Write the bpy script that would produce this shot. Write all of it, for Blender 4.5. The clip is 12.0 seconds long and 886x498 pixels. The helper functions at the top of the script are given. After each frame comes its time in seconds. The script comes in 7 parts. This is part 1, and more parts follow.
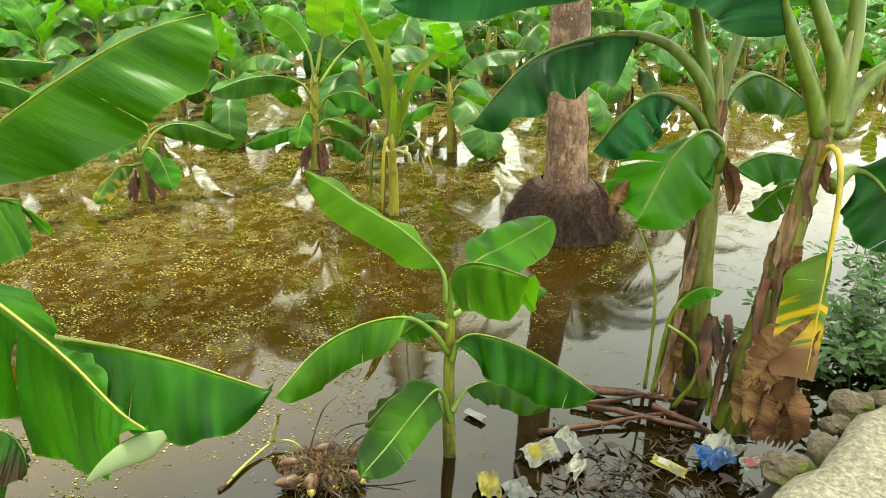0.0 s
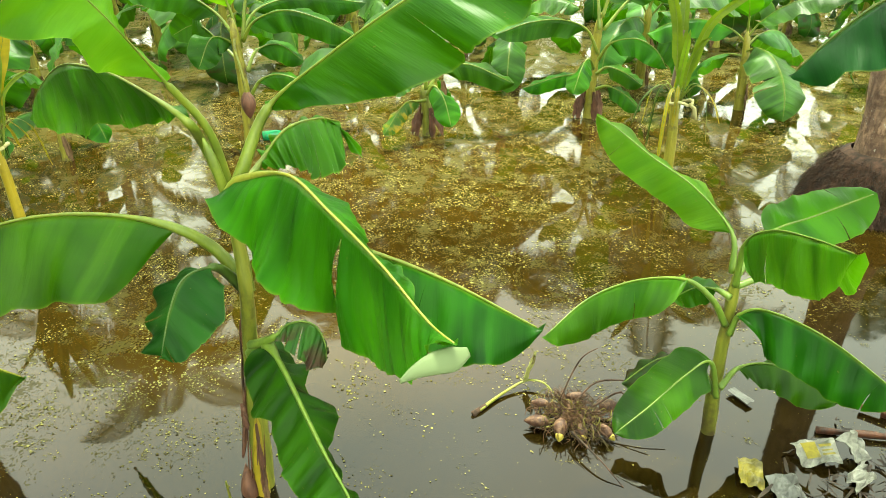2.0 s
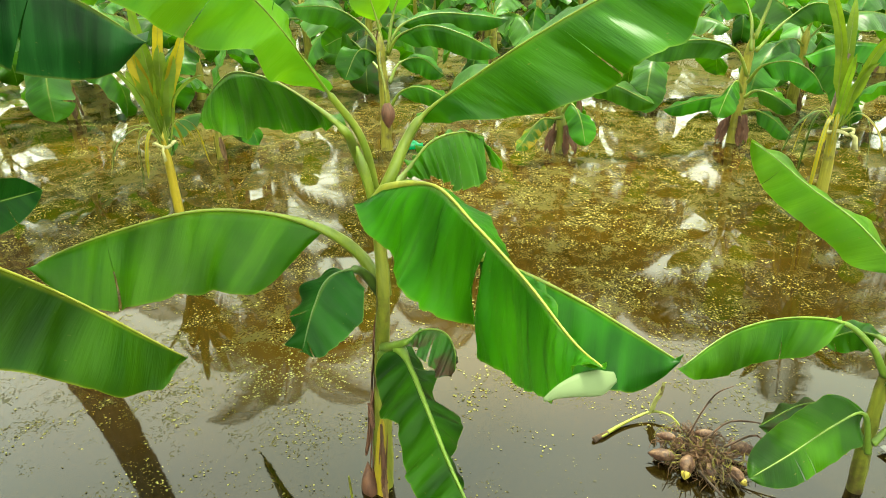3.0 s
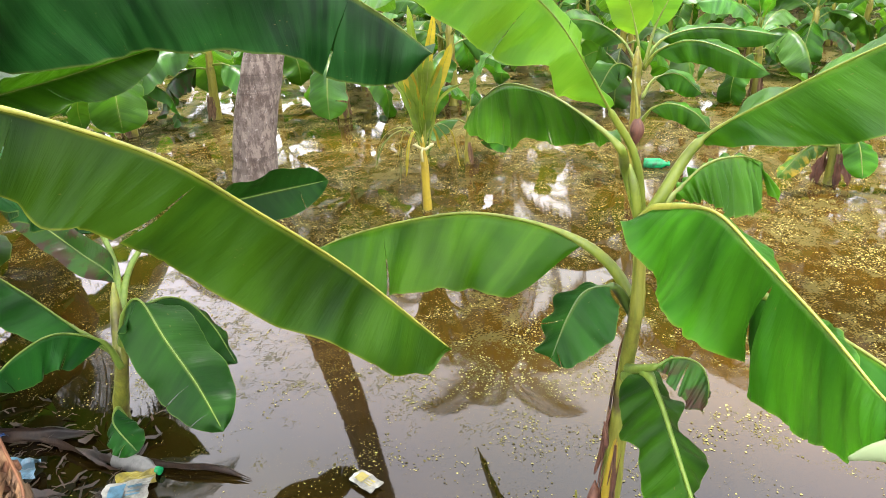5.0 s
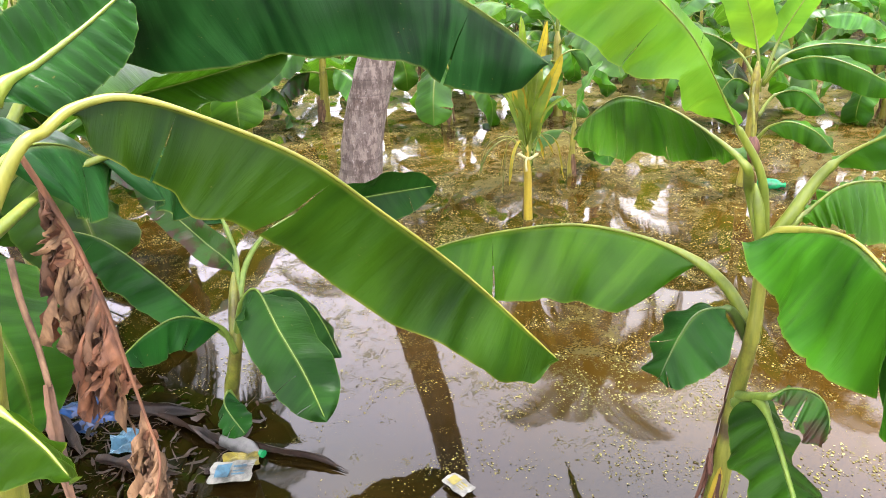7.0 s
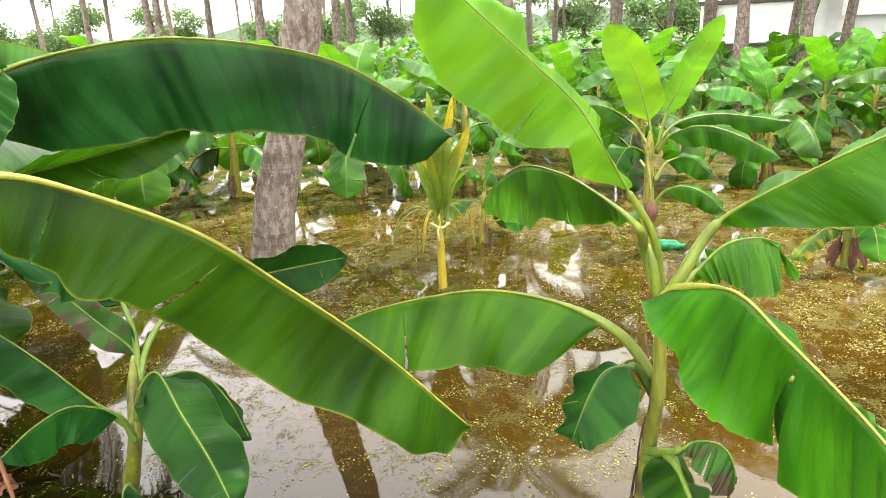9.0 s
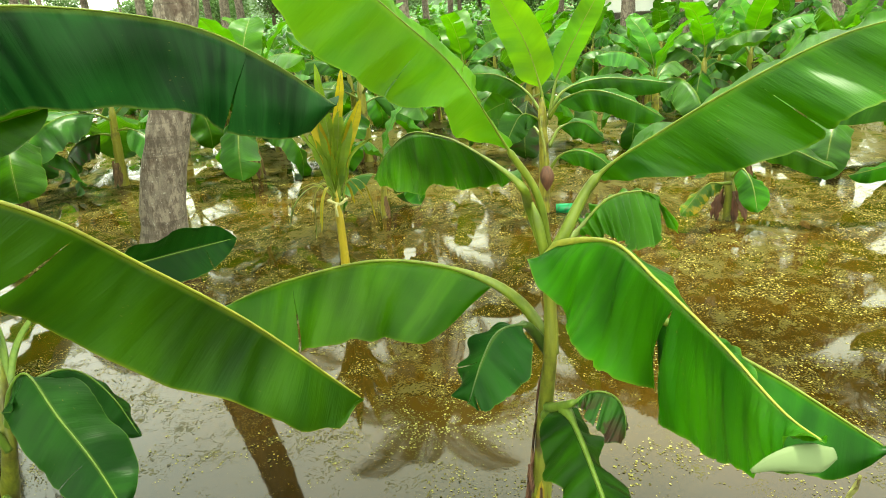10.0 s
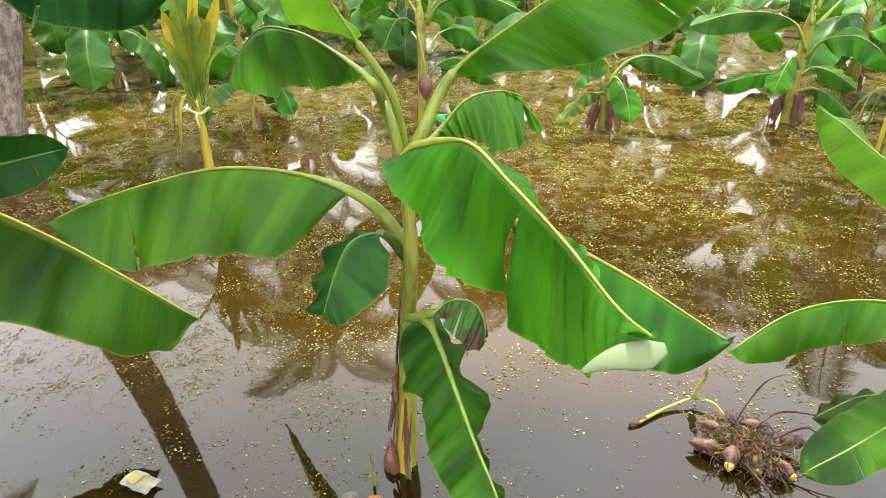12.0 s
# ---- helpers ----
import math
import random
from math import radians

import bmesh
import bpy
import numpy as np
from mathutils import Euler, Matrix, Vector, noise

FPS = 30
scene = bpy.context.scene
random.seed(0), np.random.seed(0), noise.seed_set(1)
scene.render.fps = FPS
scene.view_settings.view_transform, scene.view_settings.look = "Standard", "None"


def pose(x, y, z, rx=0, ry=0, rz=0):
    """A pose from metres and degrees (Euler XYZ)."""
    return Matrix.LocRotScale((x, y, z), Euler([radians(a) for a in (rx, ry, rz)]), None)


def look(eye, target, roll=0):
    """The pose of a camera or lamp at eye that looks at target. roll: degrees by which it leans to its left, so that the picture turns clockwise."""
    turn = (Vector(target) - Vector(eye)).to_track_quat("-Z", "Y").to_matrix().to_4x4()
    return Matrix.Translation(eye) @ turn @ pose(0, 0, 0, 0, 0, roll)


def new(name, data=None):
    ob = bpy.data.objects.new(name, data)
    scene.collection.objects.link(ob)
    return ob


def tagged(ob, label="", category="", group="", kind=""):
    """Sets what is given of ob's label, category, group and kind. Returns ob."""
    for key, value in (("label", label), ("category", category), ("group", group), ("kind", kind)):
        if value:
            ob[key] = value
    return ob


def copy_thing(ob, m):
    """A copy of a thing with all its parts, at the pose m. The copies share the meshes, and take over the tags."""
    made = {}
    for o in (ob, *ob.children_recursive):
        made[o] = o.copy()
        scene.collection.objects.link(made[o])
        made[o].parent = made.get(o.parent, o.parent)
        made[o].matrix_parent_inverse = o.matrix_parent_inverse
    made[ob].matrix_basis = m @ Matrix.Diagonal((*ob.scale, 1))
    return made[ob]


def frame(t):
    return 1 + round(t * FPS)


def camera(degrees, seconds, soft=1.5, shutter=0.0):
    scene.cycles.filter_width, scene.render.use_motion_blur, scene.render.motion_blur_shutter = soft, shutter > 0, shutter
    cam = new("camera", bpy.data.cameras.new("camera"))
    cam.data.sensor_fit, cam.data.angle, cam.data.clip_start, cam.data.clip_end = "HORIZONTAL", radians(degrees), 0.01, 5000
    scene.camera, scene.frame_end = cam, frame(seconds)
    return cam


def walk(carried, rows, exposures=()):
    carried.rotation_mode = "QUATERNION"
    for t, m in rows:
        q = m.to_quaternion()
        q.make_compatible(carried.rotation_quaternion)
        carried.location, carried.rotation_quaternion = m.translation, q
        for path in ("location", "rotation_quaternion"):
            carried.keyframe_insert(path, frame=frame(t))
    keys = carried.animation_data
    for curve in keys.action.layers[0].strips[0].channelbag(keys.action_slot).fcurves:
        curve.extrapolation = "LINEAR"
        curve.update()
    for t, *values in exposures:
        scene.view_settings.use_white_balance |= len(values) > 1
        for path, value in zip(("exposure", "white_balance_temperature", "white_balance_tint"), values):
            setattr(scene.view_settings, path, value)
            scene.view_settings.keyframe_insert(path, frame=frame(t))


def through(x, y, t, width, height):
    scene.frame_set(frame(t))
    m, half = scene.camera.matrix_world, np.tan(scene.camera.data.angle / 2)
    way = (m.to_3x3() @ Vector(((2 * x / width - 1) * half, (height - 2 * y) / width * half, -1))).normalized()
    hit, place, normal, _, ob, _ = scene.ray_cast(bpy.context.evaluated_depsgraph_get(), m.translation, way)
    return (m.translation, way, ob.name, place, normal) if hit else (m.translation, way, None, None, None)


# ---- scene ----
cam = camera(65.6, 12.0, 0.8)
PATH = [
    (0, (0.152, 0.066, 1.835), (0.021, 1.899, 1.044), 1.2),
    (0.5, (0.11, 0.07, 1.816), (-0.265, 1.845, 0.975), 0.2),
    (1, (0.088, 0.069, 1.809), (-0.458, 1.779, 0.928), -0.4),
    (1.5, (0.062, 0.074, 1.799), (-0.605, 1.718, 0.877), -0.5),
    (2, (0.039, 0.067, 1.797), (-0.753, 1.658, 0.88), -1.0),
    (2.5, (0.017, 0.054, 1.797), (-0.912, 1.582, 0.901), -1.2),
    (3, (-0.004, 0.032, 1.804), (-1.096, 1.462, 0.931), -1.6),
    (3.5, (-0.032, 0.004, 1.806), (-1.291, 1.303, 0.953), -1.7),
    (3.7, (-0.042, -0.01, 1.808), (-1.359, 1.23, 0.954), -2.0),
    (5.3, (-0.074, -0.086, 1.829), (-1.629, 0.873, 1.017), -3.1),
    (5.5, (-0.076, -0.094, 1.827), (-1.646, 0.846, 1.019), -2.9),
    (6, (-0.081, -0.112, 1.839), (-1.685, 0.765, 1.028), -3.1),
    (6.5, (-0.1, -0.119, 1.832), (-1.747, 0.68, 1.027), -3.0),
    (6.7, (-0.094, -0.136, 1.836), (-1.756, 0.641, 1.04), -3.0),
    (8.3, (-0.075, -0.136, 1.835), (-1.743, 0.728, 1.149), -3.1),
    (8.5, (-0.073, -0.13, 1.831), (-1.729, 0.783, 1.18), -3.2),
    (9, (-0.068, -0.106, 1.831), (-1.68, 0.91, 1.224), -2.8),
    (9.5, (-0.06, -0.081, 1.822), (-1.617, 1.034, 1.246), -2.8),
    (10, (-0.053, -0.029, 1.785), (-1.496, 1.176, 1.102), -4.0),
    (10.5, (-0.044, 0.023, 1.743), (-1.323, 1.308, 0.9), -3.3),
    (11, (-0.044, 0.061, 1.718), (-1.252, 1.373, 0.812), -2.5),
    (11.5, (-0.05, 0.094, 1.703), (-1.226, 1.421, 0.778), -2.2),
    (12, (-0.054, 0.118, 1.701), (-1.216, 1.464, 0.786), -1.5),
]
EXPOSURES = [(0.0, 1.71, 7300, -9), (0.5, 1.69, 7750, -22), (1.0, 1.81, 7480, -16), (1.5, 1.90, 7320, -15), (2.5, 1.98, 7520, -20), (3.5, 2.0, 7340, -16), (5.5, 2.26, 6160, 21), (8.4, 2.33, 6160, 23), (9.3, 2.15, 7180, -4), (10.0, 1.88, 7680, -20), (10.5, 1.84, 7040, -10), (11.2, 1.92, 6640, 7), (12.0, 2.03, 6460, 11)]
walk(cam, [(t, look(eye, target, roll)) for t, eye, target, roll in PATH], EXPOSURES)

# ---- world, sun ----
SUN_ELEVATION, SUN_TURN = 76.0, -30.0
world = bpy.data.worlds.new("overcast_sky")
scene.world = world
world.use_nodes = True
wn = world.node_tree
wn.nodes.clear()
sky = wn.nodes.new("ShaderNodeTexSky")
sky.sky_type = "NISHITA"
sky.sun_disc = False
sky.sun_elevation, sky.sun_rotation = radians(SUN_ELEVATION), radians(SUN_TURN)
sky.air_density, sky.dust_density, sky.ozone_density = 1.0, 2.0, 1.0
veil = wn.nodes.new("ShaderNodeHueSaturation")
veil.inputs["Saturation"].default_value = 0.12
# thin cloud, brighter round the veiled sun
az = radians(SUN_TURN)
sun_way = Vector((math.sin(az) * math.cos(radians(SUN_ELEVATION)), math.cos(az) * math.cos(radians(SUN_ELEVATION)), math.sin(radians(SUN_ELEVATION))))
where = wn.nodes.new("ShaderNodeTexCoord")
facing = wn.nodes.new("ShaderNodeVectorMath")
facing.operation = "DOT_PRODUCT"
facing.inputs[1].default_value = sun_way
wn.links.new(where.outputs["Generated"], facing.inputs[0])
glow = wn.nodes.new("ShaderNodeMapRange")
glow.interpolation_type = "SMOOTHSTEP"
glow.inputs["From Min"].default_value, glow.inputs["From Max"].default_value = 0.1, 1.05
glow.inputs["To Min"].default_value, glow.inputs["To Max"].default_value = 0.0, 1.0
wn.links.new(facing.outputs["Value"], glow.inputs["Value"])
puffs = wn.nodes.new("ShaderNodeTexNoise")
puffs.inputs["Scale"].default_value, puffs.inputs["Detail"].default_value = 2.2, 5.0
wn.links.new(where.outputs["Generated"], puffs.inputs["Vector"])
tone = wn.nodes.new("ShaderNodeMix")
tone.data_type = "RGBA"
tone.inputs["A"].default_value, tone.inputs["B"].default_value = (11.3, 11.5, 11.6, 1), (13.0, 13.0, 12.9, 1)
wn.links.new(glow.outputs["Result"], tone.inputs["Factor"])
mottle = wn.nodes.new("ShaderNodeMix")
mottle.data_type, mottle.blend_type = "RGBA", "MULTIPLY"
mottle.inputs["Factor"].default_value = 0.55
wn.links.new(tone.outputs["Result"], mottle.inputs["A"])
wn.links.new(puffs.outputs["Color"], mottle.inputs["B"])
grey = wn.nodes.new("ShaderNodeHueSaturation")
grey.inputs["Saturation"].default_value, grey.inputs["Value"].default_value = 0.25, 1.35
wn.links.new(mottle.outputs["Result"], grey.inputs["Color"])
cloud = wn.nodes.new("ShaderNodeMix")
cloud.data_type = "RGBA"
cloud.inputs["Factor"].default_value = 0.8
wn.links.new(grey.outputs["Color"], cloud.inputs["B"])
back = wn.nodes.new("ShaderNodeBackground")
back.inputs["Strength"].default_value = 0.15
out = wn.nodes.new("ShaderNodeOutputWorld")
wn.links.new(sky.outputs[0], veil.inputs["Color"])
wn.links.new(veil.outputs[0], cloud.inputs["A"])
wn.links.new(cloud.outputs["Result"], back.inputs["Color"])
wn.links.new(back.outputs[0], out.inputs["Surface"])

lamp = bpy.data.lights.new("sun", "SUN")
lamp.energy, lamp.angle, lamp.color = 3.0, radians(4), (1.0, 0.96, 0.88)
sun = new("sun", lamp)
sun.matrix_world = look(sun_way * 60, (0, 0, 0))


# ---- materials ----
class Nodes:
    """A short hand for one node material."""

    def __init__(self, name):
        self.mat = bpy.data.materials.new(name)
        self.mat.use_nodes = True
        self.t = self.mat.node_tree
        self.t.nodes.clear()
        self.out = self.t.nodes.new("ShaderNodeOutputMaterial")

    def node(self, kind, **sets):
        n = self.t.nodes.new(kind)
        for k, v in sets.items():
            setattr(n, k, v)
        return n

    def link(self, a, b):
        self.t.links.new(a, b)

    def coords(self, which="Object"):
        return self.node("ShaderNodeTexCoord").outputs[which]

    def uv(self, name):
        return self.node("ShaderNodeUVMap", uv_map=name).outputs[0]

    def noise(self, vec, scale, detail=4.0, rough=0.55, dist=0.0):
        n = self.node("ShaderNodeTexNoise")
        n.inputs["Scale"].default_value, n.inputs["Detail"].default_value = scale, detail
        n.inputs["Roughness"].default_value, n.inputs["Distortion"].default_value = rough, dist
        if vec is not None:
            self.link(vec, n.inputs["Vector"])
        return n.outputs["Fac"]

    def mapped(self, vec, scale):
        n = self.node("ShaderNodeMapping")
        n.inputs["Scale"].default_value = scale
        self.link(vec, n.inputs["Vector"])
        return n.outputs[0]

    def ramp(self, fac, stops, ease="LINEAR"):
        n = self.node("ShaderNodeValToRGB")
        n.color_ramp.interpolation = ease
        while len(n.color_ramp.elements) < len(stops):
            n.color_ramp.elements.new(0.5)
        for e, (p, c) in zip(n.color_ramp.elements, stops):
            e.position = p
            e.color = (*c, 1) if isinstance(c, tuple) else (c, c, c, 1)
        self.link(fac, n.inputs[0])
        return n.outputs[0]

    def mix(self, fac, a, b, how="MIX"):
        n = self.node("ShaderNodeMix", data_type="RGBA", blend_type=how)
        for val, sock in ((fac, n.inputs["Factor"]), (a, n.inputs["A"]), (b, n.inputs["B"])):
            if isinstance(val, bpy.types.NodeSocket):
                self.link(val, sock)
            elif isinstance(val, tuple):
                sock.default_value = (*val, 1)
            else:
                sock.default_value = val
        return n.outputs["Result"]

    def math(self, op, a, b=0.0):
        n = self.node("ShaderNodeMath", operation=op)
        for val, sock in ((a, n.inputs[0]), (b, n.inputs[1])):
            if isinstance(val, bpy.types.NodeSocket):
                self.link(val, sock)
            else:
                sock.default_value = val
        return n.outputs[0]

    def bump(self, height, strength=0.3, distance=0.01):
        n = self.node("ShaderNodeBump")
        n.inputs["Strength"].default_value, n.inputs["Distance"].default_value = strength, distance
        self.link(height, n.inputs["Height"])
        return n.outputs[0]

    def surface(self, color, rough=0.6, normal=None, metallic=0.0, ior=1.45, coat=0.0, spec=0.5):
        p = self.node("ShaderNodeBsdfPrincipled")
        for val, key in ((color, "Base Color"), (rough, "Roughness")):
            if isinstance(val, bpy.types.NodeSocket):
                self.link(val, p.inputs[key])
            else:
                p.inputs[key].default_value = (*val, 1) if isinstance(val, tuple) else val
        p.inputs["Metallic"].default_value, p.inputs["IOR"].default_value = metallic, ior
        p.inputs["Specular IOR Level"].default_value = spec
        p.inputs["Coat Weight"].default_value = coat
        if normal is not None:
            self.link(normal, p.inputs["Normal"])
        return p.outputs[0]

    def done(self, shader):
        self.link(shader, self.out.inputs["Surface"])
        return self.mat

    def random(self):
        return self.node("ShaderNodeObjectInfo").outputs["Random"]


def leaf_material(name, deep, fresh, margin, through, share=0.24, rough=0.36, blotch=None, gloss=0.3, bars=False, vein=0.07, relief=0.5):
    """A banana leaf: fine veins running out from the midrib, broad lighter bands, a pale margin and light coming through."""
    n = Nodes(name)
    fine, rel = n.uv("fine"), n.uv("rel")
    sep = n.node("ShaderNodeSeparateXYZ")
    n.link(fine, sep.inputs[0])
    slant = n.math("SUBTRACT", sep.outputs[0], n.math("MULTIPLY", n.math("ABSOLUTE", sep.outputs[1]), 0.35))
    comb = n.node("ShaderNodeCombineXYZ")
    n.link(slant, comb.inputs[0])
    n.link(n.math("MULTIPLY", sep.outputs[1], 0.08), comb.inputs[1])
    n.link(n.math("MULTIPLY", n.random(), 37.0), comb.inputs[2])
    veins = n.noise(comb.outputs[0], 260.0, 2.0)
    bands = n.noise(comb.outputs[0], 22.0, 3.0, 0.5)
    cloud = n.noise(n.coords(), 4.0, 3.0)
    broad = n.noise(comb.outputs[0], 7.0, 2.0, 0.5)
    col = n.mix(n.ramp(n.math("ADD", n.math("MULTIPLY", bands, 0.45), n.math("MULTIPLY", broad, 0.55)), [(0.43, 0.0), (0.57, 1.0)]), deep, fresh)
    col = n.mix(n.math("MULTIPLY", n.ramp(cloud, [(0.35, 0.0), (0.65, 1.0)]), 0.55), col, fresh)
    dark = tuple(c * 0.6 for c in deep)
    col = n.mix(n.math("MULTIPLY", n.ramp(veins, [(0.5, 0.0), (0.66, 1.0)]), vein), col, dark)
    tint = n.node("ShaderNodeHueSaturation")
    n.link(col, tint.inputs["Color"])
    # soft patches of light and shade, put into the leaf's tone
    light_patches = n.noise(n.coords(), 2.6, 2.0, 0.5, 0.6)
    n.link(n.math("MULTIPLY", n.math("ADD", n.math("MULTIPLY", n.random(), 0.36), 0.82), n.ramp(light_patches, [(0.32, 0.55), (0.68, 1.35)])), tint.inputs["Value"])
    n.link(n.math("ADD", n.math("MULTIPLY", n.random(), 0.02), 0.49), tint.inputs["Hue"])
    col = tint.outputs[0]
    seprel = n.node("ShaderNodeSeparateXYZ")
    n.link(rel, seprel.inputs[0])
    across = n.math("ABSOLUTE", seprel.outputs[1])
    edge = n.ramp(n.math("ADD", across, n.math("MULTIPLY", n.math("SUBTRACT", bands, 0.5), 0.03)), [(0.97, 0.0), (0.995, 1.0)])
    col = n.mix(n.math("MULTIPLY", edge, 0.4), col, margin)
    centre = n.ramp(across, [(0.0, 1.0), (0.07, 0.0)])
    col = n.mix(n.math("MULTIPLY", centre, 0.5), col, margin)
    if bars:
        bar = n.noise(comb.outputs[0], 30.0, 3.0, 0.6)
        worn = n.ramp(n.math("ADD", bar, n.math("MULTIPLY", n.math("SUBTRACT", seprel.outputs[0], 0.36), 0.8)), [(0.5, 0.0), (0.58, 1.0)])
        col = n.mix(worn, col, blotch)
        burnt = n.ramp(n.math("ADD", n.math("MULTIPLY", bar, 0.25), seprel.outputs[0]), [(0.66, 0.0), (0.72, 1.0)])
        col = n.mix(burnt, col, (0.10, 0.045, 0.02))
    elif blotch:
        spots = n.noise(n.mapped(fine, (9.0, 5.0, 5.0)), 1.6, 5.0, 0.65)
        worn = n.math("MULTIPLY", n.ramp(spots, [(0.5, 0.0), (0.56, 1.0)]), n.ramp(across, [(0.1, 0.25), (0.8, 1.0)]))
        col = n.mix(worn, col, blotch)
    fleck = n.noise(n.mapped(fine, (1.0, 2.2, 1.0)), 55.0, 2.0, 0.5)
    rare = n.noise(n.coords(), 6.0, 2.0)
    scar = n.math("MULTIPLY", n.ramp(fleck, [(0.70, 0.0), (0.73, 1.0)]), n.ramp(rare, [(0.5, 0.0), (0.6, 1.0)]))
    col = n.mix(n.math("MULTIPLY", scar, 0.7), col, (0.11, 0.09, 0.025))
    nor = n.bump(n.math("ADD", n.math("MULTIPLY", veins, 0.09), n.math("ADD", n.math("MULTIPLY", bands, 0.75), broad)), relief, 0.014)
    top = n.surface(col, n.math("ADD", n.math("MULTIPLY", cloud, 0.15), rough - 0.07), nor, ior=1.4, spec=gloss)
    lit = n.node("ShaderNodeBsdfTranslucent")
    n.link(n.mix(0.55, col, through), lit.inputs["Color"])
    n.link(nor, lit.inputs["Normal"])
    m = n.node("ShaderNodeMixShader")
    m.inputs[0].default_value = share
    n.link(top, m.inputs[1])
    n.link(lit.outputs[0], m.inputs[2])
    return n.done(m.outputs[0])


def fibre_material(name, a, b, c, rough=0.6, stretch=(30.0, 30.0, 3.0), strength=0.4):
    """Stalks, sheaths and dry leaf: streaks along the local z axis over broader stains."""
    n = Nodes(name)
    o = n.coords()
    streak = n.noise(n.mapped(o, stretch), 1.6, 5.0, 0.6)
    stain = n.noise(o, 7.0, 4.0, 0.6)
    col = n.mix(n.ramp(streak, [(0.35, 0.0), (0.65, 1.0)]), a, b)
    col = n.mix(n.ramp(stain, [(0.52, 0.0), (0.68, 1.0)]), col, c)
    return n.done(n.surface(col, rough, n.bump(streak, strength, 0.006)))


def speckle_material(name, stops, scale=30.0, rough=0.8, strength=0.5, distance=0.01, fine=140.0):
    """Earthy or mineral surfaces: two sizes of mottling."""
    n = Nodes(name)
    o = n.coords()
    big, small = n.noise(o, scale, 5.0, 0.6), n.noise(o, fine, 3.0, 0.6)
    col = n.ramp(n.math("ADD", n.math("MULTIPLY", big, 0.7), n.math("MULTIPLY", small, 0.3)), stops)
    return n.done(n.surface(col, rough, n.bump(n.math("ADD", big, n.math("MULTIPLY", small, 0.4)), strength, distance)))


leaf_green = leaf_material("leaf_green", (0.006, 0.034, 0.0012), (0.028, 0.098, 0.003), (0.12, 0.17, 0.02), (0.09, 0.28, 0.006), gloss=0.17)
leaf_bright = leaf_material("leaf_bright", (0.011, 0.058, 0.002), (0.045, 0.142, 0.005), (0.15, 0.2, 0.025), (0.15, 0.42, 0.012), share=0.34, gloss=0.2)
leaf_deep = leaf_material("leaf_deep", (0.004, 0.024, 0.0015), (0.018, 0.074, 0.003), (0.12, 0.17, 0.02), (0.055, 0.18, 0.003), share=0.2, gloss=0.12)
leaf_olive = leaf_material("leaf_olive", (0.0022, 0.014, 0.001), (0.0165, 0.044, 0.002), (0.18, 0.18, 0.02), (0.11, 0.21, 0.005), share=0.26, gloss=0.1)
leaf_field = leaf_material("leaf_field", (0.009, 0.042, 0.004), (0.036, 0.112, 0.010), (0.16, 0.21, 0.03), (0.14, 0.36, 0.010), gloss=0.3)
leaf_young = leaf_material("leaf_young", (0.032, 0.115, 0.006), (0.068, 0.18, 0.010), (0.17, 0.23, 0.035), (0.24, 0.46, 0.014), share=0.42, gloss=0.1)
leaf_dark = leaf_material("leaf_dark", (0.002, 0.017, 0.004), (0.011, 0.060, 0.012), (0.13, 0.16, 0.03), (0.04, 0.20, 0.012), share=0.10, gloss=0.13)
# darker copy of the leaf green: shade among the leaves put into the colour
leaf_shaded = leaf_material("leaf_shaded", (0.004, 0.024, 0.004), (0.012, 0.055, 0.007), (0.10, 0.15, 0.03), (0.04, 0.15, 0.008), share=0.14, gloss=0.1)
leaf_mottled = leaf_material("leaf_mottled", (0.02, 0.07, 0.005), (0.04, 0.1, 0.008), (0.2, 0.168, 0.02), (0.12, 0.24, 0.012), blotch=(0.26, 0.18, 0.012))
leaf_spotted = leaf_material("leaf_spotted", (0.007, 0.032, 0.003), (0.018, 0.06, 0.005), (0.12, 0.12, 0.024), (0.05, 0.14, 0.008), share=0.16, blotch=(0.032, 0.014, 0.007))
leaf_yellowing = leaf_material("leaf_yellowing", (0.032, 0.076, 0.006), (0.052, 0.108, 0.008), (0.2, 0.168, 0.02), (0.165, 0.22, 0.0165), blotch=(0.34, 0.22, 0.012), bars=True)
leaf_dry = leaf_material("leaf_dry", (0.05, 0.024, 0.011), (0.19, 0.105, 0.05), (0.11, 0.06, 0.025), (0.16, 0.075, 0.025), share=0.2, rough=0.8, blotch=(0.06, 0.03, 0.015), gloss=0.1, vein=0.75, relief=1.0)
leaf_under = leaf_material("leaf_under", (0.066, 0.11, 0.043), (0.095, 0.142, 0.062), (0.168, 0.2, 0.1), (0.165, 0.275, 0.055), rough=0.6)
rib_green = fibre_material("rib_green", (0.085, 0.125, 0.010), (0.135, 0.165, 0.016), (0.07, 0.095, 0.009), 0.45, strength=0.15)
rib_yellow = fibre_material("rib_yellow", (0.145, 0.155, 0.017), (0.20, 0.20, 0.026), (0.11, 0.13, 0.015), 0.45, strength=0.15)
rib_gold = fibre_material("rib_gold", (0.24, 0.18, 0.012), (0.32, 0.24, 0.02), (0.17, 0.14, 0.015), 0.45, strength=0.15)
rib_deep = fibre_material("rib_deep", (0.042, 0.075, 0.005), (0.085, 0.118, 0.008), (0.028, 0.028, 0.005), 0.42, strength=0.25)
rib_leaf = fibre_material("rib_leaf", (0.075, 0.13, 0.014), (0.12, 0.175, 0.022), (0.065, 0.11, 0.012), 0.42, strength=0.15)
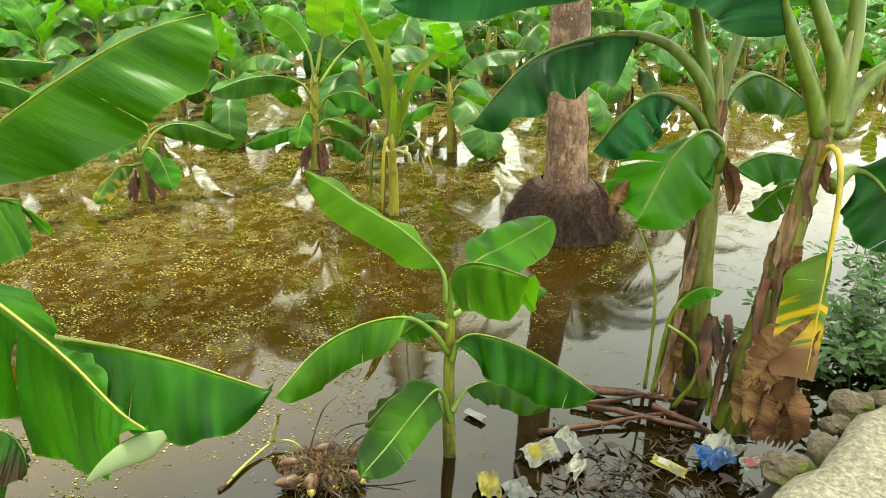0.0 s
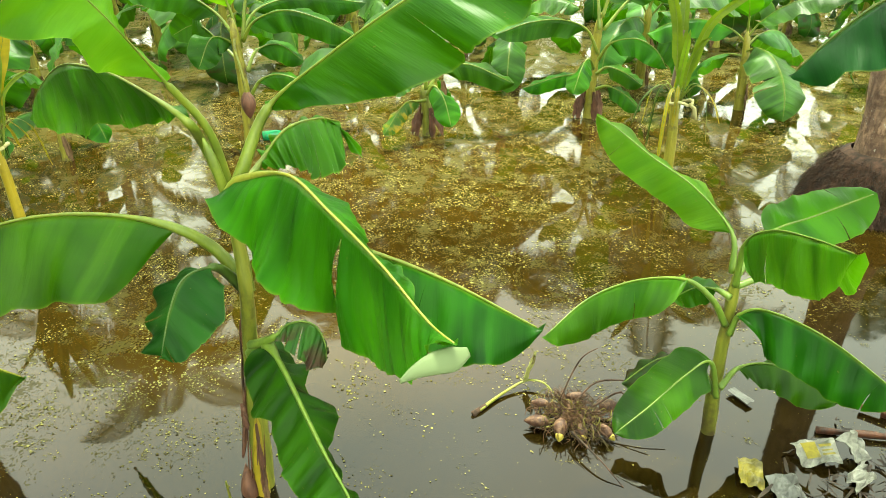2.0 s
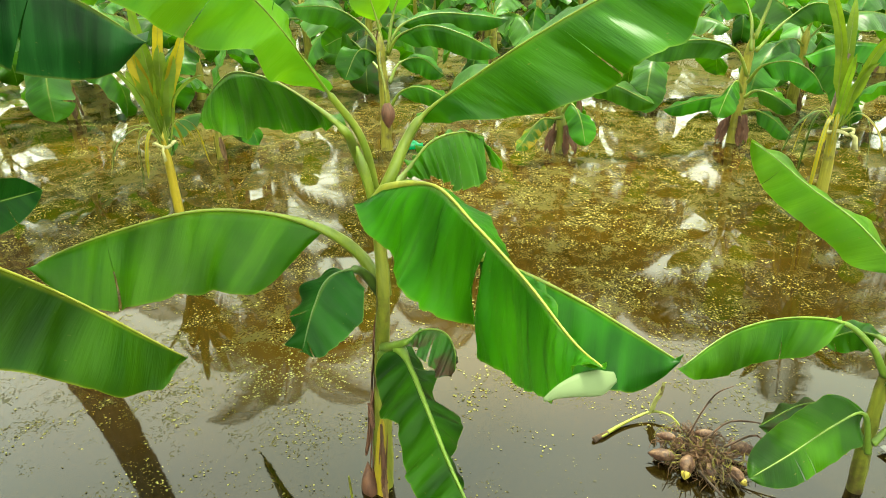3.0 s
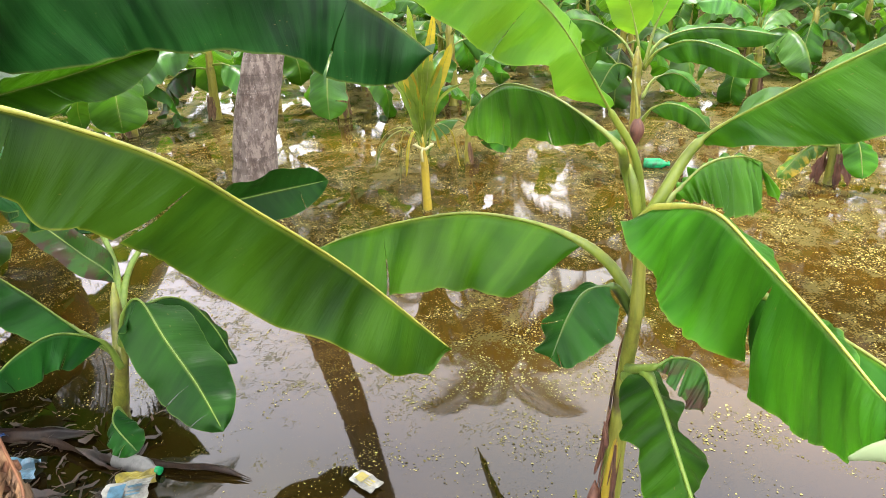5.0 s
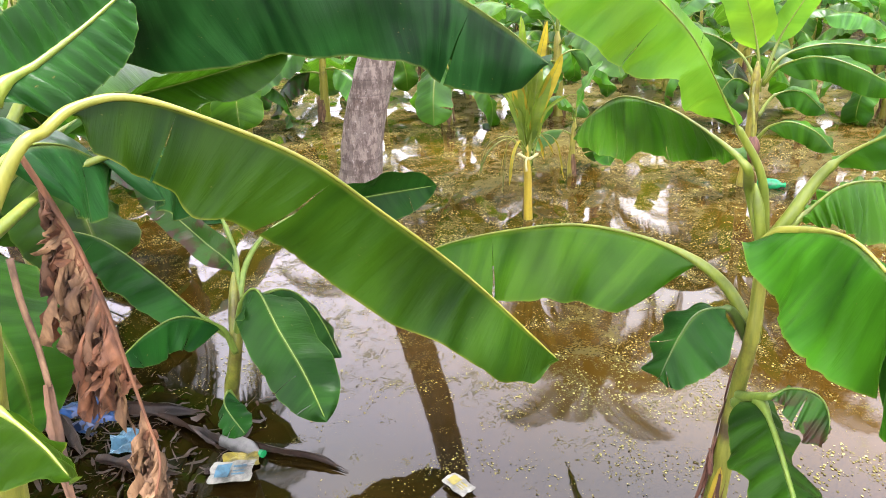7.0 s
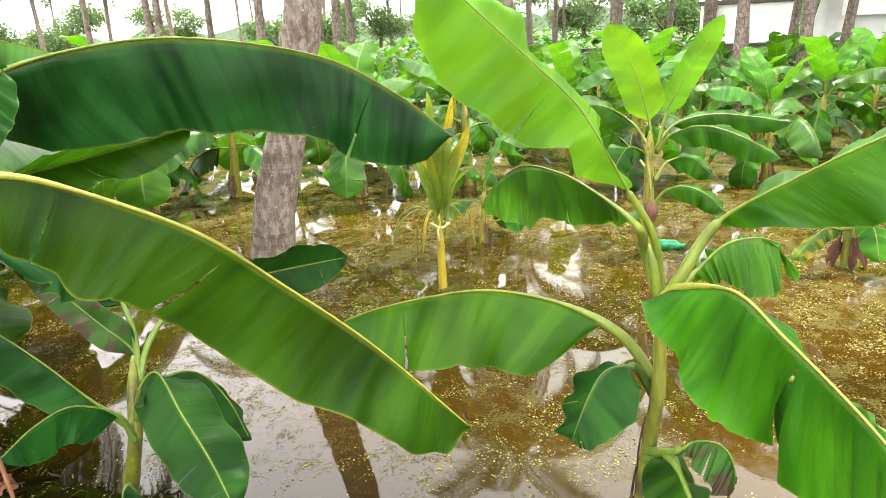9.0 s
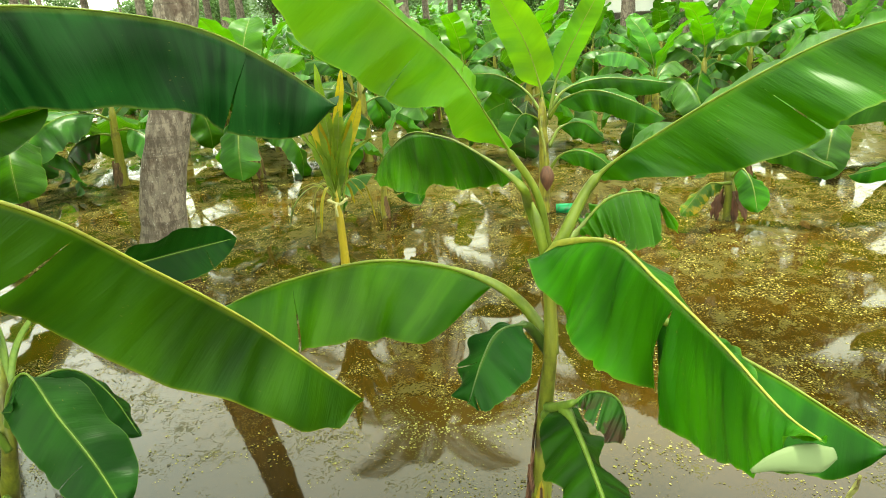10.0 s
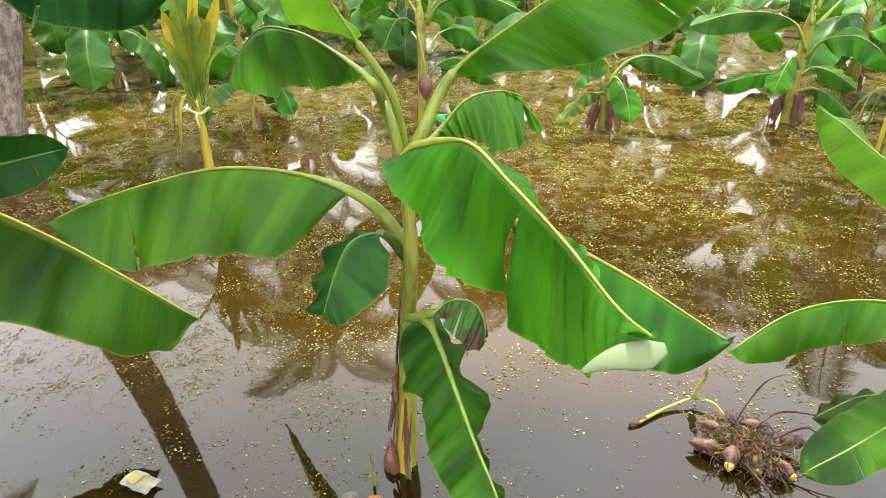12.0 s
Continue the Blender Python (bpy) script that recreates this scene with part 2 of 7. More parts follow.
rib_dark = fibre_material("rib_dark", (0.03, 0.06, 0.008), (0.05, 0.085, 0.012), (0.025, 0.05, 0.008), 0.45, strength=0.15)
stem_green = fibre_material("stem_green", (0.095, 0.112, 0.012), (0.19, 0.19, 0.026), (0.05, 0.034, 0.012), 0.42, (34.0, 34.0, 3.5), strength=0.4)
stem_dark = fibre_material("stem_dark", (0.05, 0.062, 0.008), (0.125, 0.122, 0.016), (0.022, 0.015, 0.008), 0.45, (34.0, 34.0, 3.5), strength=0.5)
stem_yellow = fibre_material("stem_yellow", (0.15, 0.14, 0.014), (0.24, 0.21, 0.03), (0.045, 0.03, 0.012), 0.45, (34.0, 34.0, 3.5), strength=0.35)
sheath_dry = fibre_material("sheath_dry", (0.065, 0.034, 0.016), (0.19, 0.112, 0.058), (0.03, 0.015, 0.008), 0.85, strength=0.8)
sheath_red = fibre_material("sheath_red", (0.055, 0.02, 0.012), (0.125, 0.052, 0.028), (0.022, 0.010, 0.006), 0.7, strength=0.5)
palm_green = leaf_material("palm_green", (0.016, 0.044, 0.0072), (0.032, 0.072, 0.01), (0.04, 0.072, 0.012), (0.077, 0.176, 0.0165))
palm_yellow = leaf_material("palm_yellow", (0.17, 0.14, 0.008), (0.30, 0.24, 0.014), (0.3, 0.18, 0.02), (0.45, 0.38, 0.02), share=0.35)


palm_lime = leaf_material("palm_lime", (0.05, 0.10, 0.009), (0.12, 0.18, 0.014), (0.2, 0.2, 0.02), (0.28, 0.40, 0.02), share=0.35)


def bark_material(name, dark, light, patch_low):
    """Coconut bark: grey, ringed, with cracks and brown patches."""
    n = Nodes(name)
    o = n.coords()
    rings = n.noise(n.mapped(o, (1.2, 1.2, 15.0)), 1.3, 3.0, 0.5, 0.6)
    cracks = n.noise(n.mapped(o, (15.0, 15.0, 7.0)), 1.4, 6.0, 0.7)
    patch = n.noise(o, 3.4, 5.0, 0.65)
    col = n.mix(n.ramp(cracks, [(0.44, 0.0), (0.56, 1.0)]), dark, light)
    flakes = n.noise(n.mapped(o, (6.0, 6.0, 2.2)), 2.2, 4.0, 0.6, 0.8)
    col = n.mix(n.math("MULTIPLY", n.ramp(flakes, [(0.5, 0.0), (0.54, 1.0)]), 0.55), col, tuple(c * 0.6 for c in light))
    col = n.mix(n.ramp(patch, [(patch_low, 0.0), (patch_low + 0.12, 0.8)]), col, (0.0575, 0.031, 0.021))
    col = n.mix(n.ramp(rings, [(0.36, 0.4), (0.46, 0.0)]), col, (0.045, 0.0325, 0.025))
    lichen = n.noise(n.mapped(o, (1.0, 1.0, 0.8)), 38.0, 3.0, 0.6)
    col = n.mix(n.ramp(lichen, [(0.64, 0.0), (0.69, 0.6)]), col, (0.36, 0.33, 0.29))
    h = n.math("ADD", n.math("MULTIPLY", rings, 0.8), n.math("ADD", n.math("MULTIPLY", cracks, 0.7), n.math("MULTIPLY", flakes, 0.9)))
    return n.done(n.surface(col, 0.88, n.bump(h, 0.8, 0.02)))


def water_material():
    """Still brown flood water, its film of duckweed thick in some places and gone in others."""
    n = Nodes("water")
    o = n.coords()
    ripple = n.noise(n.mapped(o, (1.0, 1.0, 1.0)), 3.5, 3.0, 0.45)
    silt = n.noise(o, 0.5, 4.0)
    flecks = n.node("ShaderNodeTexVoronoi")
    flecks.inputs["Scale"].default_value = 105.0
    n.link(n.mapped(o, (1.0, 1.0, 0.0)), flecks.inputs["Vector"])
    clump = n.noise(o, 6.0, 8.0, 0.72, 0.4)
    field = n.noise(n.mapped(o, (0.8, 0.8, 0.5)), 1.0, 4.0, 0.6, 0.5)
    sep = n.node("ShaderNodeSeparateXYZ")
    n.link(o, sep.inputs[0])
    # the film is thick out in the field and thin along the bank
    away = n.math("SUBTRACT", sep.outputs[1], n.math("ADD", n.math("MULTIPLY", sep.outputs[0], 0.85), 2.1))
    shore = n.ramp(n.math("MULTIPLY", away, 0.25), [(0.12, 0.0), (0.31, 0.9), (0.8, 1.0)])
    still = n.mix(n.ramp(silt, [(0.35, 0.0), (0.65, 1.0)]), (0.0055, 0.0035, 0.0007), (0.012, 0.0075, 0.0014))
    stirred = n.mix(n.ramp(silt, [(0.35, 0.0), (0.65, 1.0)]), (0.024, 0.0125, 0.0014), (0.042, 0.022, 0.0024))
    wet = n.surface(n.mix(shore, still, stirred), 0.025, n.bump(n.math("ADD", n.math("MULTIPLY", ripple, 0.5), n.math("MULTIPLY", n.noise(o, 38.0, 2.0), 0.5)), 0.05, 0.002), ior=1.345)
    amount = n.math("ADD", n.math("ADD", n.math("MULTIPLY", field, 0.3), n.math("MULTIPLY", clump, 0.7)), n.math("SUBTRACT", n.math("MULTIPLY", shore, 0.096), 0.352))
    amount = n.math("ADD", amount, n.math("MULTIPLY", n.ramp(n.math("MULTIPLY", away, 0.1), [(0.35, 0.0), (0.9, 1.0)]), 0.085))
    mask = n.ramp(n.math("SUBTRACT", amount, n.math("MULTIPLY", flecks.outputs["Distance"], 0.22)), [(0.172, 0.0), (0.192, 1.0)])
    weed_col = n.mix(n.noise(o, 25.0, 3.0), (0.024, 0.020, 0.003), (0.070, 0.062, 0.009))
    weed = n.surface(weed_col, 0.75, n.bump(flecks.outputs["Distance"], 0.3, 0.004), spec=0.15)
    m = n.node("ShaderNodeMixShader")
    n.link(n.math("MULTIPLY", mask, 0.74), m.inputs[0])
    n.link(wet, m.inputs[1])
    n.link(weed, m.inputs[2])
    return n.done(m.outputs[0])


bark = bark_material("palm_bark", (0.085, 0.062, 0.05), (0.215, 0.17, 0.14), 0.55)
bark_brown = bark_material("palm_bark_brown", (0.08, 0.042, 0.024), (0.24, 0.15, 0.098), 0.46)
water_mat = water_material()
root_mat = fibre_material("root_mat", (0.018, 0.010, 0.006), (0.085, 0.042, 0.026), (0.010, 0.006, 0.004), 0.9, (20.0, 20.0, 8.0), 0.9)
earth = speckle_material("earth", [(0.3, (0.021, 0.01596, 0.01092)), (0.5, (0.042, 0.03276, 0.0231)), (0.7, (0.0714, 0.0588, 0.042))], 9.0, 0.9, 0.6, 0.03)
stone = speckle_material("stone", [(0.3, (0.042, 0.0378, 0.0294)), (0.5, (0.1008, 0.0882, 0.0714)), (0.7, (0.1512, 0.1386, 0.1134))], 12.0, 0.85, 0.6, 0.02)
concrete = speckle_material("concrete", [(0.34, (0.085, 0.072, 0.052)), (0.5, (0.20, 0.175, 0.130)), (0.62, (0.31, 0.28, 0.215))], 55.0, 0.95, 1.0, 0.012, 260.0)
plaster = speckle_material("plaster", [(0.3, (0.66, 0.66, 0.63)), (0.5, (0.79, 0.78, 0.76)), (0.7, (0.84, 0.83, 0.81))], 2.0, 0.8, 0.1, 0.01)


# ---- building helpers ----
def mesh_object(name, bm, mat, parent=None, label="", smooth=True):
    me = bpy.data.meshes.new(name)
    bm.to_mesh(me)
    bm.free()
    for p in me.polygons:
        p.use_smooth = smooth
    me.materials.append(mat)
    ob = new(name, me)
    if parent is not None:
        ob.parent = parent
    if label:
        ob["label"] = label
    return ob


def part(name, bm, mat, parent, label="", smooth=True):
    return mesh_object(name, bm, mat, parent, label, smooth)


def thing(name, label, category, group="", at=(0, 0, 0)):
    ob = new(name)
    ob.location = at
    ob.empty_display_size = 0.1
    return tagged(ob, label, category, group)


def curve(points, count):
    """Even samples of a smooth curve through the points."""
    p = [Vector(q) for q in points]
    p = [2 * p[0] - p[1], *p, 2 * p[-1] - p[-2]]
    m, fine = len(p) - 3, []
    for i in range(m * 16 + 1):
        x = i / 16
        k = min(int(x), m - 1)
        u = x - k
        a, b, c, d = p[k:k + 4]
        fine.append(0.5 * (2 * b + (c - a) * u + (2 * a - 5 * b + 4 * c - d) * u * u + (3 * b - a - 3 * c + d) * u ** 3))
    run = [0.0]
    for a, b in zip(fine, fine[1:]):
        run.append(run[-1] + (b - a).length)
    res, k = [], 0
    for i in range(count + 1):
        want = run[-1] * i / count
        while k < len(run) - 2 and run[k + 1] < want:
            k += 1
        f = (want - run[k]) / max(run[k + 1] - run[k], 1e-9)
        res.append(fine[k].lerp(fine[k + 1], min(max(f, 0), 1)))
    return res, run[-1], [run[16 * i] / run[-1] for i in range(m + 1)]


def tube(bm, pts, radii, sides=8, flat=1.0, wobble=0.0):
    """A tapered tube along the points, closed at both ends."""
    rings, side = [], None
    for i, p in enumerate(pts):
        t = (pts[min(i + 1, len(pts) - 1)] - pts[max(i - 1, 0)]).normalized()
        if side is None:
            side = t.cross(Vector((0.31, 0.95, 0.1))).normalized()
        side = (side - t * side.dot(t)).normalized()
        other = t.cross(side)
        r = radii(i / (len(pts) - 1)) if callable(radii) else radii
        ring = []
        for k in range(sides):
            a = 2 * math.pi * k / sides
            j = 1 + wobble * noise.noise(Vector((p.x * 9 + math.cos(a) * 2, p.y * 9 + math.sin(a) * 2, p.z * 9)))
            ring.append(bm.verts.new(p + (side * math.cos(a) + other * math.sin(a) * flat) * r * j))
        rings.append(ring)
    for a, b in zip(rings, rings[1:]):
        for k in range(sides):
            bm.faces.new((a[k], a[(k + 1) % sides], b[(k + 1) % sides], b[k]))
    bm.faces.new(rings[0][::-1])
    bm.faces.new(rings[-1])
    return rings


def blade_width(s, blunt):
    base = 1 - (1 - min(s / 0.2, 1)) ** 2.4
    x = max((s - 0.62) / 0.38, 0)
    tip = max(1 - x ** (2.2 + 4 * blunt), 0) ** (0.75 - 0.4 * blunt)
    return max(base * tip, 0.015)


def edge_at(rows, s):
    """The way from the midrib to the leaf's edge at s, eased between the stations given."""
    for (s0, a), (s1, b) in zip(rows, rows[1:]):
        if s <= s1:
            f = min(max((s - s0) / (s1 - s0), 0), 1)
            return Vector(a).lerp(Vector(b), f * 0.5 + 0.5 * f * f * (3 - 2 * f))
    return Vector(rows[-1][1])


def blade(bm, mids, length, w, va, vb, seed, blunt=0.0, tears=(), cut=1.0, nq=6, wave=0.07, wb=1.0, edges=None, pleat=0.0):
    """The two halves of a leaf, either side of its midrib, bowed and wavy, with torn places."""
    fine, rel = bm.loops.layers.uv.new("fine"), bm.loops.layers.uv.new("rel")
    rng = random.Random(seed)
    n = len(mids) - 1
    tang = [(mids[min(i + 1, n)] - mids[max(i - 1, 0)]).normalized() for i in range(n + 1)]
    for which, v in enumerate((Vector(va), Vector(vb))):
        splits = sorted((int(round(s * n)), gap) for s, sd, gap in tears if sd == which)
        bounds = [0] + [k for k, _ in splits] + [n]
        gaps = [0.0] + [g for _, g in splits] + [0.0]
        ph, fr = rng.uniform(0, 6), rng.uniform(9, 15)
        mt = tang[n // 2]
        if edges:
            v = edge_at(edges[which], 0.5)
        mu = (v - mt * v.dot(mt)).normalized()
        lift = -1 if mt.cross(mu).z > 0 else 1
        for seg in range(len(bounds) - 1):
            rows = []
            for i in range(bounds[seg], bounds[seg + 1] + 1):
                s = i / n * cut
                t = tang[i]
                u = (v - t * v.dot(t)).normalized()
                nor = t.cross(u)
                ww = w * (wb if which else 1.0) * blade_width(s, blunt) * (1 + 0.05 * noise.noise(Vector((seed * 3.1, s * 14, which * 5))))
                skew = 0.12
                if edges:
                    u = edge_at(edges[which], s)
                    ww, skew = max(u.length, 1e-4), 0.0
                    u = u / ww
                    nor = t.cross(u).normalized()
                row = []
                for k in range(nq + 1):
                    q = k / nq
                    p = mids[i] + u * (ww * q) + t * (ww * skew * q * q)
                    p += nor * (pleat * w * min(q * 2, 1) * (abs((s * 11 + seed) % 1 - 0.5) - 0.25))
                    p += nor * (lift * (0.03 if edges else 0.14) * ww * q * q)
                    p += nor * (wave * w * q * math.sin(fr * s * 2 + ph + q) + 0.22 * w * q * q * noise.noise(Vector((seed * 1.7, s * 7, q + which * 9))))
                    along = s * length - 0.35 * q * ww
                    p += nor * (min(q * 3, 1) * 0.06 * w * (noise.noise(Vector((along * 15, seed * 2.3, which * 4 + 0.5))) + 0.6 * noise.noise(Vector((along * 46, seed * 1.3, which * 3 + 0.2)))) * (1 if length > 0.3 else 0.4))
                    p += nor * (0.05 * w * q ** 5 * noise.noise(Vector((along * 34, seed * 4.1, which * 7))))
                    # a tear opens towards the edge, and the blade either side of it gives way
                    way = t
                    if edges and len(bounds) > 2:
                        j = min(i + 2, n), max(i - 2, 0)
                        way = t.lerp((mids[j[0]] + edge_at(edges[which], j[0] / n * cut) - mids[j[1]] - edge_at(edges[which], j[1] / n * cut)).normalized(), q)
                    if seg > 0:
                        p += way * (gaps[seg] * 0.5 * max(q - 0.1, 0) * math.exp((bounds[seg] - i) * 11 / n))
                    if seg < len(bounds) - 2:
                        p -= way * (gaps[seg + 1] * 0.5 * max(q - 0.1, 0) * math.exp((i - bounds[seg + 1]) * 11 / n))
                    if k == nq:
                        p -= u * (ww * 0.07 * max(noise.noise(Vector((s * 47, seed * 5.3, which * 6))) - 0.15, 0))
                    row.append((bm.verts.new(p), (s * length + (0.3 * q * ww if edges else 0.0), q * ww * (1 if which else -1)), (s, q * (1 if which else -1))))
                rows.append(row)
            for a, b in zip(rows, rows[1:]):
                for k in range(nq):
                    quad = (a[k], a[k + 1], b[k + 1], b[k])
                    if which:
                        quad = quad[::-1]
                    f = bm.faces.new([x[0] for x in quad])
                    for lo, x in zip(f.loops, quad):
                        lo[fine].uv, lo[rel].uv = x[1], x[2]


LEAF_SEED = [0]


def leaf(plant, points, w, va, vb, mat, k=1, blunt=0.0, tears=(), cut=1.0, stalk=0.014, rib=None, n=36, nq=7, wb=1.0, edges=None, pleat=0.0, wave=0.07, ribw=1.0):
    """One leaf of a plant: its stalk runs through the first k points, and the blade from there to the last."""
    LEAF_SEED[0] += 1
    pts, length, marks = curve(points, n + 8)
    start = marks[k] if k < len(marks) else 0.0
    s0 = int(start * (n + 8))
    mids = pts[s0:]
    if n >= 30 and not tears:
        slit = random.Random(LEAF_SEED[0] * 7)
        tears = tuple((slit.uniform(0.25, 0.9), slit.choice((0, 1)), slit.uniform(0.002, 0.006)) for _ in range(2))
    bm = bmesh.new()
    blade(bm, mids, length * (1 - start), w, va, vb, LEAF_SEED[0], blunt, tears, cut, nq, wave=wave, wb=wb, edges=edges, pleat=pleat)
    bmesh.ops.remove_doubles(bm, verts=bm.verts, dist=0.0003)
    lf = part("leaf", bm, mat, plant)
    bm = bmesh.new()
    dry = mat in (leaf_dry,)
    hold = max(start, 0.12)
    tube(bm, pts[:-1], lambda s: stalk * (1 - 0.38 * s / hold) + 0.0012 if s < hold else ribw * (stalk * 0.62 - 0.37 * stalk * min((s - hold) / 0.12, 1)) * (1 - 0.85 * (s - hold) / (1 - hold)) + 0.0012, 8)
    part("midrib", bm, rib or (sheath_dry if dry else rib_gold if mat is leaf_yellowing else rib_green), lf)
    return lf


def pseudostem(plant, points, r0, r1, mat=None, scales=5, seed=1, name="pseudostem"):
    """A stem of rolled sheaths, each ending in a lip."""
    mat = mat or stem_green
    pts, length, _ = curve(points, 26)
    rng = random.Random(seed)
    cuts = [(i + rng.uniform(0.1, 0.7)) / scales for i in range(scales)]
    bm = bmesh.new()
    tube(bm, pts, lambda s: (r0 + (r1 - r0) * s ** 0.65) * (1 - 0.75 * max((s - 0.88) / 0.12, 0) ** 1.5) * (1 + 0.09 * sum(math.exp(-((s - c) * 22) ** 2) for c in cuts)), 14, wobble=0.12)
    return part(name, bm, mat, plant)


def dry_strip(plant, points, w, seed, mat=None, name="dry_leaf"):
    """A withered leaf or sheath: a crumpled, ridged ribbon with frayed edges and a split end."""
    pts, length, _ = curve(points, 26)
    rng = random.Random(seed)
    bm = bmesh.new()
    fine, rel = bm.loops.layers.uv.new("fine"), bm.loops.layers.uv.new("rel")
    rows = []
    a0 = rng.uniform(0, 6)
    cols = 10
    fray = [rng.uniform(0.0, 0.22) for _ in range(cols + 1)]
    for i, p in enumerate(pts):
        s = i / (len(pts) - 1)
        t = (pts[min(i + 1, len(pts) - 1)] - pts[max(i - 1, 0)]).normalized()
        side = t.cross(Vector((math.cos(a0 + s * 0.9), math.sin(a0 + s * 0.9), 0.2))).normalized()
        nor = t.cross(side)
        ww = w * (0.35 + 0.65 * math.sin(math.pi * min(s * 0.85 + 0.12, 1))) * (1 + 0.35 * noise.noise(Vector((seed, s * 5, 2))))
        row = []
        for k in range(cols + 1):
            q = 2 * k / cols - 1
            fold = 0.34 * ww * math.sin(q * 5 + s * 2.2 + seed) + 0.4 * ww * noise.noise(Vector((q * 2, s * 3, seed * 2.3))) + 0.16 * ww * (1 if k % 2 else -1) * (0.6 + noise.noise(Vector((k * 3.1, s * 4, seed))))
            edge = 1 + (0.3 * noise.noise(Vector((s * 13, seed * 1.9, k))) + 0.2 * noise.noise(Vector((s * 40, seed, k))) if k in (0, cols) else 0)
            lag = fray[k] * length * max(s - 0.7, 0) / 0.3 + 0.04 * length * noise.noise(Vector((k * 2.7, seed, s * 6)))
            row.append((bm.verts.new(p + side * q * ww * edge + nor * fold - t * lag * 0.6), (s * length, q * ww), (s, q)))
        rows.append(row)
    for i, (a, b) in enumerate(zip(rows, rows[1:])):
        for k in range(cols):
            if k in (2, 5, 7) and i > 19 + k % 3 * 2:
                continue
            quad = (a[k], a[k + 1], b[k + 1], b[k])
            f = bm.faces.new([x[0] for x in quad])
            for lo, x in zip(f.loops, quad):
                lo[fine].uv, lo[rel].uv = x[1], x[2]
    bmesh.ops.delete(bm, geom=[v for v in bm.verts if not v.link_faces], context="VERTS")
    return part(name, bm, mat or leaf_dry, plant)


def box_mesh(bm, size, at=(0, 0, 0), m=None):
    m = m or Matrix.Identity(4)
    return bmesh.ops.create_cube(bm, size=1, matrix=m @ Matrix.Translation(at) @ Matrix.Diagonal((*size, 1)))["verts"]


# ---- water and ground ----
bm = bmesh.new()
bmesh.ops.create_grid(bm, x_segments=80, y_segments=80, size=400)
water = tagged(mesh_object("water", bm, water_mat), "still brown flood water with floating duckweed patches", "water", kind="structure")

# the bank on which the path runs: a sheet with an uneven edge
BANK_WAY = Vector((0.743, 0.669, 0)).normalized()
BANK_SIDE = Vector((BANK_WAY.y, -BANK_WAY.x, 0))
BANK_AT = Vector((0.55, 1.56, 0))


def bank_point(u, v, z=0.0):
    """u metres along the bank, v metres back from the water's edge."""
    p = BANK_AT + BANK_WAY * u + BANK_SIDE * v
    return Vector((p.x, p.y, z))


bm = bmesh.new()
rows = []
steps = [-0.7, -0.35, -0.12, 0.0, 0.1, 0.22, 0.4, 0.7, 1.2, 2.2, 4.0, 9.0, 30.0, 120.0]
heights = [-0.9, -0.6, -0.3, -0.08, 0.14, 0.27, 0.32, 0.33, 0.33, 0.38, 0.4, 0.4, 0.4, 0.4]
for i in range(161):
    u = -20 + i * 0.25 if 0 < i < 160 else (-160 if i == 0 else 160)
    row = []
    for v, z in zip(steps, heights):
        j = 0.12 * noise.noise(Vector((u * 1.7, 3.0, 0))) + 0.06 * noise.noise(Vector((u * 5, v * 4, 1)))
        p = bank_point(u, v + j, z + (0.05 * noise.noise(Vector((u * 4, v * 4, 7))) if v < 3 else 0))
        row.append(bm.verts.new(p))
    rows.append(row)
for a, b in zip(rows, rows[1:]):
    for k in range(len(steps) - 1):
        bm.faces.new((a[k], a[k + 1], b[k + 1], b[k]))
bank = tagged(mesh_object("ground_bank", bm, earth), "earthen bank beside the flooded field", "bank", kind="structure")

# ---- hero plants ----
banana_left = thing("banana_plant", "young banana plant with broad green leaves standing in water", "banana plant", at=(0, 0, 0))
pseudostem(banana_left, [(-1.30, 1.335, -0.1), (-1.31, 1.38, 0.3), (-1.315, 1.408, 0.556), (-1.277, 1.388, 0.757), (-1.279, 1.392, 0.917), (-1.265, 1.367, 1.08)], 0.043, 0.015, stem_green, 7, 3)
pseudostem(banana_left, [(-1.28, 1.40, 0.75), (-1.29, 1.405, 0.93), (-1.292, 1.385, 1.08), (-1.315, 1.365, 1.23)], 0.022, 0.012, rib_green, 3, 5, name="shoot")
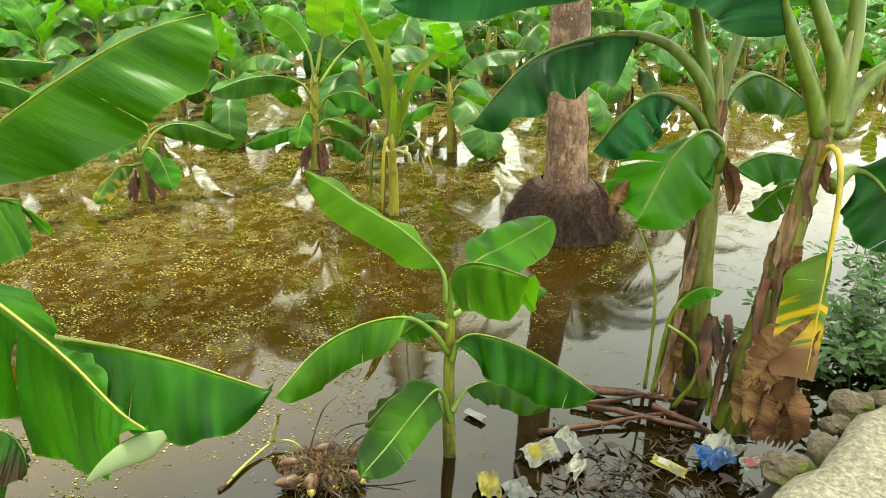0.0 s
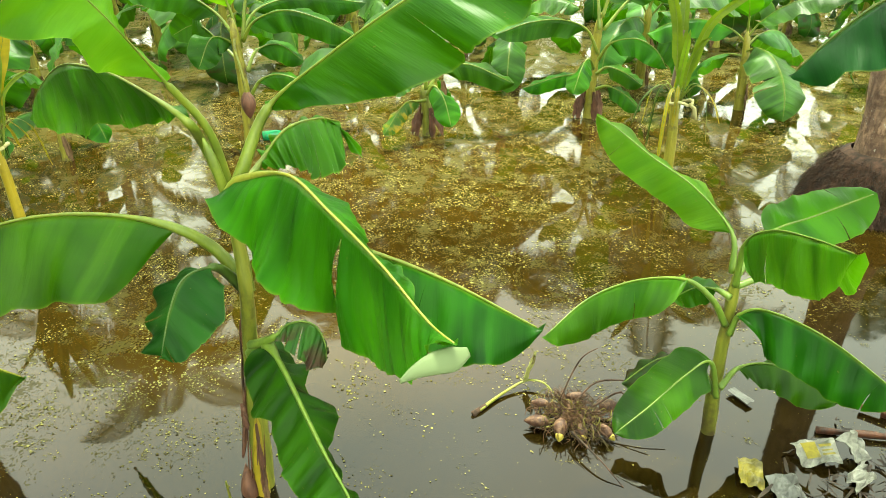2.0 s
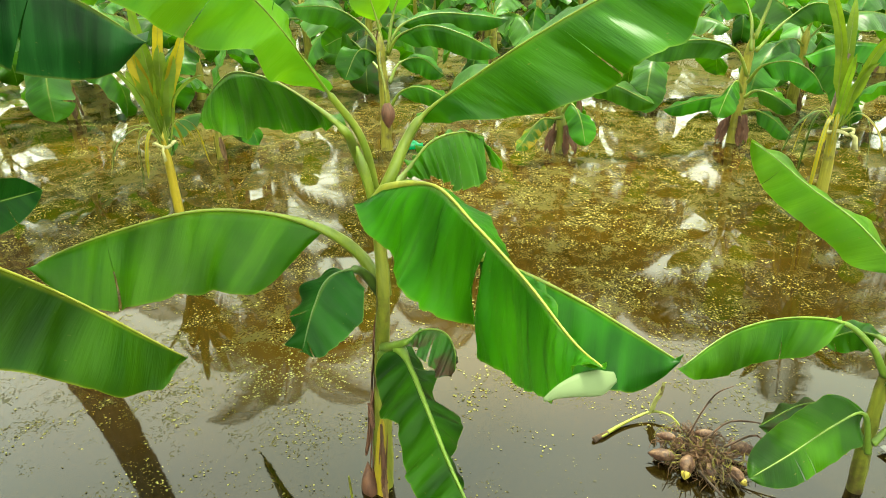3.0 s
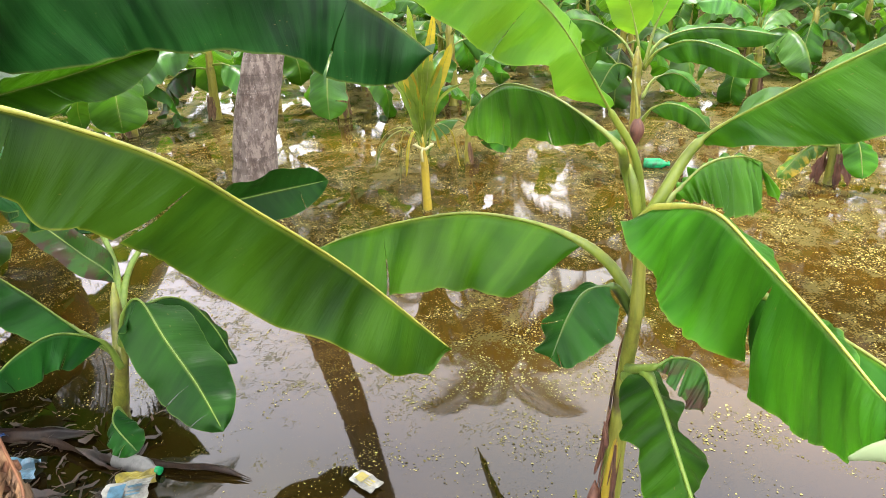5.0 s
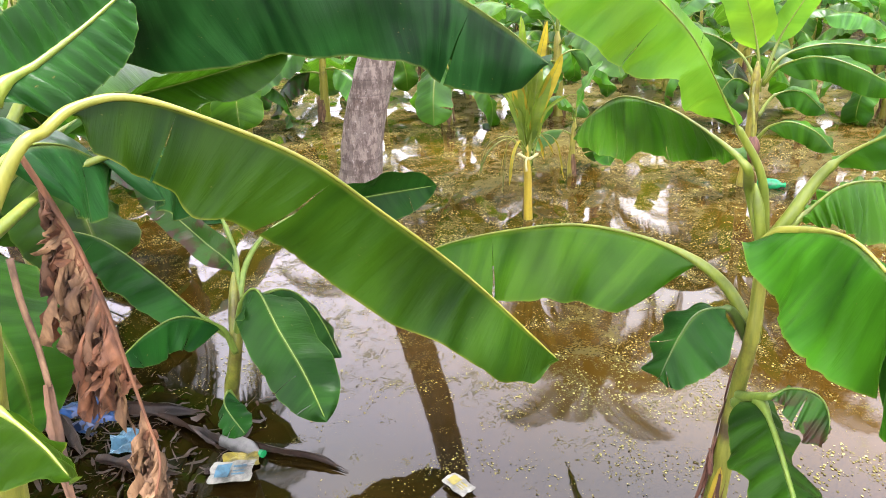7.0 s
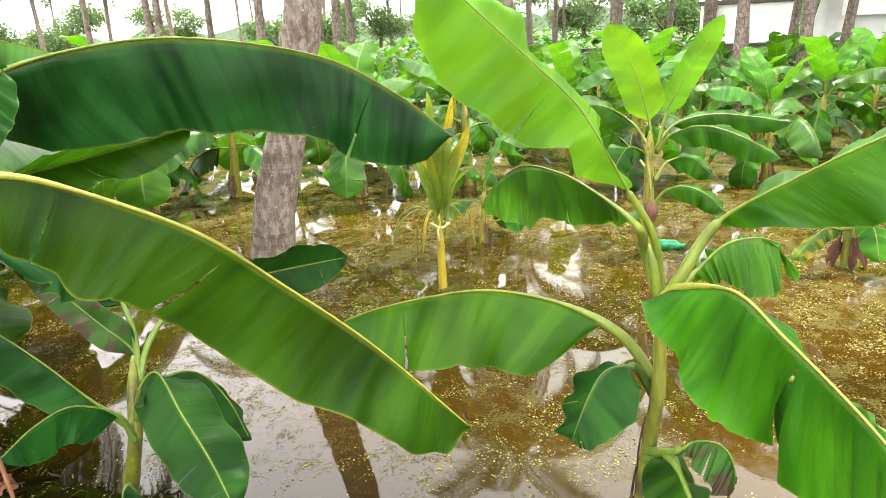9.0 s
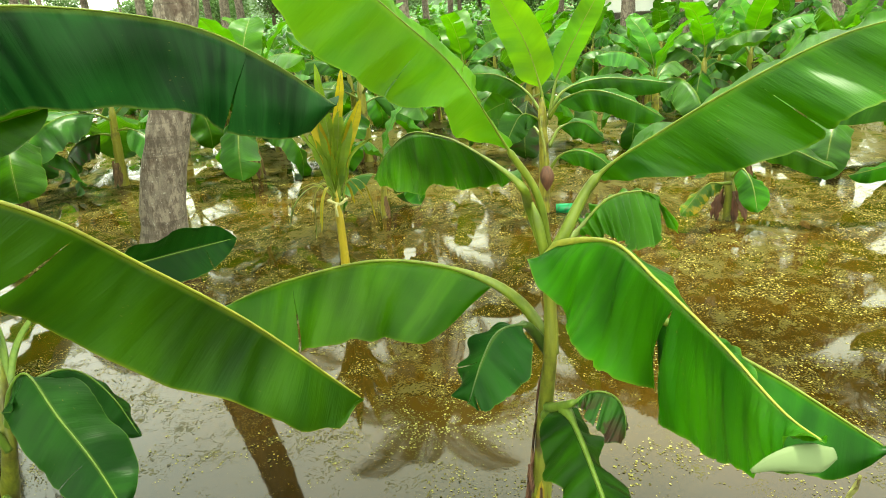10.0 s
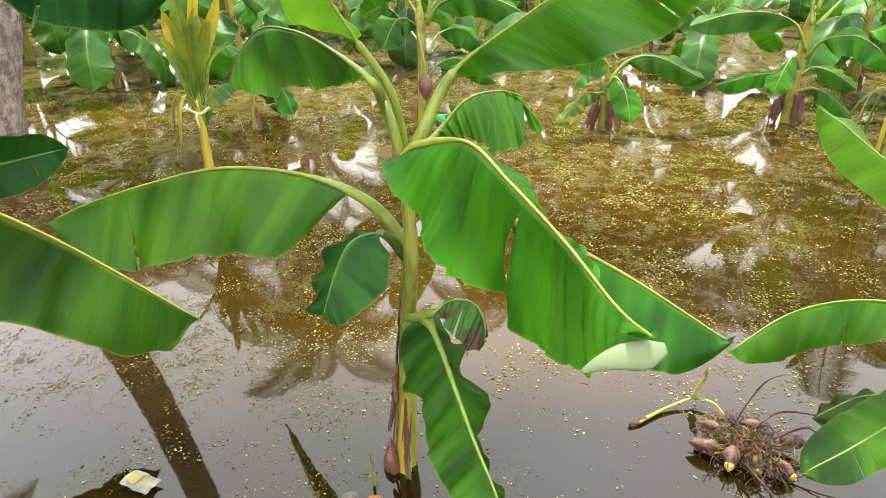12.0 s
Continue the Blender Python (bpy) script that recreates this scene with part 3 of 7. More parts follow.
leaf(banana_left, [(-1.263, 1.369, 1.080), (-1.210, 1.370, 1.128), (-1.011, 1.320, 1.190), (-0.797, 1.193, 1.179), (-0.577, 1.041, 1.173), (-0.411, 0.907, 1.174), (-0.322, 0.833, 1.197)], 0.22, (0, 0, -1), (0, 0, -1), leaf_green, 0, rib=rib_yellow, stalk=0.015, tears=((0.545, 0, 0.14),), n=110, nq=12, wave=0.03,
     edges=(((0, (-0.023, -0.026, -0.007)), (0.06, (-0.07, -0.065, -0.049)), (0.15, (-0.09, -0.087, -0.138)), (0.28, (-0.1, -0.082, -0.238)), (0.4, (-0.061, -0.073, -0.259)), (0.51, (-0.033, -0.037, -0.251)), (0.57, (-0.041, -0.061, -0.245)), (0.68, (-0.003, -0.077, -0.211)), (0.82, (0.031, -0.097, -0.109)), (0.89, (0.018, -0.064, -0.059)), (0.95, (0.005, -0.024, -0.017)), (1, (0.0, -0.001, -0.001))),
            ((0, (-0.005, 0.026, 0.002)), (0.12, (-0.004, 0.063, -0.008)), (0.26, (-0.015, 0.104, -0.042)), (0.38, (0.003, 0.146, -0.082)), (0.46, (0.013, 0.154, -0.121)), (0.54, (-0.019, 0.128, -0.1)), (0.7, (-0.028, 0.084, -0.05)), (0.85, (0.008, 0.039, -0.044)), (1, (0.002, 0.001, 0.0)))))
leaf(banana_left, [(-1.163, 1.475, 0.881), (-0.963, 1.465, 0.940), (-0.722, 1.566, 0.841), (-0.427, 1.617, 0.713)], 0.2, (0.34, -0.62, -0.70), (-0.46, 0.56, -0.69), leaf_deep, 1, stalk=0.022)
leaf(banana_left, [(-1.285, 1.399, 1.039), (-1.249, 1.423, 1.132), (-1.193, 1.498, 1.293), (-1.020, 1.542, 1.432), (-0.820, 1.573, 1.564), (-0.650, 1.611, 1.657), (-0.490, 1.632, 1.704)], 0.2, (0, 0, -1), (0, 0, -1), leaf_green, 2, ribw=0.5, stalk=0.02, n=90, nq=10, wave=0.04,
     edges=(((0, (0.017, -0.001, -0.005)), (0.08, (0.071, -0.01, -0.04)), (0.2, (0.134, -0.026, -0.065)), (0.33, (0.192, -0.028, -0.095)), (0.46, (0.207, -0.026, -0.1)), (0.6, (0.194, -0.037, -0.097)), (0.75, (0.175, -0.03, -0.095)), (0.9, (0.104, -0.023, -0.057)), (1, (0.002, 0.001, -0.002))),
            ((0, (-0.015, 0.018, 0.01)), (0.15, (-0.045, 0.067, -0.006)), (0.4, (-0.039, 0.122, 0.016)), (0.7, (-0.041, 0.117, 0.027)), (1, (-0.003, -0.001, 0.002)))))
leaf(banana_left, [(-1.301, 1.420, 0.741), (-1.370, 1.395, 0.866), (-1.450, 1.325, 0.959), (-1.605, 1.251, 1.000), (-1.793, 1.135, 1.005), (-1.975, 0.993, 0.955), (-2.108, 0.856, 0.900), (-2.171, 0.762, 0.857)], 0.25, (0.56, -0.32, -0.76), (-0.37, 0.71, -0.60), leaf_bright, 2, tears=((0.73, 0, 0.012),), stalk=0.022)
leaf(banana_left, [(-1.288, 1.450, 1.055), (-1.306, 1.553, 1.092), (-1.267, 1.642, 1.179), (-1.260, 1.795, 1.173), (-1.241, 1.893, 1.139)], 0.15, (0, 0, -1), (0, 0, -1), leaf_bright, 1, stalk=0.016, n=80, nq=8, pleat=0.3,
     edges=(((0, (0.025, 0.003, -0.006)), (0.2, (0.063, -0.03, -0.054)), (0.4, (0.09, -0.058, -0.106)), (0.6, (0.1, -0.068, -0.144)), (0.8, (0.095, -0.05, -0.152)), (1, (0.031, -0.02, -0.103))),
            ((0, (-0.015, 0.021, 0.014)), (0.2, (-0.055, 0.03, -0.02)), (0.45, (-0.062, 0.049, -0.025)), (0.65, (-0.019, 0.106, -0.016)), (0.8, (0.039, 0.115, -0.086)), (0.92, (0.055, 0.075, -0.147)), (1, (0.026, 0.011, -0.108)))))
leaf(banana_left, [(-1.344, 1.455, 1.037), (-1.395, 1.440, 1.180), (-1.338, 1.334, 1.289), (-1.597, 1.415, 1.334), (-1.898, 1.540, 1.329), (-2.256, 1.670, 1.281), (-2.592, 1.782, 1.126), (-2.766, 1.839, 0.992)], 0.19, (0, 0, -1), (0, 0, -1), leaf_bright, 2, ribw=0.75, stalk=0.018, n=90, nq=10,
     edges=(((0, (-0.006, -0.005, 0.001)), (0.12, (0.064, 0.007, -0.07)), (0.3, (0.121, 0.003, -0.139)), (0.42, (0.121, -0.007, -0.184)), (0.5, (0.076, -0.008, -0.183)), (0.6, (0.114, -0.033, -0.239)), (0.75, (0.083, -0.051, -0.19)), (0.9, (0.035, -0.049, -0.105)), (1, (0.003, -0.003, -0.016))),
            ((0, (-0.024, 0.019, -0.004)), (0.15, (0.019, 0.08, -0.089)), (0.3, (0.006, 0.085, -0.141)), (0.42, (-0.008, 0.079, -0.17)), (0.5, (-0.028, 0.09, -0.141)), (0.7, (-0.051, 0.085, -0.088)), (0.88, (-0.042, 0.048, -0.024)), (1, (0.002, 0.001, -0.003)))))
leaf(banana_left, [(-1.333, 1.459, 1.002), (-1.333, 1.411, 1.227), (-1.353, 1.312, 1.388), (-1.331, 1.119, 1.618), (-1.297, 0.932, 1.751), (-1.273, 0.709, 1.906), (-1.245, 0.605, 1.992)], 0.18, (0, 0, -1), (0, 0, -1), leaf_young, 2, ribw=0.35, stalk=0.014, n=90, nq=9, wave=0.04,
     edges=(((0, (-0.008, -0.018, 0.009)), (0.08, (-0.025, -0.074, -0.02)), (0.18, (0.007, -0.098, -0.062)), (0.27, (0.018, -0.109, -0.044)), (0.4, (0.017, -0.155, -0.099)), (0.55, (0.018, -0.156, -0.109)), (0.7, (0.026, -0.146, -0.114)), (0.85, (0.02, -0.117, -0.082)), (1, (-0.001, -0.002, 0.002))),
            ((0, (-0.015, 0.017, 0.008)), (0.2, (-0.05, 0.042, 0.024)), (0.45, (-0.07, 0.046, 0.04)), (0.7, (-0.058, 0.054, 0.056)), (1, (0.001, 0.002, 0.0)))))
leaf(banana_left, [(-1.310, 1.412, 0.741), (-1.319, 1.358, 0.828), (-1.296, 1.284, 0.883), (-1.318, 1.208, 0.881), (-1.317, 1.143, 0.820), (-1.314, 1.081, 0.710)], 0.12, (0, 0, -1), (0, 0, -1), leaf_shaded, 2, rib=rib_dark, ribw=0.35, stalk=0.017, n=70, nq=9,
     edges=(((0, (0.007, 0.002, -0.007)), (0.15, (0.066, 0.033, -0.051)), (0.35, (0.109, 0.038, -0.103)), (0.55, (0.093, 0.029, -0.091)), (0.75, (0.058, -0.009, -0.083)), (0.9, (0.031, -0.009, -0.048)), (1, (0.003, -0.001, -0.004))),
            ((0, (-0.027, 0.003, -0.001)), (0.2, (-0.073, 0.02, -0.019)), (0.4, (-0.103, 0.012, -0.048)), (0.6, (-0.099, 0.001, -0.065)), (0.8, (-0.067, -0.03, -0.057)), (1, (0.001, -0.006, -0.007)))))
leaf(banana_left, [(-1.287, 1.375, 0.532), (-1.200, 1.357, 0.605), (-1.091, 1.290, 0.603), (-0.971, 1.213, 0.556), (-0.853, 1.142, 0.497), (-0.749, 1.086, 0.445), (-0.688, 1.046, 0.409)], 0.11, (0, 0, -1), (0, 0, -1), leaf_deep, 1, rib=rib_leaf, stalk=0.02, ribw=1.7, n=80, nq=8, pleat=0.2, wave=0.12, tears=((0.93, 1, 0.002),),
     edges=(((0, (-0.031, -0.037, -0.008)), (0.08, (-0.058, -0.075, -0.055)), (0.25, (-0.07, -0.103, -0.101)), (0.36, (-0.047, -0.066, -0.07)), (0.5, (-0.048, -0.094, -0.089)), (0.7, (-0.052, -0.091, -0.066)), (0.88, (-0.049, -0.064, -0.047)), (1, (-0.001, -0.003, -0.002))),
            ((0, (0.006, 0.041, -0.014)), (0.1, (0.023, 0.071, -0.05)), (0.2, (0.014, 0.075, -0.071)), (0.28, (0.002, 0.062, -0.072)), (0.36, (0.057, 0.108, -0.099)), (0.5, (0.038, 0.075, -0.081)), (0.65, (0.006, 0.03, -0.052)), (0.85, (0.016, 0.005, -0.046)), (1, (0.001, 0.003, 0.002)))))
leaf(banana_left, [(-1.281, 1.377, 0.565), (-1.215, 1.352, 0.610), (-1.150, 1.346, 0.656), (-1.123, 1.365, 0.688), (-1.073, 1.378, 0.709), (-1.026, 1.381, 0.703), (-0.994, 1.372, 0.662), (-0.986, 1.359, 0.604)], 0.1, (0, 0, -1), (0, 0, -1), leaf_spotted, 2, rib=rib_leaf, ribw=0.6, stalk=0.016, n=70, nq=9, pleat=0.25, tears=((0.42, 0, 0.012),),
     edges=(((0, (0.009, -0.001, -0.01)), (0.15, (0.024, -0.029, -0.022)), (0.35, (0.017, -0.077, -0.054)), (0.5, (0.024, -0.093, -0.061)), (0.65, (0.02, -0.097, -0.06)), (0.85, (0.016, -0.055, -0.025)), (1, (0.001, -0.006, -0.008))),
            ((0, (-0.005, 0.023, -0.005)), (0.3, (-0.015, 0.05, -0.036)), (0.6, (-0.031, 0.047, -0.061)), (0.85, (-0.014, 0.028, -0.043)), (1, (0.001, -0.001, -0.002)))))
bm = bmesh.new()
tube(bm, curve([(-0.391, 0.777, 1.146), (-0.372, 0.794, 1.160), (-0.351, 0.817, 1.166), (-0.332, 0.843, 1.163), (-0.321, 0.872, 1.160)], 22)[0], lambda s: 0.0015 + 0.0185 * math.sin(math.pi * min(0.03 + 0.62 * s, 1)) * (1 - 0.55 * max(s - 0.75, 0) / 0.25), 12, 0.4, 0.22)
part("rolled_edge", bm, leaf_under, banana_left, "pale rolled leaf edge")
bm = bmesh.new()
tube(bm, curve([(-1.285, 1.312, -0.06), (-1.29, 1.33, 0.1), (-1.297, 1.352, 0.24), (-1.302, 1.37, 0.33)], 12)[0], lambda s: 0.04 * (1 - 0.75 * s), 10, 0.7, 0.15)
part("sheath", bm, rib_gold, banana_left, "yellow leaf sheath at the foot of the stem")
bm = bmesh.new()
tube(bm, curve([(-1.312, 1.302, -0.03), (-1.316, 1.300, 0.015), (-1.324, 1.303, 0.045), (-1.334, 1.31, 0.075), (-1.342, 1.318, 0.1)], 14)[0], lambda s: 0.033 * max(math.sin(math.pi * (0.3 + 0.7 * s)), 0.04) ** 1.2 + 0.001, 12, wobble=0.3)
part("sucker_bud", bm, sheath_red, banana_left, "dark red sucker bud")
# dark splits between the lowest sheaths
for k, (a, z0, z1) in enumerate(((3.9, 0.02, 0.27), (4.5, 0.0, 0.2), (5.1, 0.08, 0.31), (3.2, 0.05, 0.3), (5.7, 0.0, 0.26))):
    bm = bmesh.new()
    tube(bm, [Vector((-1.301 + (0.0425 - 0.02 * z) * math.cos(a + 0.5 * z), 1.335 + 0.14 * z + (0.0425 - 0.02 * z) * math.sin(a + 0.5 * z), z)) for z in (z0 + (z1 - z0) * i / 10 for i in range(11))], lambda s: 0.0024 * math.sin(math.pi * min(0.05 + s, 1)) + 0.0004, 5, wobble=0.5)
    part("sheath_edge", bm, sheath_red, banana_left, "dark split sheath edge")
for k, (pts, w, mat) in enumerate((
        ([(-1.327, 1.37, 0.38), (-1.332, 1.352, 0.30), (-1.333, 1.33, 0.21), (-1.343, 1.314, 0.12)], 0.020, sheath_red),
        ([(-1.33, 1.385, 0.52), (-1.336, 1.37, 0.44), (-1.337, 1.36, 0.36), (-1.33, 1.345, 0.28)], 0.009, sheath_dry),
        ([(-1.329, 1.405, 0.66), (-1.336, 1.39, 0.57), (-1.337, 1.38, 0.47)], 0.004, sheath_red),
        ([(-1.318, 1.325, 0.36), (-1.30, 1.315, 0.32), (-1.29, 1.308, 0.27)], 0.018, sheath_red),
        ([(-1.262, 1.318, 0.3), (-1.252, 1.302, 0.18), (-1.248, 1.29, 0.03)], 0.016, sheath_red),
        ([(-1.256, 1.31, 0.14), (-1.246, 1.296, 0.07), (-1.24, 1.288, -0.02)], 0.014, sheath_dry))):
    dry_strip(banana_left, pts, w, 12 + 5 * k, mat)

banana_middle = thing("banana_plant", "small young banana plant with spreading green leaves in water", "banana plant")
pseudostem(banana_middle, [(0.044, 2.264, -0.1), (0.03, 2.25, 0.2), (0.029, 2.243, 0.418), (0.029, 2.222, 0.656), (0.03, 2.21, 0.73)], 0.03, 0.016, stem_green, 5, 4)
leaf(banana_middle, [(0.013, 2.235, 0.683), (-0.012, 2.264, 0.812), (-0.147, 2.301, 0.930), (-0.303, 2.337, 1.005), (-0.430, 2.374, 1.072), (-0.513, 2.386, 1.110)], 0.1, (0.24, 0.94, -0.24), (-0.53, -0.42, -0.74), leaf_young, 1, rib=rib_leaf, stalk=0.011, ribw=0.7)
leaf(banana_middle, [(0.024, 2.226, 0.665), (0.096, 2.339, 0.795), (0.228, 2.464, 0.834), (0.400, 2.633, 0.879)], 0.11, (0.09, 0.95, 0.30), (0.74, -0.32, -0.60), leaf_bright, 1, rib=rib_leaf, stalk=0.011, ribw=0.7)
leaf(banana_middle, [(0.031, 2.200, 0.657), (0.035, 2.155, 0.833), (0.094, 2.023, 0.947), (0.180, 1.839, 1.024), (0.261, 1.644, 1.087)], 0.15, (-0.11, -0.48, -0.87), (0.64, 0.00, -0.77), leaf_bright, 1, rib=rib_leaf, stalk=0.011, ribw=0.7)
leaf(banana_middle, [(0.036, 2.217, 0.648), (0.172, 2.297, 0.706), (0.295, 2.359, 0.728), (0.377, 2.366, 0.688)], 0.07, (-0.24, -0.68, -0.69), (0.34, 0.94, -0.10), leaf_green, 1, rib=rib_leaf, stalk=0.011, ribw=0.7)
leaf(banana_middle, [(0.024, 2.202, 0.504), (-0.028, 2.150, 0.618), (-0.116, 2.104, 0.696), (-0.247, 2.001, 0.717), (-0.361, 1.856, 0.702), (-0.446, 1.685, 0.639)], 0.12, (0.07, -0.55, -0.83), (-0.41, 0.40, -0.82), leaf_bright, 2, rib=rib_leaf, stalk=0.011, ribw=0.7)
leaf(banana_middle, [(0.022, 2.197, 0.613), (-0.026, 2.238, 0.610), (-0.092, 2.273, 0.581), (-0.161, 2.284, 0.515)], 0.06, (0.20, -0.49, -0.85), (-0.62, 0.73, -0.29), leaf_green, 1, rib=rib_leaf, stalk=0.011, ribw=0.7)
leaf(banana_middle, [(0.042, 2.187, 0.479), (0.064, 2.184, 0.567), (0.139, 2.165, 0.611), (0.316, 2.110, 0.588), (0.532, 1.985, 0.516)], 0.15, (0.32, -0.56, -0.77), (0.08, 0.65, -0.75), leaf_deep, 1, rib=rib_leaf, stalk=0.011, ribw=0.7)
leaf(banana_middle, [(0.048, 2.166, 0.272), (0.095, 2.242, 0.323), (0.190, 2.304, 0.326), (0.302, 2.328, 0.279), (0.428, 2.335, 0.217)], 0.09, (0.29, -0.58, -0.76), (0.70, 0.63, -0.34), leaf_green, 1, rib=rib_leaf, stalk=0.011, ribw=0.7)
leaf(banana_middle, [(0.043, 2.163, 0.235), (0.003, 2.128, 0.395), (-0.064, 2.036, 0.378), (-0.145, 1.914, 0.317), (-0.225, 1.801, 0.265)], 0.085, (-0.80, 0.27, 0.54), (0.50, -0.52, -0.70), leaf_green, 1, rib=rib_leaf, stalk=0.011, ribw=0.7)
leaf(banana_middle, [(0.033, 2.185, 0.231), (-0.051, 2.206, 0.337), (-0.166, 2.189, 0.315), (-0.273, 2.121, 0.217)], 0.09, (-0.06, -0.63, -0.77), (-0.58, 0.64, -0.50), leaf_spotted, 1, rib=rib_leaf, stalk=0.011, ribw=0.7)

banana_tall = thing("banana_plant", "tall banana plant on the bank with long arching leaves", "banana plant")
pseudostem(banana_tall, [(-1.55, -0.62, -0.02), (-1.45, -0.56, 0.5), (-1.35, -0.48, 1.1), (-1.302, -0.4, 1.49)], 0.09, 0.05, stem_green, 6, 8)
leaf(banana_tall, [(-1.310, -0.460, 1.300), (-1.251, -0.290, 1.584), (-1.295, -0.240, 1.616), (-1.333, -0.195, 1.640), (-1.356, -0.117, 1.644), (-1.374, -0.011, 1.598), (-1.363, 0.169, 1.490), (-1.400, 0.327, 1.340), (-1.405, 0.535, 1.129), (-1.329, 0.750, 0.864)], 0.18, (0, 0, -1), (0, 0, -1), leaf_olive, 3, tears=((0.40, 0, 0.016), (0.14, 0, 0.006)), n=110, nq=10, stalk=0.0125, rib=rib_yellow, wave=0.03,
     edges=(((0, (0.012, 0.01, -0.016)), (0.05, (0.047, -0.037, -0.083)), (0.11, (0.052, -0.056, -0.108)), (0.17, (0.051, -0.079, -0.105)), (0.26, (0.046, -0.146, -0.112)), (0.36, (0.021, -0.182, -0.07)), (0.46, (0.021, -0.171, -0.08)), (0.57, (0.008, -0.192, -0.077)), (0.67, (0.029, -0.166, -0.108)), (0.78, (0.027, -0.138, -0.09)), (0.88, (0.051, -0.093, -0.108)), (0.95, (0.04, -0.051, -0.076)), (1, (-0.003, -0.003, 0.0))),
            ((0, (-0.032, 0.009, 0.005)), (0.1, (-0.12, -0.059, -0.013)), (0.3, (-0.183, -0.102, 0.009)), (0.6, (-0.223, -0.075, 0.035)), (0.85, (-0.121, 0.001, -0.014)), (1, (-0.005, -0.002, 0.005)))))
# unseen leaves higher up the stem, added to shade the water and lower leaves
leaf(banana_tall, [(-1.31, -0.44, 1.42), (-1.33, -0.2, 1.95), (-1.37, 0.1, 2.15), (-1.385, 0.32, 2.2), (-1.40, 0.54, 2.2)], 0.1, (1, 0, -0.1), (-1, 0, -0.1), leaf_green, 2)
leaf(banana_tall, [(-1.33, -0.44, 1.42), (-1.7, -0.3, 2.3), (-2.2, -0.1, 2.75), (-2.7, 0.05, 2.9), (-3.2, 0.15, 2.9), (-3.6, 0.2, 2.75)], 0.26, (0.1, 1, -0.2), (0.1, -1, -0.2), leaf_green, 1)
leaf(banana_tall, [(-1.36, -0.46, 1.42), (-1.8, -0.6, 2.3), (-2.4, -0.75, 2.8), (-3.0, -0.8, 2.95), (-3.5, -0.8, 2.8)], 0.26, (0.1, 1, -0.2), (0.1, -1, -0.2), leaf_green, 1)
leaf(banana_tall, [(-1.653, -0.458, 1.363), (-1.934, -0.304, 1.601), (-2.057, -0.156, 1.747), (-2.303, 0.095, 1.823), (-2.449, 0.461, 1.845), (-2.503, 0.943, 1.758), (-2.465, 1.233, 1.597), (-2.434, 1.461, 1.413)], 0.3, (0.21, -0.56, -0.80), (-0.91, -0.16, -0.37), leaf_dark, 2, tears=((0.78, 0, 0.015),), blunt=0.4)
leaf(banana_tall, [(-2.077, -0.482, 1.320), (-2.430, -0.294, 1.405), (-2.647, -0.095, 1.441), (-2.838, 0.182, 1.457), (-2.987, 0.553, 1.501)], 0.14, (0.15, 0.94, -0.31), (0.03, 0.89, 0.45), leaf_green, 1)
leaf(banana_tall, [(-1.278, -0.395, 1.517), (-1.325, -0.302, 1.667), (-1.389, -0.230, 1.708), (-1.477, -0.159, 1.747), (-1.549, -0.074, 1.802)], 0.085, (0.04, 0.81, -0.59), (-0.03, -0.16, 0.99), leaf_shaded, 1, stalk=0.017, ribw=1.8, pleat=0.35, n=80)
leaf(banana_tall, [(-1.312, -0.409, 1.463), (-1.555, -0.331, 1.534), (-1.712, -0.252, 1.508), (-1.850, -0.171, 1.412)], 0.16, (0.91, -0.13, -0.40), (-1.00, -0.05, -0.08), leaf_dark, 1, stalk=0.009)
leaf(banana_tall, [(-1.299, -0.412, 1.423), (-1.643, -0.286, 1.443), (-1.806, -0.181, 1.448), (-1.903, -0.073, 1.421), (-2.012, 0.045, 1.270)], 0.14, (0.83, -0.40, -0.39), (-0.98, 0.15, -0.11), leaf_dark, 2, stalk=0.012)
leaf(banana_tall, [(-1.176, -0.448, 1.287), (-1.078, -0.371, 1.282), (-1.012, -0.322, 1.252), (-0.969, -0.294, 1.215)], 0.11, (0.97, -0.10, 0.22), (-0.93, -0.08, -0.36), leaf_olive, 1)

banana_bank = thing("banana_plant", "young banana plant with shade-darkened green leaves at the water's edge", "banana plant")
pseudostem(banana_bank, [(-2.75, 0.02, -0.1), (-2.66, 0.05, 0.2), (-2.52, 0.085, 0.466), (-2.56, 0.11, 0.6), (-2.60, 0.14, 0.76)], 0.04, 0.02, stem_green, 5, 9)
# most of these leaves carry the shade of the taller plant in their colour
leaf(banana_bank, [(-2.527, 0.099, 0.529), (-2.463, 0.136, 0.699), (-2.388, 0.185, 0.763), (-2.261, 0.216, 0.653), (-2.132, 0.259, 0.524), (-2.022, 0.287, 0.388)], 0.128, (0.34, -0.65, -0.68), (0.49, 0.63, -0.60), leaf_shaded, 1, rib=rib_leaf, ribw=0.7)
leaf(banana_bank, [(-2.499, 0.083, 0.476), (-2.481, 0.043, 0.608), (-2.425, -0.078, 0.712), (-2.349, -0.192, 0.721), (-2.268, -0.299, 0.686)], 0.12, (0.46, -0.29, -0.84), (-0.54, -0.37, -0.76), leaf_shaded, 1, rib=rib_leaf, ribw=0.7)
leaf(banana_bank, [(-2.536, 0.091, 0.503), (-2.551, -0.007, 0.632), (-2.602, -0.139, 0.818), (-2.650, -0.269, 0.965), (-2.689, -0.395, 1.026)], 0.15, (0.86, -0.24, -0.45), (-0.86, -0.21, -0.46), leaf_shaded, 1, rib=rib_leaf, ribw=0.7)
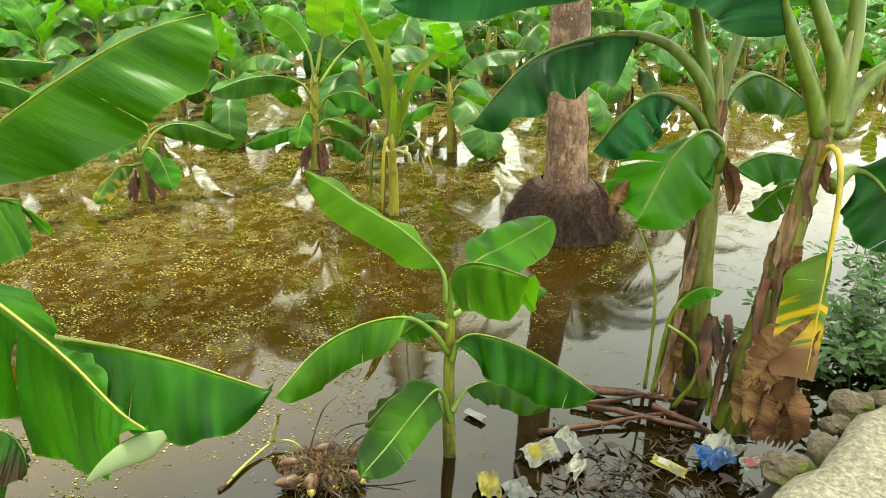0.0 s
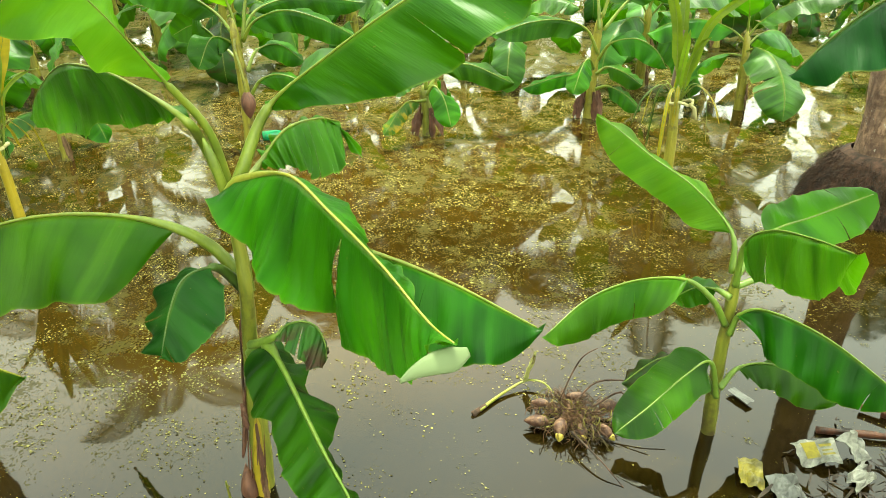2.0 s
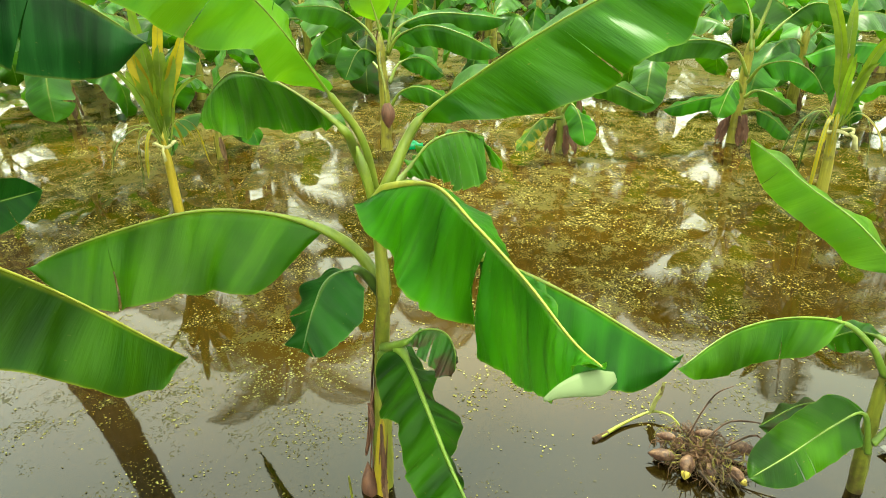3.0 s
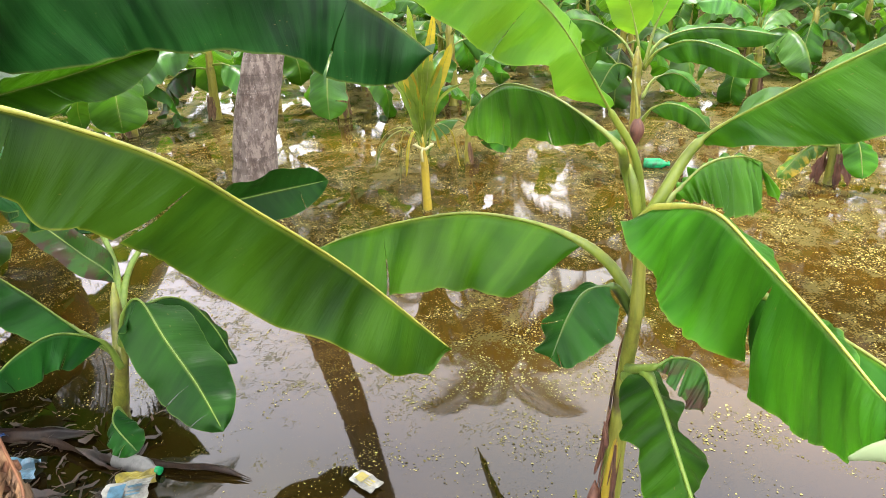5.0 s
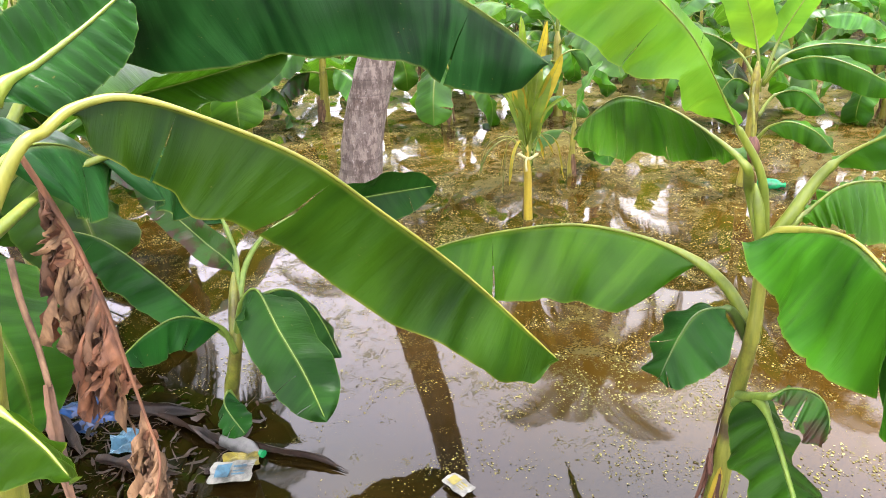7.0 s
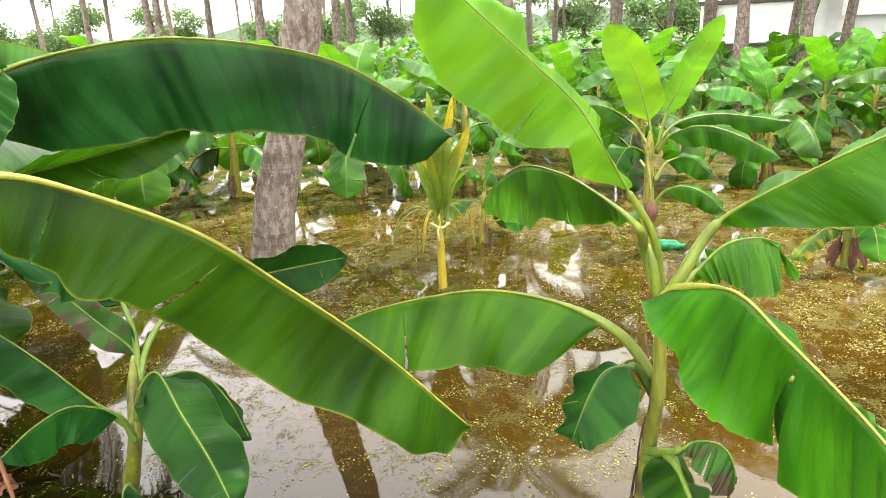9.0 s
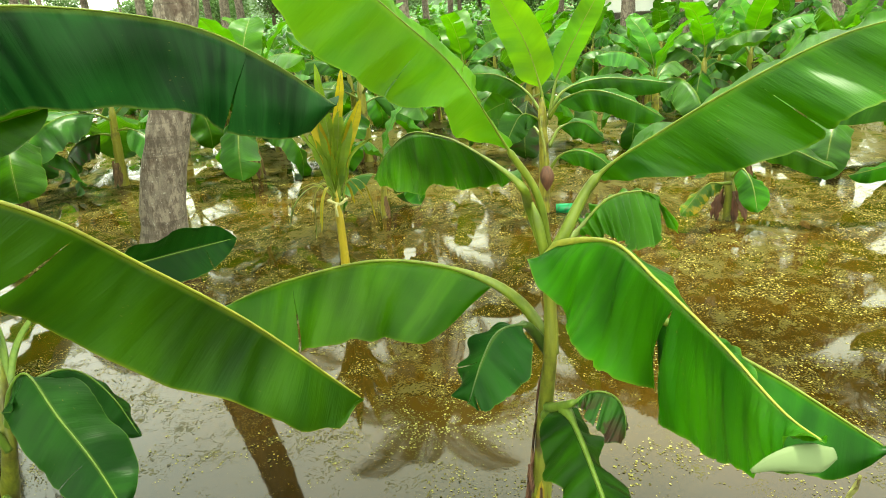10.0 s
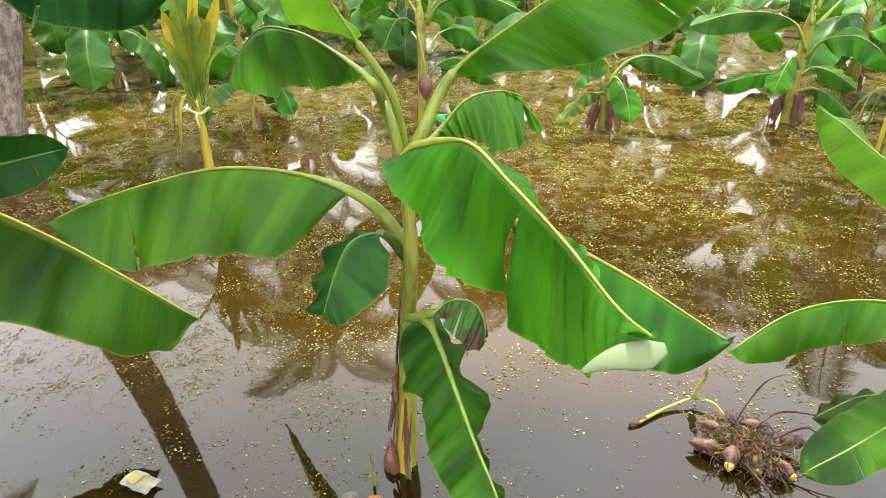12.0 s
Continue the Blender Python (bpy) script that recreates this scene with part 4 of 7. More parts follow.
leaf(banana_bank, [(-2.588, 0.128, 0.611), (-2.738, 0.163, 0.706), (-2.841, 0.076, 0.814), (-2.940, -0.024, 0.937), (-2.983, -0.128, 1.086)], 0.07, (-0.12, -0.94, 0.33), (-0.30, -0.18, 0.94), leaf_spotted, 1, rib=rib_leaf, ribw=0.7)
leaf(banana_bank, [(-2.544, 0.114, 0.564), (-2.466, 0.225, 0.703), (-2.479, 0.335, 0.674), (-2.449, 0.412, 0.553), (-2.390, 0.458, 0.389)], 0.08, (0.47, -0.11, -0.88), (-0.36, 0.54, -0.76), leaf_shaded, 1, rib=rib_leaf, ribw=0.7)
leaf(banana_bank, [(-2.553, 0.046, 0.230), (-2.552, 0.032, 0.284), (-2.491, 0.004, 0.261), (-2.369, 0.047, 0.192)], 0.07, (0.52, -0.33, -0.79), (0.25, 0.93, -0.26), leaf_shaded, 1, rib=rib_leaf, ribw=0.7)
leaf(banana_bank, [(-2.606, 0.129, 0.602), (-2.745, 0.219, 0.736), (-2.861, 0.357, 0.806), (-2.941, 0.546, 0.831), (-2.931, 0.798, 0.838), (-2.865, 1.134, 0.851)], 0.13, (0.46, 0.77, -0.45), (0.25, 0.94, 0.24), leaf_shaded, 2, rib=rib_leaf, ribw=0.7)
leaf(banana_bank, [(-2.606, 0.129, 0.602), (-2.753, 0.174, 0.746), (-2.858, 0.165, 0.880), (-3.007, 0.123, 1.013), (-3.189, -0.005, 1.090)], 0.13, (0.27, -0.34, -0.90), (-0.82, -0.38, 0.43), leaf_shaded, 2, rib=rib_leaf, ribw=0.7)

banana_right = thing("banana_plant", "mature banana plant with dark torn leaves in shallow water", "banana plant")
pseudostem(banana_right, [(1.146, 2.827, -0.1), (1.1, 2.84, 0.3), (1.079, 2.862, 0.584), (1.061, 2.909, 1.077), (1.043, 2.934, 1.305), (1.03, 2.94, 1.48)], 0.085, 0.025, stem_dark, 6, 12)
for k, (a, z0, z1, w) in enumerate(((3.5, 0.62, 0.2, 0.032), (4.0, 0.36, 0.05, 0.04), (5.5, 0.34, 0.02, 0.035), (3.8, 1.2, 1.04, 0.022), (5.0, 1.32, 1.16, 0.022))):
    r = 0.078 - 0.034 * z0
    cx, cy = 1.12 - 0.055 * z0, 2.832 + 0.07 * z0
    dry_strip(banana_right, [(cx + r * math.cos(a), cy + r * math.sin(a), z0), (cx + 1.15 * r * math.cos(a), cy + 1.15 * r * math.sin(a), (z0 + z1) / 2), (cx + 1.5 * r * math.cos(a + 0.2), cy + 1.5 * r * math.sin(a + 0.2), z1)], w, 150 + k, sheath_red if k % 3 == 2 else leaf_dry if k % 2 else sheath_dry)
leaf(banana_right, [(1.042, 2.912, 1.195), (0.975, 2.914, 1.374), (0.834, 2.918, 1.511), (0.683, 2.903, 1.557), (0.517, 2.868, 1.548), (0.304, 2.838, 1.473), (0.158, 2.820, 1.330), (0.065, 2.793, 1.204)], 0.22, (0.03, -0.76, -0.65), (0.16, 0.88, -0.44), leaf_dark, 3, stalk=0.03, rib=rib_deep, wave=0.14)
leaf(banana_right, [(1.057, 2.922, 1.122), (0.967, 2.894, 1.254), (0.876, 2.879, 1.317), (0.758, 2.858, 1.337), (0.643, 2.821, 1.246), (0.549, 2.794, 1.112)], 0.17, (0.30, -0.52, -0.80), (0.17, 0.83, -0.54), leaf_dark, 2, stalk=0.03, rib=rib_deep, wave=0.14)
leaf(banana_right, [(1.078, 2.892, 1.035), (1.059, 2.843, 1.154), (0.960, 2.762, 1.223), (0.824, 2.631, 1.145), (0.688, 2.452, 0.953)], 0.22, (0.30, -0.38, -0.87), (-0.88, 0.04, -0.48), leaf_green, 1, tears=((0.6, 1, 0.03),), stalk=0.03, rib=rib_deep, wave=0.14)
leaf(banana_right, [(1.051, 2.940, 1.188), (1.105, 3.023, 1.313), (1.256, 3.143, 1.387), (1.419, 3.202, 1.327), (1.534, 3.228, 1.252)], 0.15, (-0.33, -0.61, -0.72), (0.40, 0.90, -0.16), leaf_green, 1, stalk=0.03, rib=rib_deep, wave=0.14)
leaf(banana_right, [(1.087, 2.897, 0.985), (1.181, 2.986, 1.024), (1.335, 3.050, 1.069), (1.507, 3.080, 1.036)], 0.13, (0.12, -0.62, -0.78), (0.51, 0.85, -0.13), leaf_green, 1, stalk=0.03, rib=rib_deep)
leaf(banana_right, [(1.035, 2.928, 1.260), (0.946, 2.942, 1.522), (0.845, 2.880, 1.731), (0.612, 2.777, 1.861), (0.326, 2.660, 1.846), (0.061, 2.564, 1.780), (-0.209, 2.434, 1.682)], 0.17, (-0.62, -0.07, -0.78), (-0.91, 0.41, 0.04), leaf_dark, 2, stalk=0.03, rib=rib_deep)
leaf(banana_right, [(1.041, 2.926, 1.261), (1.098, 2.999, 1.498), (1.181, 3.092, 1.687), (1.348, 3.142, 1.815), (1.650, 3.118, 1.781)], 0.2, (-0.12, -0.70, -0.70), (0.10, 0.97, 0.21), leaf_green, 2, stalk=0.03, rib=rib_deep)

banana_edge = thing("banana_plant", "mature banana plant with yellowing hanging leaf beside the bank", "banana plant")
pseudostem(banana_edge, [(1.22, 2.57, -0.08), (1.26, 2.59, 0.4), (1.31, 2.625, 0.781), (1.328, 2.599, 1.218), (1.335, 2.6, 1.42), (1.345, 2.6, 1.62)], 0.082, 0.025, stem_dark, 6, 14)
for k, (a, z0, z1, w) in enumerate(((3.6, 1.0, 0.74, 0.035), (4.9, 0.85, 0.6, 0.03), (3.7, 0.7, 0.4, 0.04), (4.7, 0.5, 0.2, 0.045), (3.3, 0.4, 0.1, 0.045), (5.2, 1.2, 1.06, 0.025), (4.1, 1.3, 1.18, 0.025))):
    r = 0.078 - 0.03 * z0
    cx, cy = 1.235 + 0.08 * z0, 2.58 + 0.02 * z0
    dry_strip(banana_edge, [(cx + r * math.cos(a), cy + r * math.sin(a), z0), (cx + 1.1 * r * math.cos(a), cy + 1.1 * r * math.sin(a), (z0 + z1) / 2), (cx + 1.5 * r * math.cos(a + 0.2), cy + 1.5 * r * math.sin(a + 0.2), z1)], w, 170 + k, sheath_red if k % 3 == 2 else leaf_dry if k % 2 else sheath_dry)
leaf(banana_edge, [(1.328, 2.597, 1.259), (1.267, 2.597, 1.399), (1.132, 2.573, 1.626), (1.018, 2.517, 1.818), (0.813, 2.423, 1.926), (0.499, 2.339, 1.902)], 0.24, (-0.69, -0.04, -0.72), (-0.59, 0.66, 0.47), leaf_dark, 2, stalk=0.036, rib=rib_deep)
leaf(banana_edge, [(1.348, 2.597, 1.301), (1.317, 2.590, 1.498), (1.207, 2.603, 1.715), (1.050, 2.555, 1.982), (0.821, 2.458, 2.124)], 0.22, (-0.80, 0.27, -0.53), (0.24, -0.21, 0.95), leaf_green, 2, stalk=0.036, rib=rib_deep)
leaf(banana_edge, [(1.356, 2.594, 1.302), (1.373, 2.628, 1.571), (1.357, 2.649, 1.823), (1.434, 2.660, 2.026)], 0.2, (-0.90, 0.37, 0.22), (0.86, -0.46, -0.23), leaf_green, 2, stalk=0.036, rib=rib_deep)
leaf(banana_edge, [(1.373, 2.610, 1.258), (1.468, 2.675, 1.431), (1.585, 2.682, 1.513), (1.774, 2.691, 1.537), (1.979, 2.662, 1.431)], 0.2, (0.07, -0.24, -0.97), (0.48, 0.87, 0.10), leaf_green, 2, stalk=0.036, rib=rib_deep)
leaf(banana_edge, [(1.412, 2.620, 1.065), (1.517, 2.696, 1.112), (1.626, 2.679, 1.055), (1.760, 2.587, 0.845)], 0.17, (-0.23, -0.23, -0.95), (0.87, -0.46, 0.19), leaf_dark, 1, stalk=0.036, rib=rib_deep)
leaf(banana_edge, [(1.387, 2.663, 0.981), (1.340, 2.754, 1.018), (1.287, 2.815, 0.960), (1.221, 2.830, 0.860)], 0.09, (0.19, -0.61, -0.77), (0.19, 0.98, 0.09), leaf_green, 1, stalk=0.02)
leaf(banana_edge, [(1.330, 2.572, 1.162), (1.311, 2.499, 1.239), (1.326, 2.444, 1.229), (1.340, 2.403, 1.111), (1.339, 2.362, 0.897), (1.322, 2.298, 0.662), (1.298, 2.224, 0.468)], 0.13, (-0.49, 0.55, 0.68), (0.21, 0.29, 0.93), leaf_yellowing, 4, stalk=0.011, wb=0.2, cut=0.8)


# ---- the field of bananas ----
def field_plant(seed, height, leaves, droop, label):
    """A young banana plant of the field, built at the origin."""
    rng = random.Random(seed)
    plant = thing("banana_plant", label, "banana plant", "bananas of the field")
    lean = Vector((rng.uniform(-0.06, 0.06), rng.uniform(-0.06, 0.06), 0))
    top = height * 0.5
    pseudostem(plant, [(0, 0, -0.12), (lean.x * 0.4, lean.y * 0.4, top * 0.5), (lean.x, lean.y, top)], 0.05 * height / 1.3, 0.026 * height / 1.3, stem_yellow, 5, seed)
    turn = rng.uniform(0, 6.28)
    for i in range(leaves):
        f = i / max(leaves - 1, 1)
        a = turn + i * 2.39996 + rng.uniform(-0.3, 0.3)
        h = top * (0.62 + 0.4 * f)
        out_way = Vector((math.cos(a), math.sin(a), 0))
        up = droop[0] + (droop[1] - droop[0]) * f ** 1.4 + rng.uniform(-0.12, 0.12)
        size = height * rng.uniform(0.56, 0.7) * (0.62 + 0.38 * math.sin(math.pi * (0.2 + 0.7 * f)))
        p = Vector((lean.x * h / top, lean.y * h / top, h))
        pts, pitch = [p.copy()], min(up + 0.55, 1.42)
        bend = 0.2 + 0.3 * (1 - f) + rng.uniform(-0.06, 0.08)
        for j in range(5):
            p = p + (out_way * math.cos(pitch) + Vector((0, 0, 1)) * math.sin(pitch)) * (size * (0.2 if j == 0 else 0.22))
            p.z = max(p.z, 0.03)
            pts.append(p.copy())
            pitch -= bend
        cross = Vector((-out_way.y, out_way.x, 0))
        fold = rng.uniform(0.35, 1.05) if f < 0.85 else rng.uniform(-0.5, -0.1)
        tilt = rng.uniform(-0.35, 0.35)
        va = (cross * math.cos(fold) + Vector((0, 0, -math.sin(fold) + tilt))).normalized()
        vb = (-cross * math.cos(fold) + Vector((0, 0, -math.sin(fold) - tilt))).normalized()
        mat = leaf_bright if f > 0.8 else rng.choice((leaf_field, leaf_field, leaf_green, leaf_field)) if f > 0.12 else rng.choice((leaf_green, leaf_spotted))
        tears = tuple((rng.uniform(0.3, 0.85), rng.choice((0, 1)), rng.uniform(0.02, 0.07)) for _ in range(rng.randint(0, 2)))
        leaf(plant, pts, size * rng.uniform(0.19, 0.25), va, vb, mat, 1, rng.uniform(0, 0.4), tears, stalk=0.012, n=16, nq=4, ribw=0.7)
    for i in range(3):
        a = rng.uniform(0, 6.28)
        r = 0.055
        dry_strip(plant, [(r * math.cos(a), r * math.sin(a), rng.uniform(0.12, 0.3)), (1.3 * r * math.cos(a), 1.3 * r * math.sin(a), 0.1), (1.7 * r * math.cos(a), 1.7 * r * math.sin(a), -0.02)], 0.03, seed + i, sheath_dry)
    return plant


# bank plants mostly out of view, added to darken the water's reflections
tall_far = field_plant(41, 2.5, 9, (-0.2, 1.2), "added tall banana plant with long leaves on the bank")
tall_far.matrix_basis = pose(-3.5, -1.2, 0.05, 0, 0, 200)
tall_next = field_plant(43, 2.4, 9, (-0.25, 1.1), "added leafy banana plant at the foot of the bank")
tall_next.matrix_basis = pose(-4.7, -0.75, 0.02, 0, 0, 40)
for k, (x, y, h) in enumerate(((-5.9, -0.75, 3.2), (-4.4, -2.2, 3.4), (-7.4, -0.8, 3.3))):
    far_bank = field_plant(50 + k, h, 9, (-0.15, 1.2), "added tall banana plant with long leaves on the bank")
    far_bank.matrix_basis = pose(x, y, 0.05, 0, 0, 70 * k)
KINDS = [
    field_plant(21, 1.6, 8, (-0.35, 1.15), "young banana plant with arching green leaves in flood water"),
    field_plant(22, 1.45, 7, (-0.3, 0.95), "young banana plant with drooping green leaves in flood water"),
    field_plant(23, 1.7, 9, (-0.4, 1.25), "leafy banana plant with an upright young leaf in flood water"),
    field_plant(24, 1.3, 6, (-0.2, 1.0), "small banana plant with few broad leaves in flood water"),
    field_plant(25, 1.55, 8, (-0.5, 1.05), "young banana plant with torn green leaves in flood water"),
    field_plant(26, 1.75, 8, (-0.25, 1.3), "banana plant with tall light green leaves in flood water"),
    field_plant(27, 0.7, 4, (-0.5, 0.4), "stunted banana plant with few leaves in flood water"),
]
PLACES = [
    # x, y, kind, turn, size
    (-0.26, 6.82, 4, 80, 0.9), (-2.54, 6.99, 1, 130, 0.95),
    (-3.57, 7.93, 3, 10, 1.0), (-1.28, 7.32, 2, 250, 0.95), (1.93, 9.57, 4, 20, 1.0), (-8.29, 1.21, 1, 60, 1.2),
    (-8.4, 2.2, 4, 300, 1.2), (-7.3, 3.35, 0, 170, 1.18), (-9.9, 1.3, 2, 75, 1.25), (-9.6, 3.4, 5, 140, 1.15), (-8.5, 4.3, 2, 210, 1.1), (-4.86, 3.34, 3, 30, 0.75),
    (-6.88, 4.61, 5, 220, 1.12), (1.04, 8.09, 1, 150, 0.9), (-5.6, 6.0, 2, 0, 1.1), (-4.6, 7.2, 0, 45, 0.95), (-7.2, 6.6, 4, 120, 1.15), (-2.9, 5.9, 6, 120, 1.0),
]
rng = random.Random(5)
grid_places = []
for i in range(-19, 12):
    for j in range(-3, 22):
        x, y = i * 1.5 + rng.uniform(-0.45, 0.45) + (0.8 if j % 2 else 0), j * 1.4 + rng.uniform(-0.45, 0.45)
        d = math.hypot(x, y)
        yaw = math.degrees(math.atan2(-x, y))
        if d < 7.6 or d > 22 or not -42 < yaw < 108 or y < 0.9 + 0.9 * x + 1.6:
            continue
        if x > 1.2 and d < 12 and x > 0.22 * y:
            continue
        if x < -4 and y < 3.2 and d < 9.5:
            continue
        if min(math.hypot(x - p[0], y - p[1]) for p in PLACES) < 1.15:
            continue
        grid_places.append((x, y, rng.choice((0, 1, 2, 2, 4, 5, 5, 0, 3)), rng.uniform(0, 360), rng.uniform(0.95, 1.12) if d < 11.5 else rng.uniform(0.74, 0.92)))
used = set()
for x, y, k, turn, size in PLACES + grid_places:
    m = pose(x, y, 0, 0, 0, turn)
    src = KINDS[k]
    if k not in used:
        used.add(k)
        src.matrix_basis = m @ Matrix.Diagonal((size, size, size, 1))
    else:
        hold = src.scale.copy()
        src.scale = (size, size, size)
        copy_thing(src, m)
        src.scale = hold


# ---- coconut palms ----
def palm_trunk(palm, points, r0, r1, flare=0.0, sides=20, rows=70, mat=None):
    pts, length, _ = curve(points, rows)
    bm = bmesh.new()
    tube(bm, pts, lambda s: (r0 + (r1 - r0) * min(s * 2.2, 1) ** 0.7) * (1 + flare * math.exp(-s * length / 0.35)) * (1 + 0.018 * math.sin(s * length * 42)), sides, wobble=0.10)
    return part("trunk", bm, mat or bark, palm)


def frond_mesh(seed, length=4.2):
    """One palm frond: a drooping stalk with two rows of narrow leaflets."""
    rng = random.Random(seed)
    bm = bmesh.new()
    fine, rel = bm.loops.layers.uv.new("fine"), bm.loops.layers.uv.new("rel")
    pts = []
    pitch, p = 0.55, Vector((0, 0, 0))
    n = 30
    for i in range(n + 1):
        pts.append(p.copy())
        p = p + Vector((math.cos(pitch), 0, math.sin(pitch))) * (length / n)
        pitch -= 0.072
    tube(bm, pts, lambda s: 0.035 * (1 - 0.85 * s), 5)
    for i in range(3, n + 1):
        s = i / n
        t = (pts[i] - pts[i - 1]).normalized()
        for half in range(2):
            base = pts[i - 1].lerp(pts[i], 0.5 * half)
            for sg in (-1, 1):
                ll = 0.95 * math.sin(math.pi * min(0.18 + 0.8 * s, 1)) * rng.uniform(0.85, 1.1) + 0.08
                way = (t * 0.55 + Vector((0, sg, 0)) + Vector((0, 0, -0.25))).normalized()
                mid = base + way * ll * 0.5
                end = base + way * ll * 0.85 + Vector((0, 0, -ll * rng.uniform(0.25, 0.45)))
                wv = Vector((t.x, 0, t.z)) * 0.03
                vs = [bm.verts.new(q) for q in (base - wv * 0.5, base + wv * 0.5, mid + wv, mid - wv, end)]
                for idx in ((0, 1, 2, 3), (3, 2, 4)):
                    f = bm.faces.new([vs[q] for q in idx])
                    for lo in f.loops:
                        lo[fine].uv, lo[rel].uv = (s * length, 0.1), (s, 0.4)
    me = bpy.data.meshes.new("frond")
    bm.to_mesh(me)
    bm.free()
    me.materials.append(palm_green)
    return me


FRONDS = [frond_mesh(i) for i in range(4)]


def crown(palm, at, seed, count=20, size=1.0):
    rng = random.Random(seed)
    for i in range(count):
        f = new("frond", FRONDS[i % 4])
        f.parent = palm
        f.matrix_basis = pose(*at, 0, 35 * (i / count) - 40 + rng.uniform(-12, 12) + 55 * (i / count), i * 137.5 + rng.uniform(-15, 15)) @ Matrix.Diagonal((size, size, size, 1))


def crown_mesh(seed, count):
    """A whole far crown in one mesh, drawn from the same fronds."""
    rng = random.Random(seed)
    bm = bmesh.new()
    for i in range(count):
        k0 = len(bm.verts)
        bm.from_mesh(FRONDS[i % 4])
        bm.verts.ensure_lookup_table()
        m = pose(0, 0, 0, 0, 35 * (i / count) - 40 + rng.uniform(-12, 12) + 55 * (i / count), i * 137.5 + rng.uniform(-15, 15))
        bmesh.ops.transform(bm, matrix=m, verts=bm.verts[k0:])
    me = bpy.data.meshes.new("crown")
    bm.to_mesh(me)
    bm.free()
    me.materials.append(palm_green)
    return me


CROWNS = [crown_mesh(60 + i, 15) for i in range(4)]

palm_near = thing("coconut_palm", "coconut palm with a root mass rising from the water", "palm tree", "coconut palms")
palm_trunk(palm_near, [(0.68, 4.85, -0.1), (0.675, 4.86, 0.5), (0.62, 4.9, 1.4), (0.58, 4.95, 3.5), (0.5, 5.0, 8.0)], 0.15, 0.118, 0.4, mat=bark_brown)
crown(palm_near, (0.5, 5.0, 8.0), 4)
palm_two = thing("coconut_palm", "tall grey coconut palm trunk rising from flood water", "palm tree", "coconut palms")
palm_trunk(palm_two, [(-5.80, 1.72, -0.1), (-5.75, 1.79, 0.5), (-5.595, 2.05, 1.6), (-5.405, 2.35, 3.5), (-5.05, 2.85, 9.0)], 0.18, 0.14, 0.2)
crown(palm_two, (-5.05, 2.85, 9.0), 5)

# root mass: a mound with many fine hanging rootlets
bm = bmesh.new()
rows = []
for i in range(13):
    f = i / 12
    z = 0.36 * (1 - f ** 1.5) - 0.06 * f
    r = 0.175 + 0.25 * f ** 0.85
    rows.append([bm.verts.new(Vector((0.68 + math.cos(a) * r * (1 + 0.1 * noise.noise(Vector((math.cos(a) * 2, math.sin(a) * 2, z * 5)))), 4.86 + math.sin(a) * r * (1 + 0.1 * noise.noise(Vector((math.cos(a) * 2, math.sin(a) * 2, z * 5 + 3)))), z))) for a in [2 * math.pi * k / 28 for k in range(28)]])
for a, b in zip(rows, rows[1:]):
    for k in range(28):
        bm.faces.new((a[k], b[k], b[(k + 1) % 28], a[(k + 1) % 28]))
part("root_mound", bm, root_mat, palm_near)
bm = bmesh.new()
rng = random.Random(8)
for i in range(5200):
    a, f = rng.uniform(0, 6.283), 0.12 + 0.88 * rng.random() ** 0.7
    r = 0.175 + 0.25 * f ** 0.85
    z = 0.36 * (1 - f ** 1.5) - 0.06 * f
    p = Vector((0.68 + math.cos(a) * r, 4.86 + math.sin(a) * r, z))
    o = Vector((math.cos(a), math.sin(a), 0))
    l = rng.uniform(0.04, 0.11)
    o = (o * 0.5 + Vector((rng.uniform(-0.7, 0.7), rng.uniform(-0.7, 0.7), rng.uniform(-0.9, 0.25)))) * 0.8
    tube(bm, [p, p + o * l * 0.5 + Vector((0, 0, l * 0.1)), p + o * l * 0.9 + Vector((0, 0, -l * 0.25))], lambda s: 0.0032 * (1 - 0.6 * s), 3)
tagged(part("root_fringe", bm, root_mat, palm_near), kind="stuff")

# far palms
rng = random.Random(14)
far_rows = [(-15.0, 15.5, 2), (-17.0, 12.5, -3), (-14.0, 18.5, 0), (-20.0, 9.0, 4), (-23.0, 11.0, -2), (-19.5, 6.5, 3), (-25.0, 16.0, 2), (-24.0, 20.0, -4), (-21.0, 22.0, 5), (-18.0, 24.0, 3), (-15.0, 25.5, 6),
            (-28.0, 12.0, 0), (-30.0, 8.0, 3), (-29.0, 18.0, -3), (-27.0, 24.0, 2), (-13.5, 22.0, 7), (-11.0, 20.5, 9), (-10.5, 26.0, 8), (-31.0, 22.0, 0), (-33.0, 15.0, 3), (-26.0, 5.0, -4), (-22.5, 27.0, 4), (-6.0, 28.0, 3), (-2.0, 27.0, -2), (3.0, 30.0, 2), (-34.0, 4.0, 0),
            (-9.5, 16.0, 3), (-3.0, 20.5, -3), (-24.5, 4.9, 2), (-8.5, 22.5, -2), (-22.0, 14.0, -2), (4.5, 24.0, -3), (7.5, 28.0, 3), (-12.0, 17.5, -4)]
rng2 = random.Random(29)
for k in range(26):
    a, d = radians(-30 + k * 5.1 + rng2.uniform(-1.5, 1.5)), rng2.uniform(42, 66)
    far_rows.append((-math.sin(a) * d, math.cos(a) * d, rng2.randint(-5, 5)))
far_rows += [(-2.4, 17.6, 2), (-6.2, 16.6, -3), (2.2, 18.5, 3), (-10.2, 14.6, 2), (-13.6, 10.6, -2)]
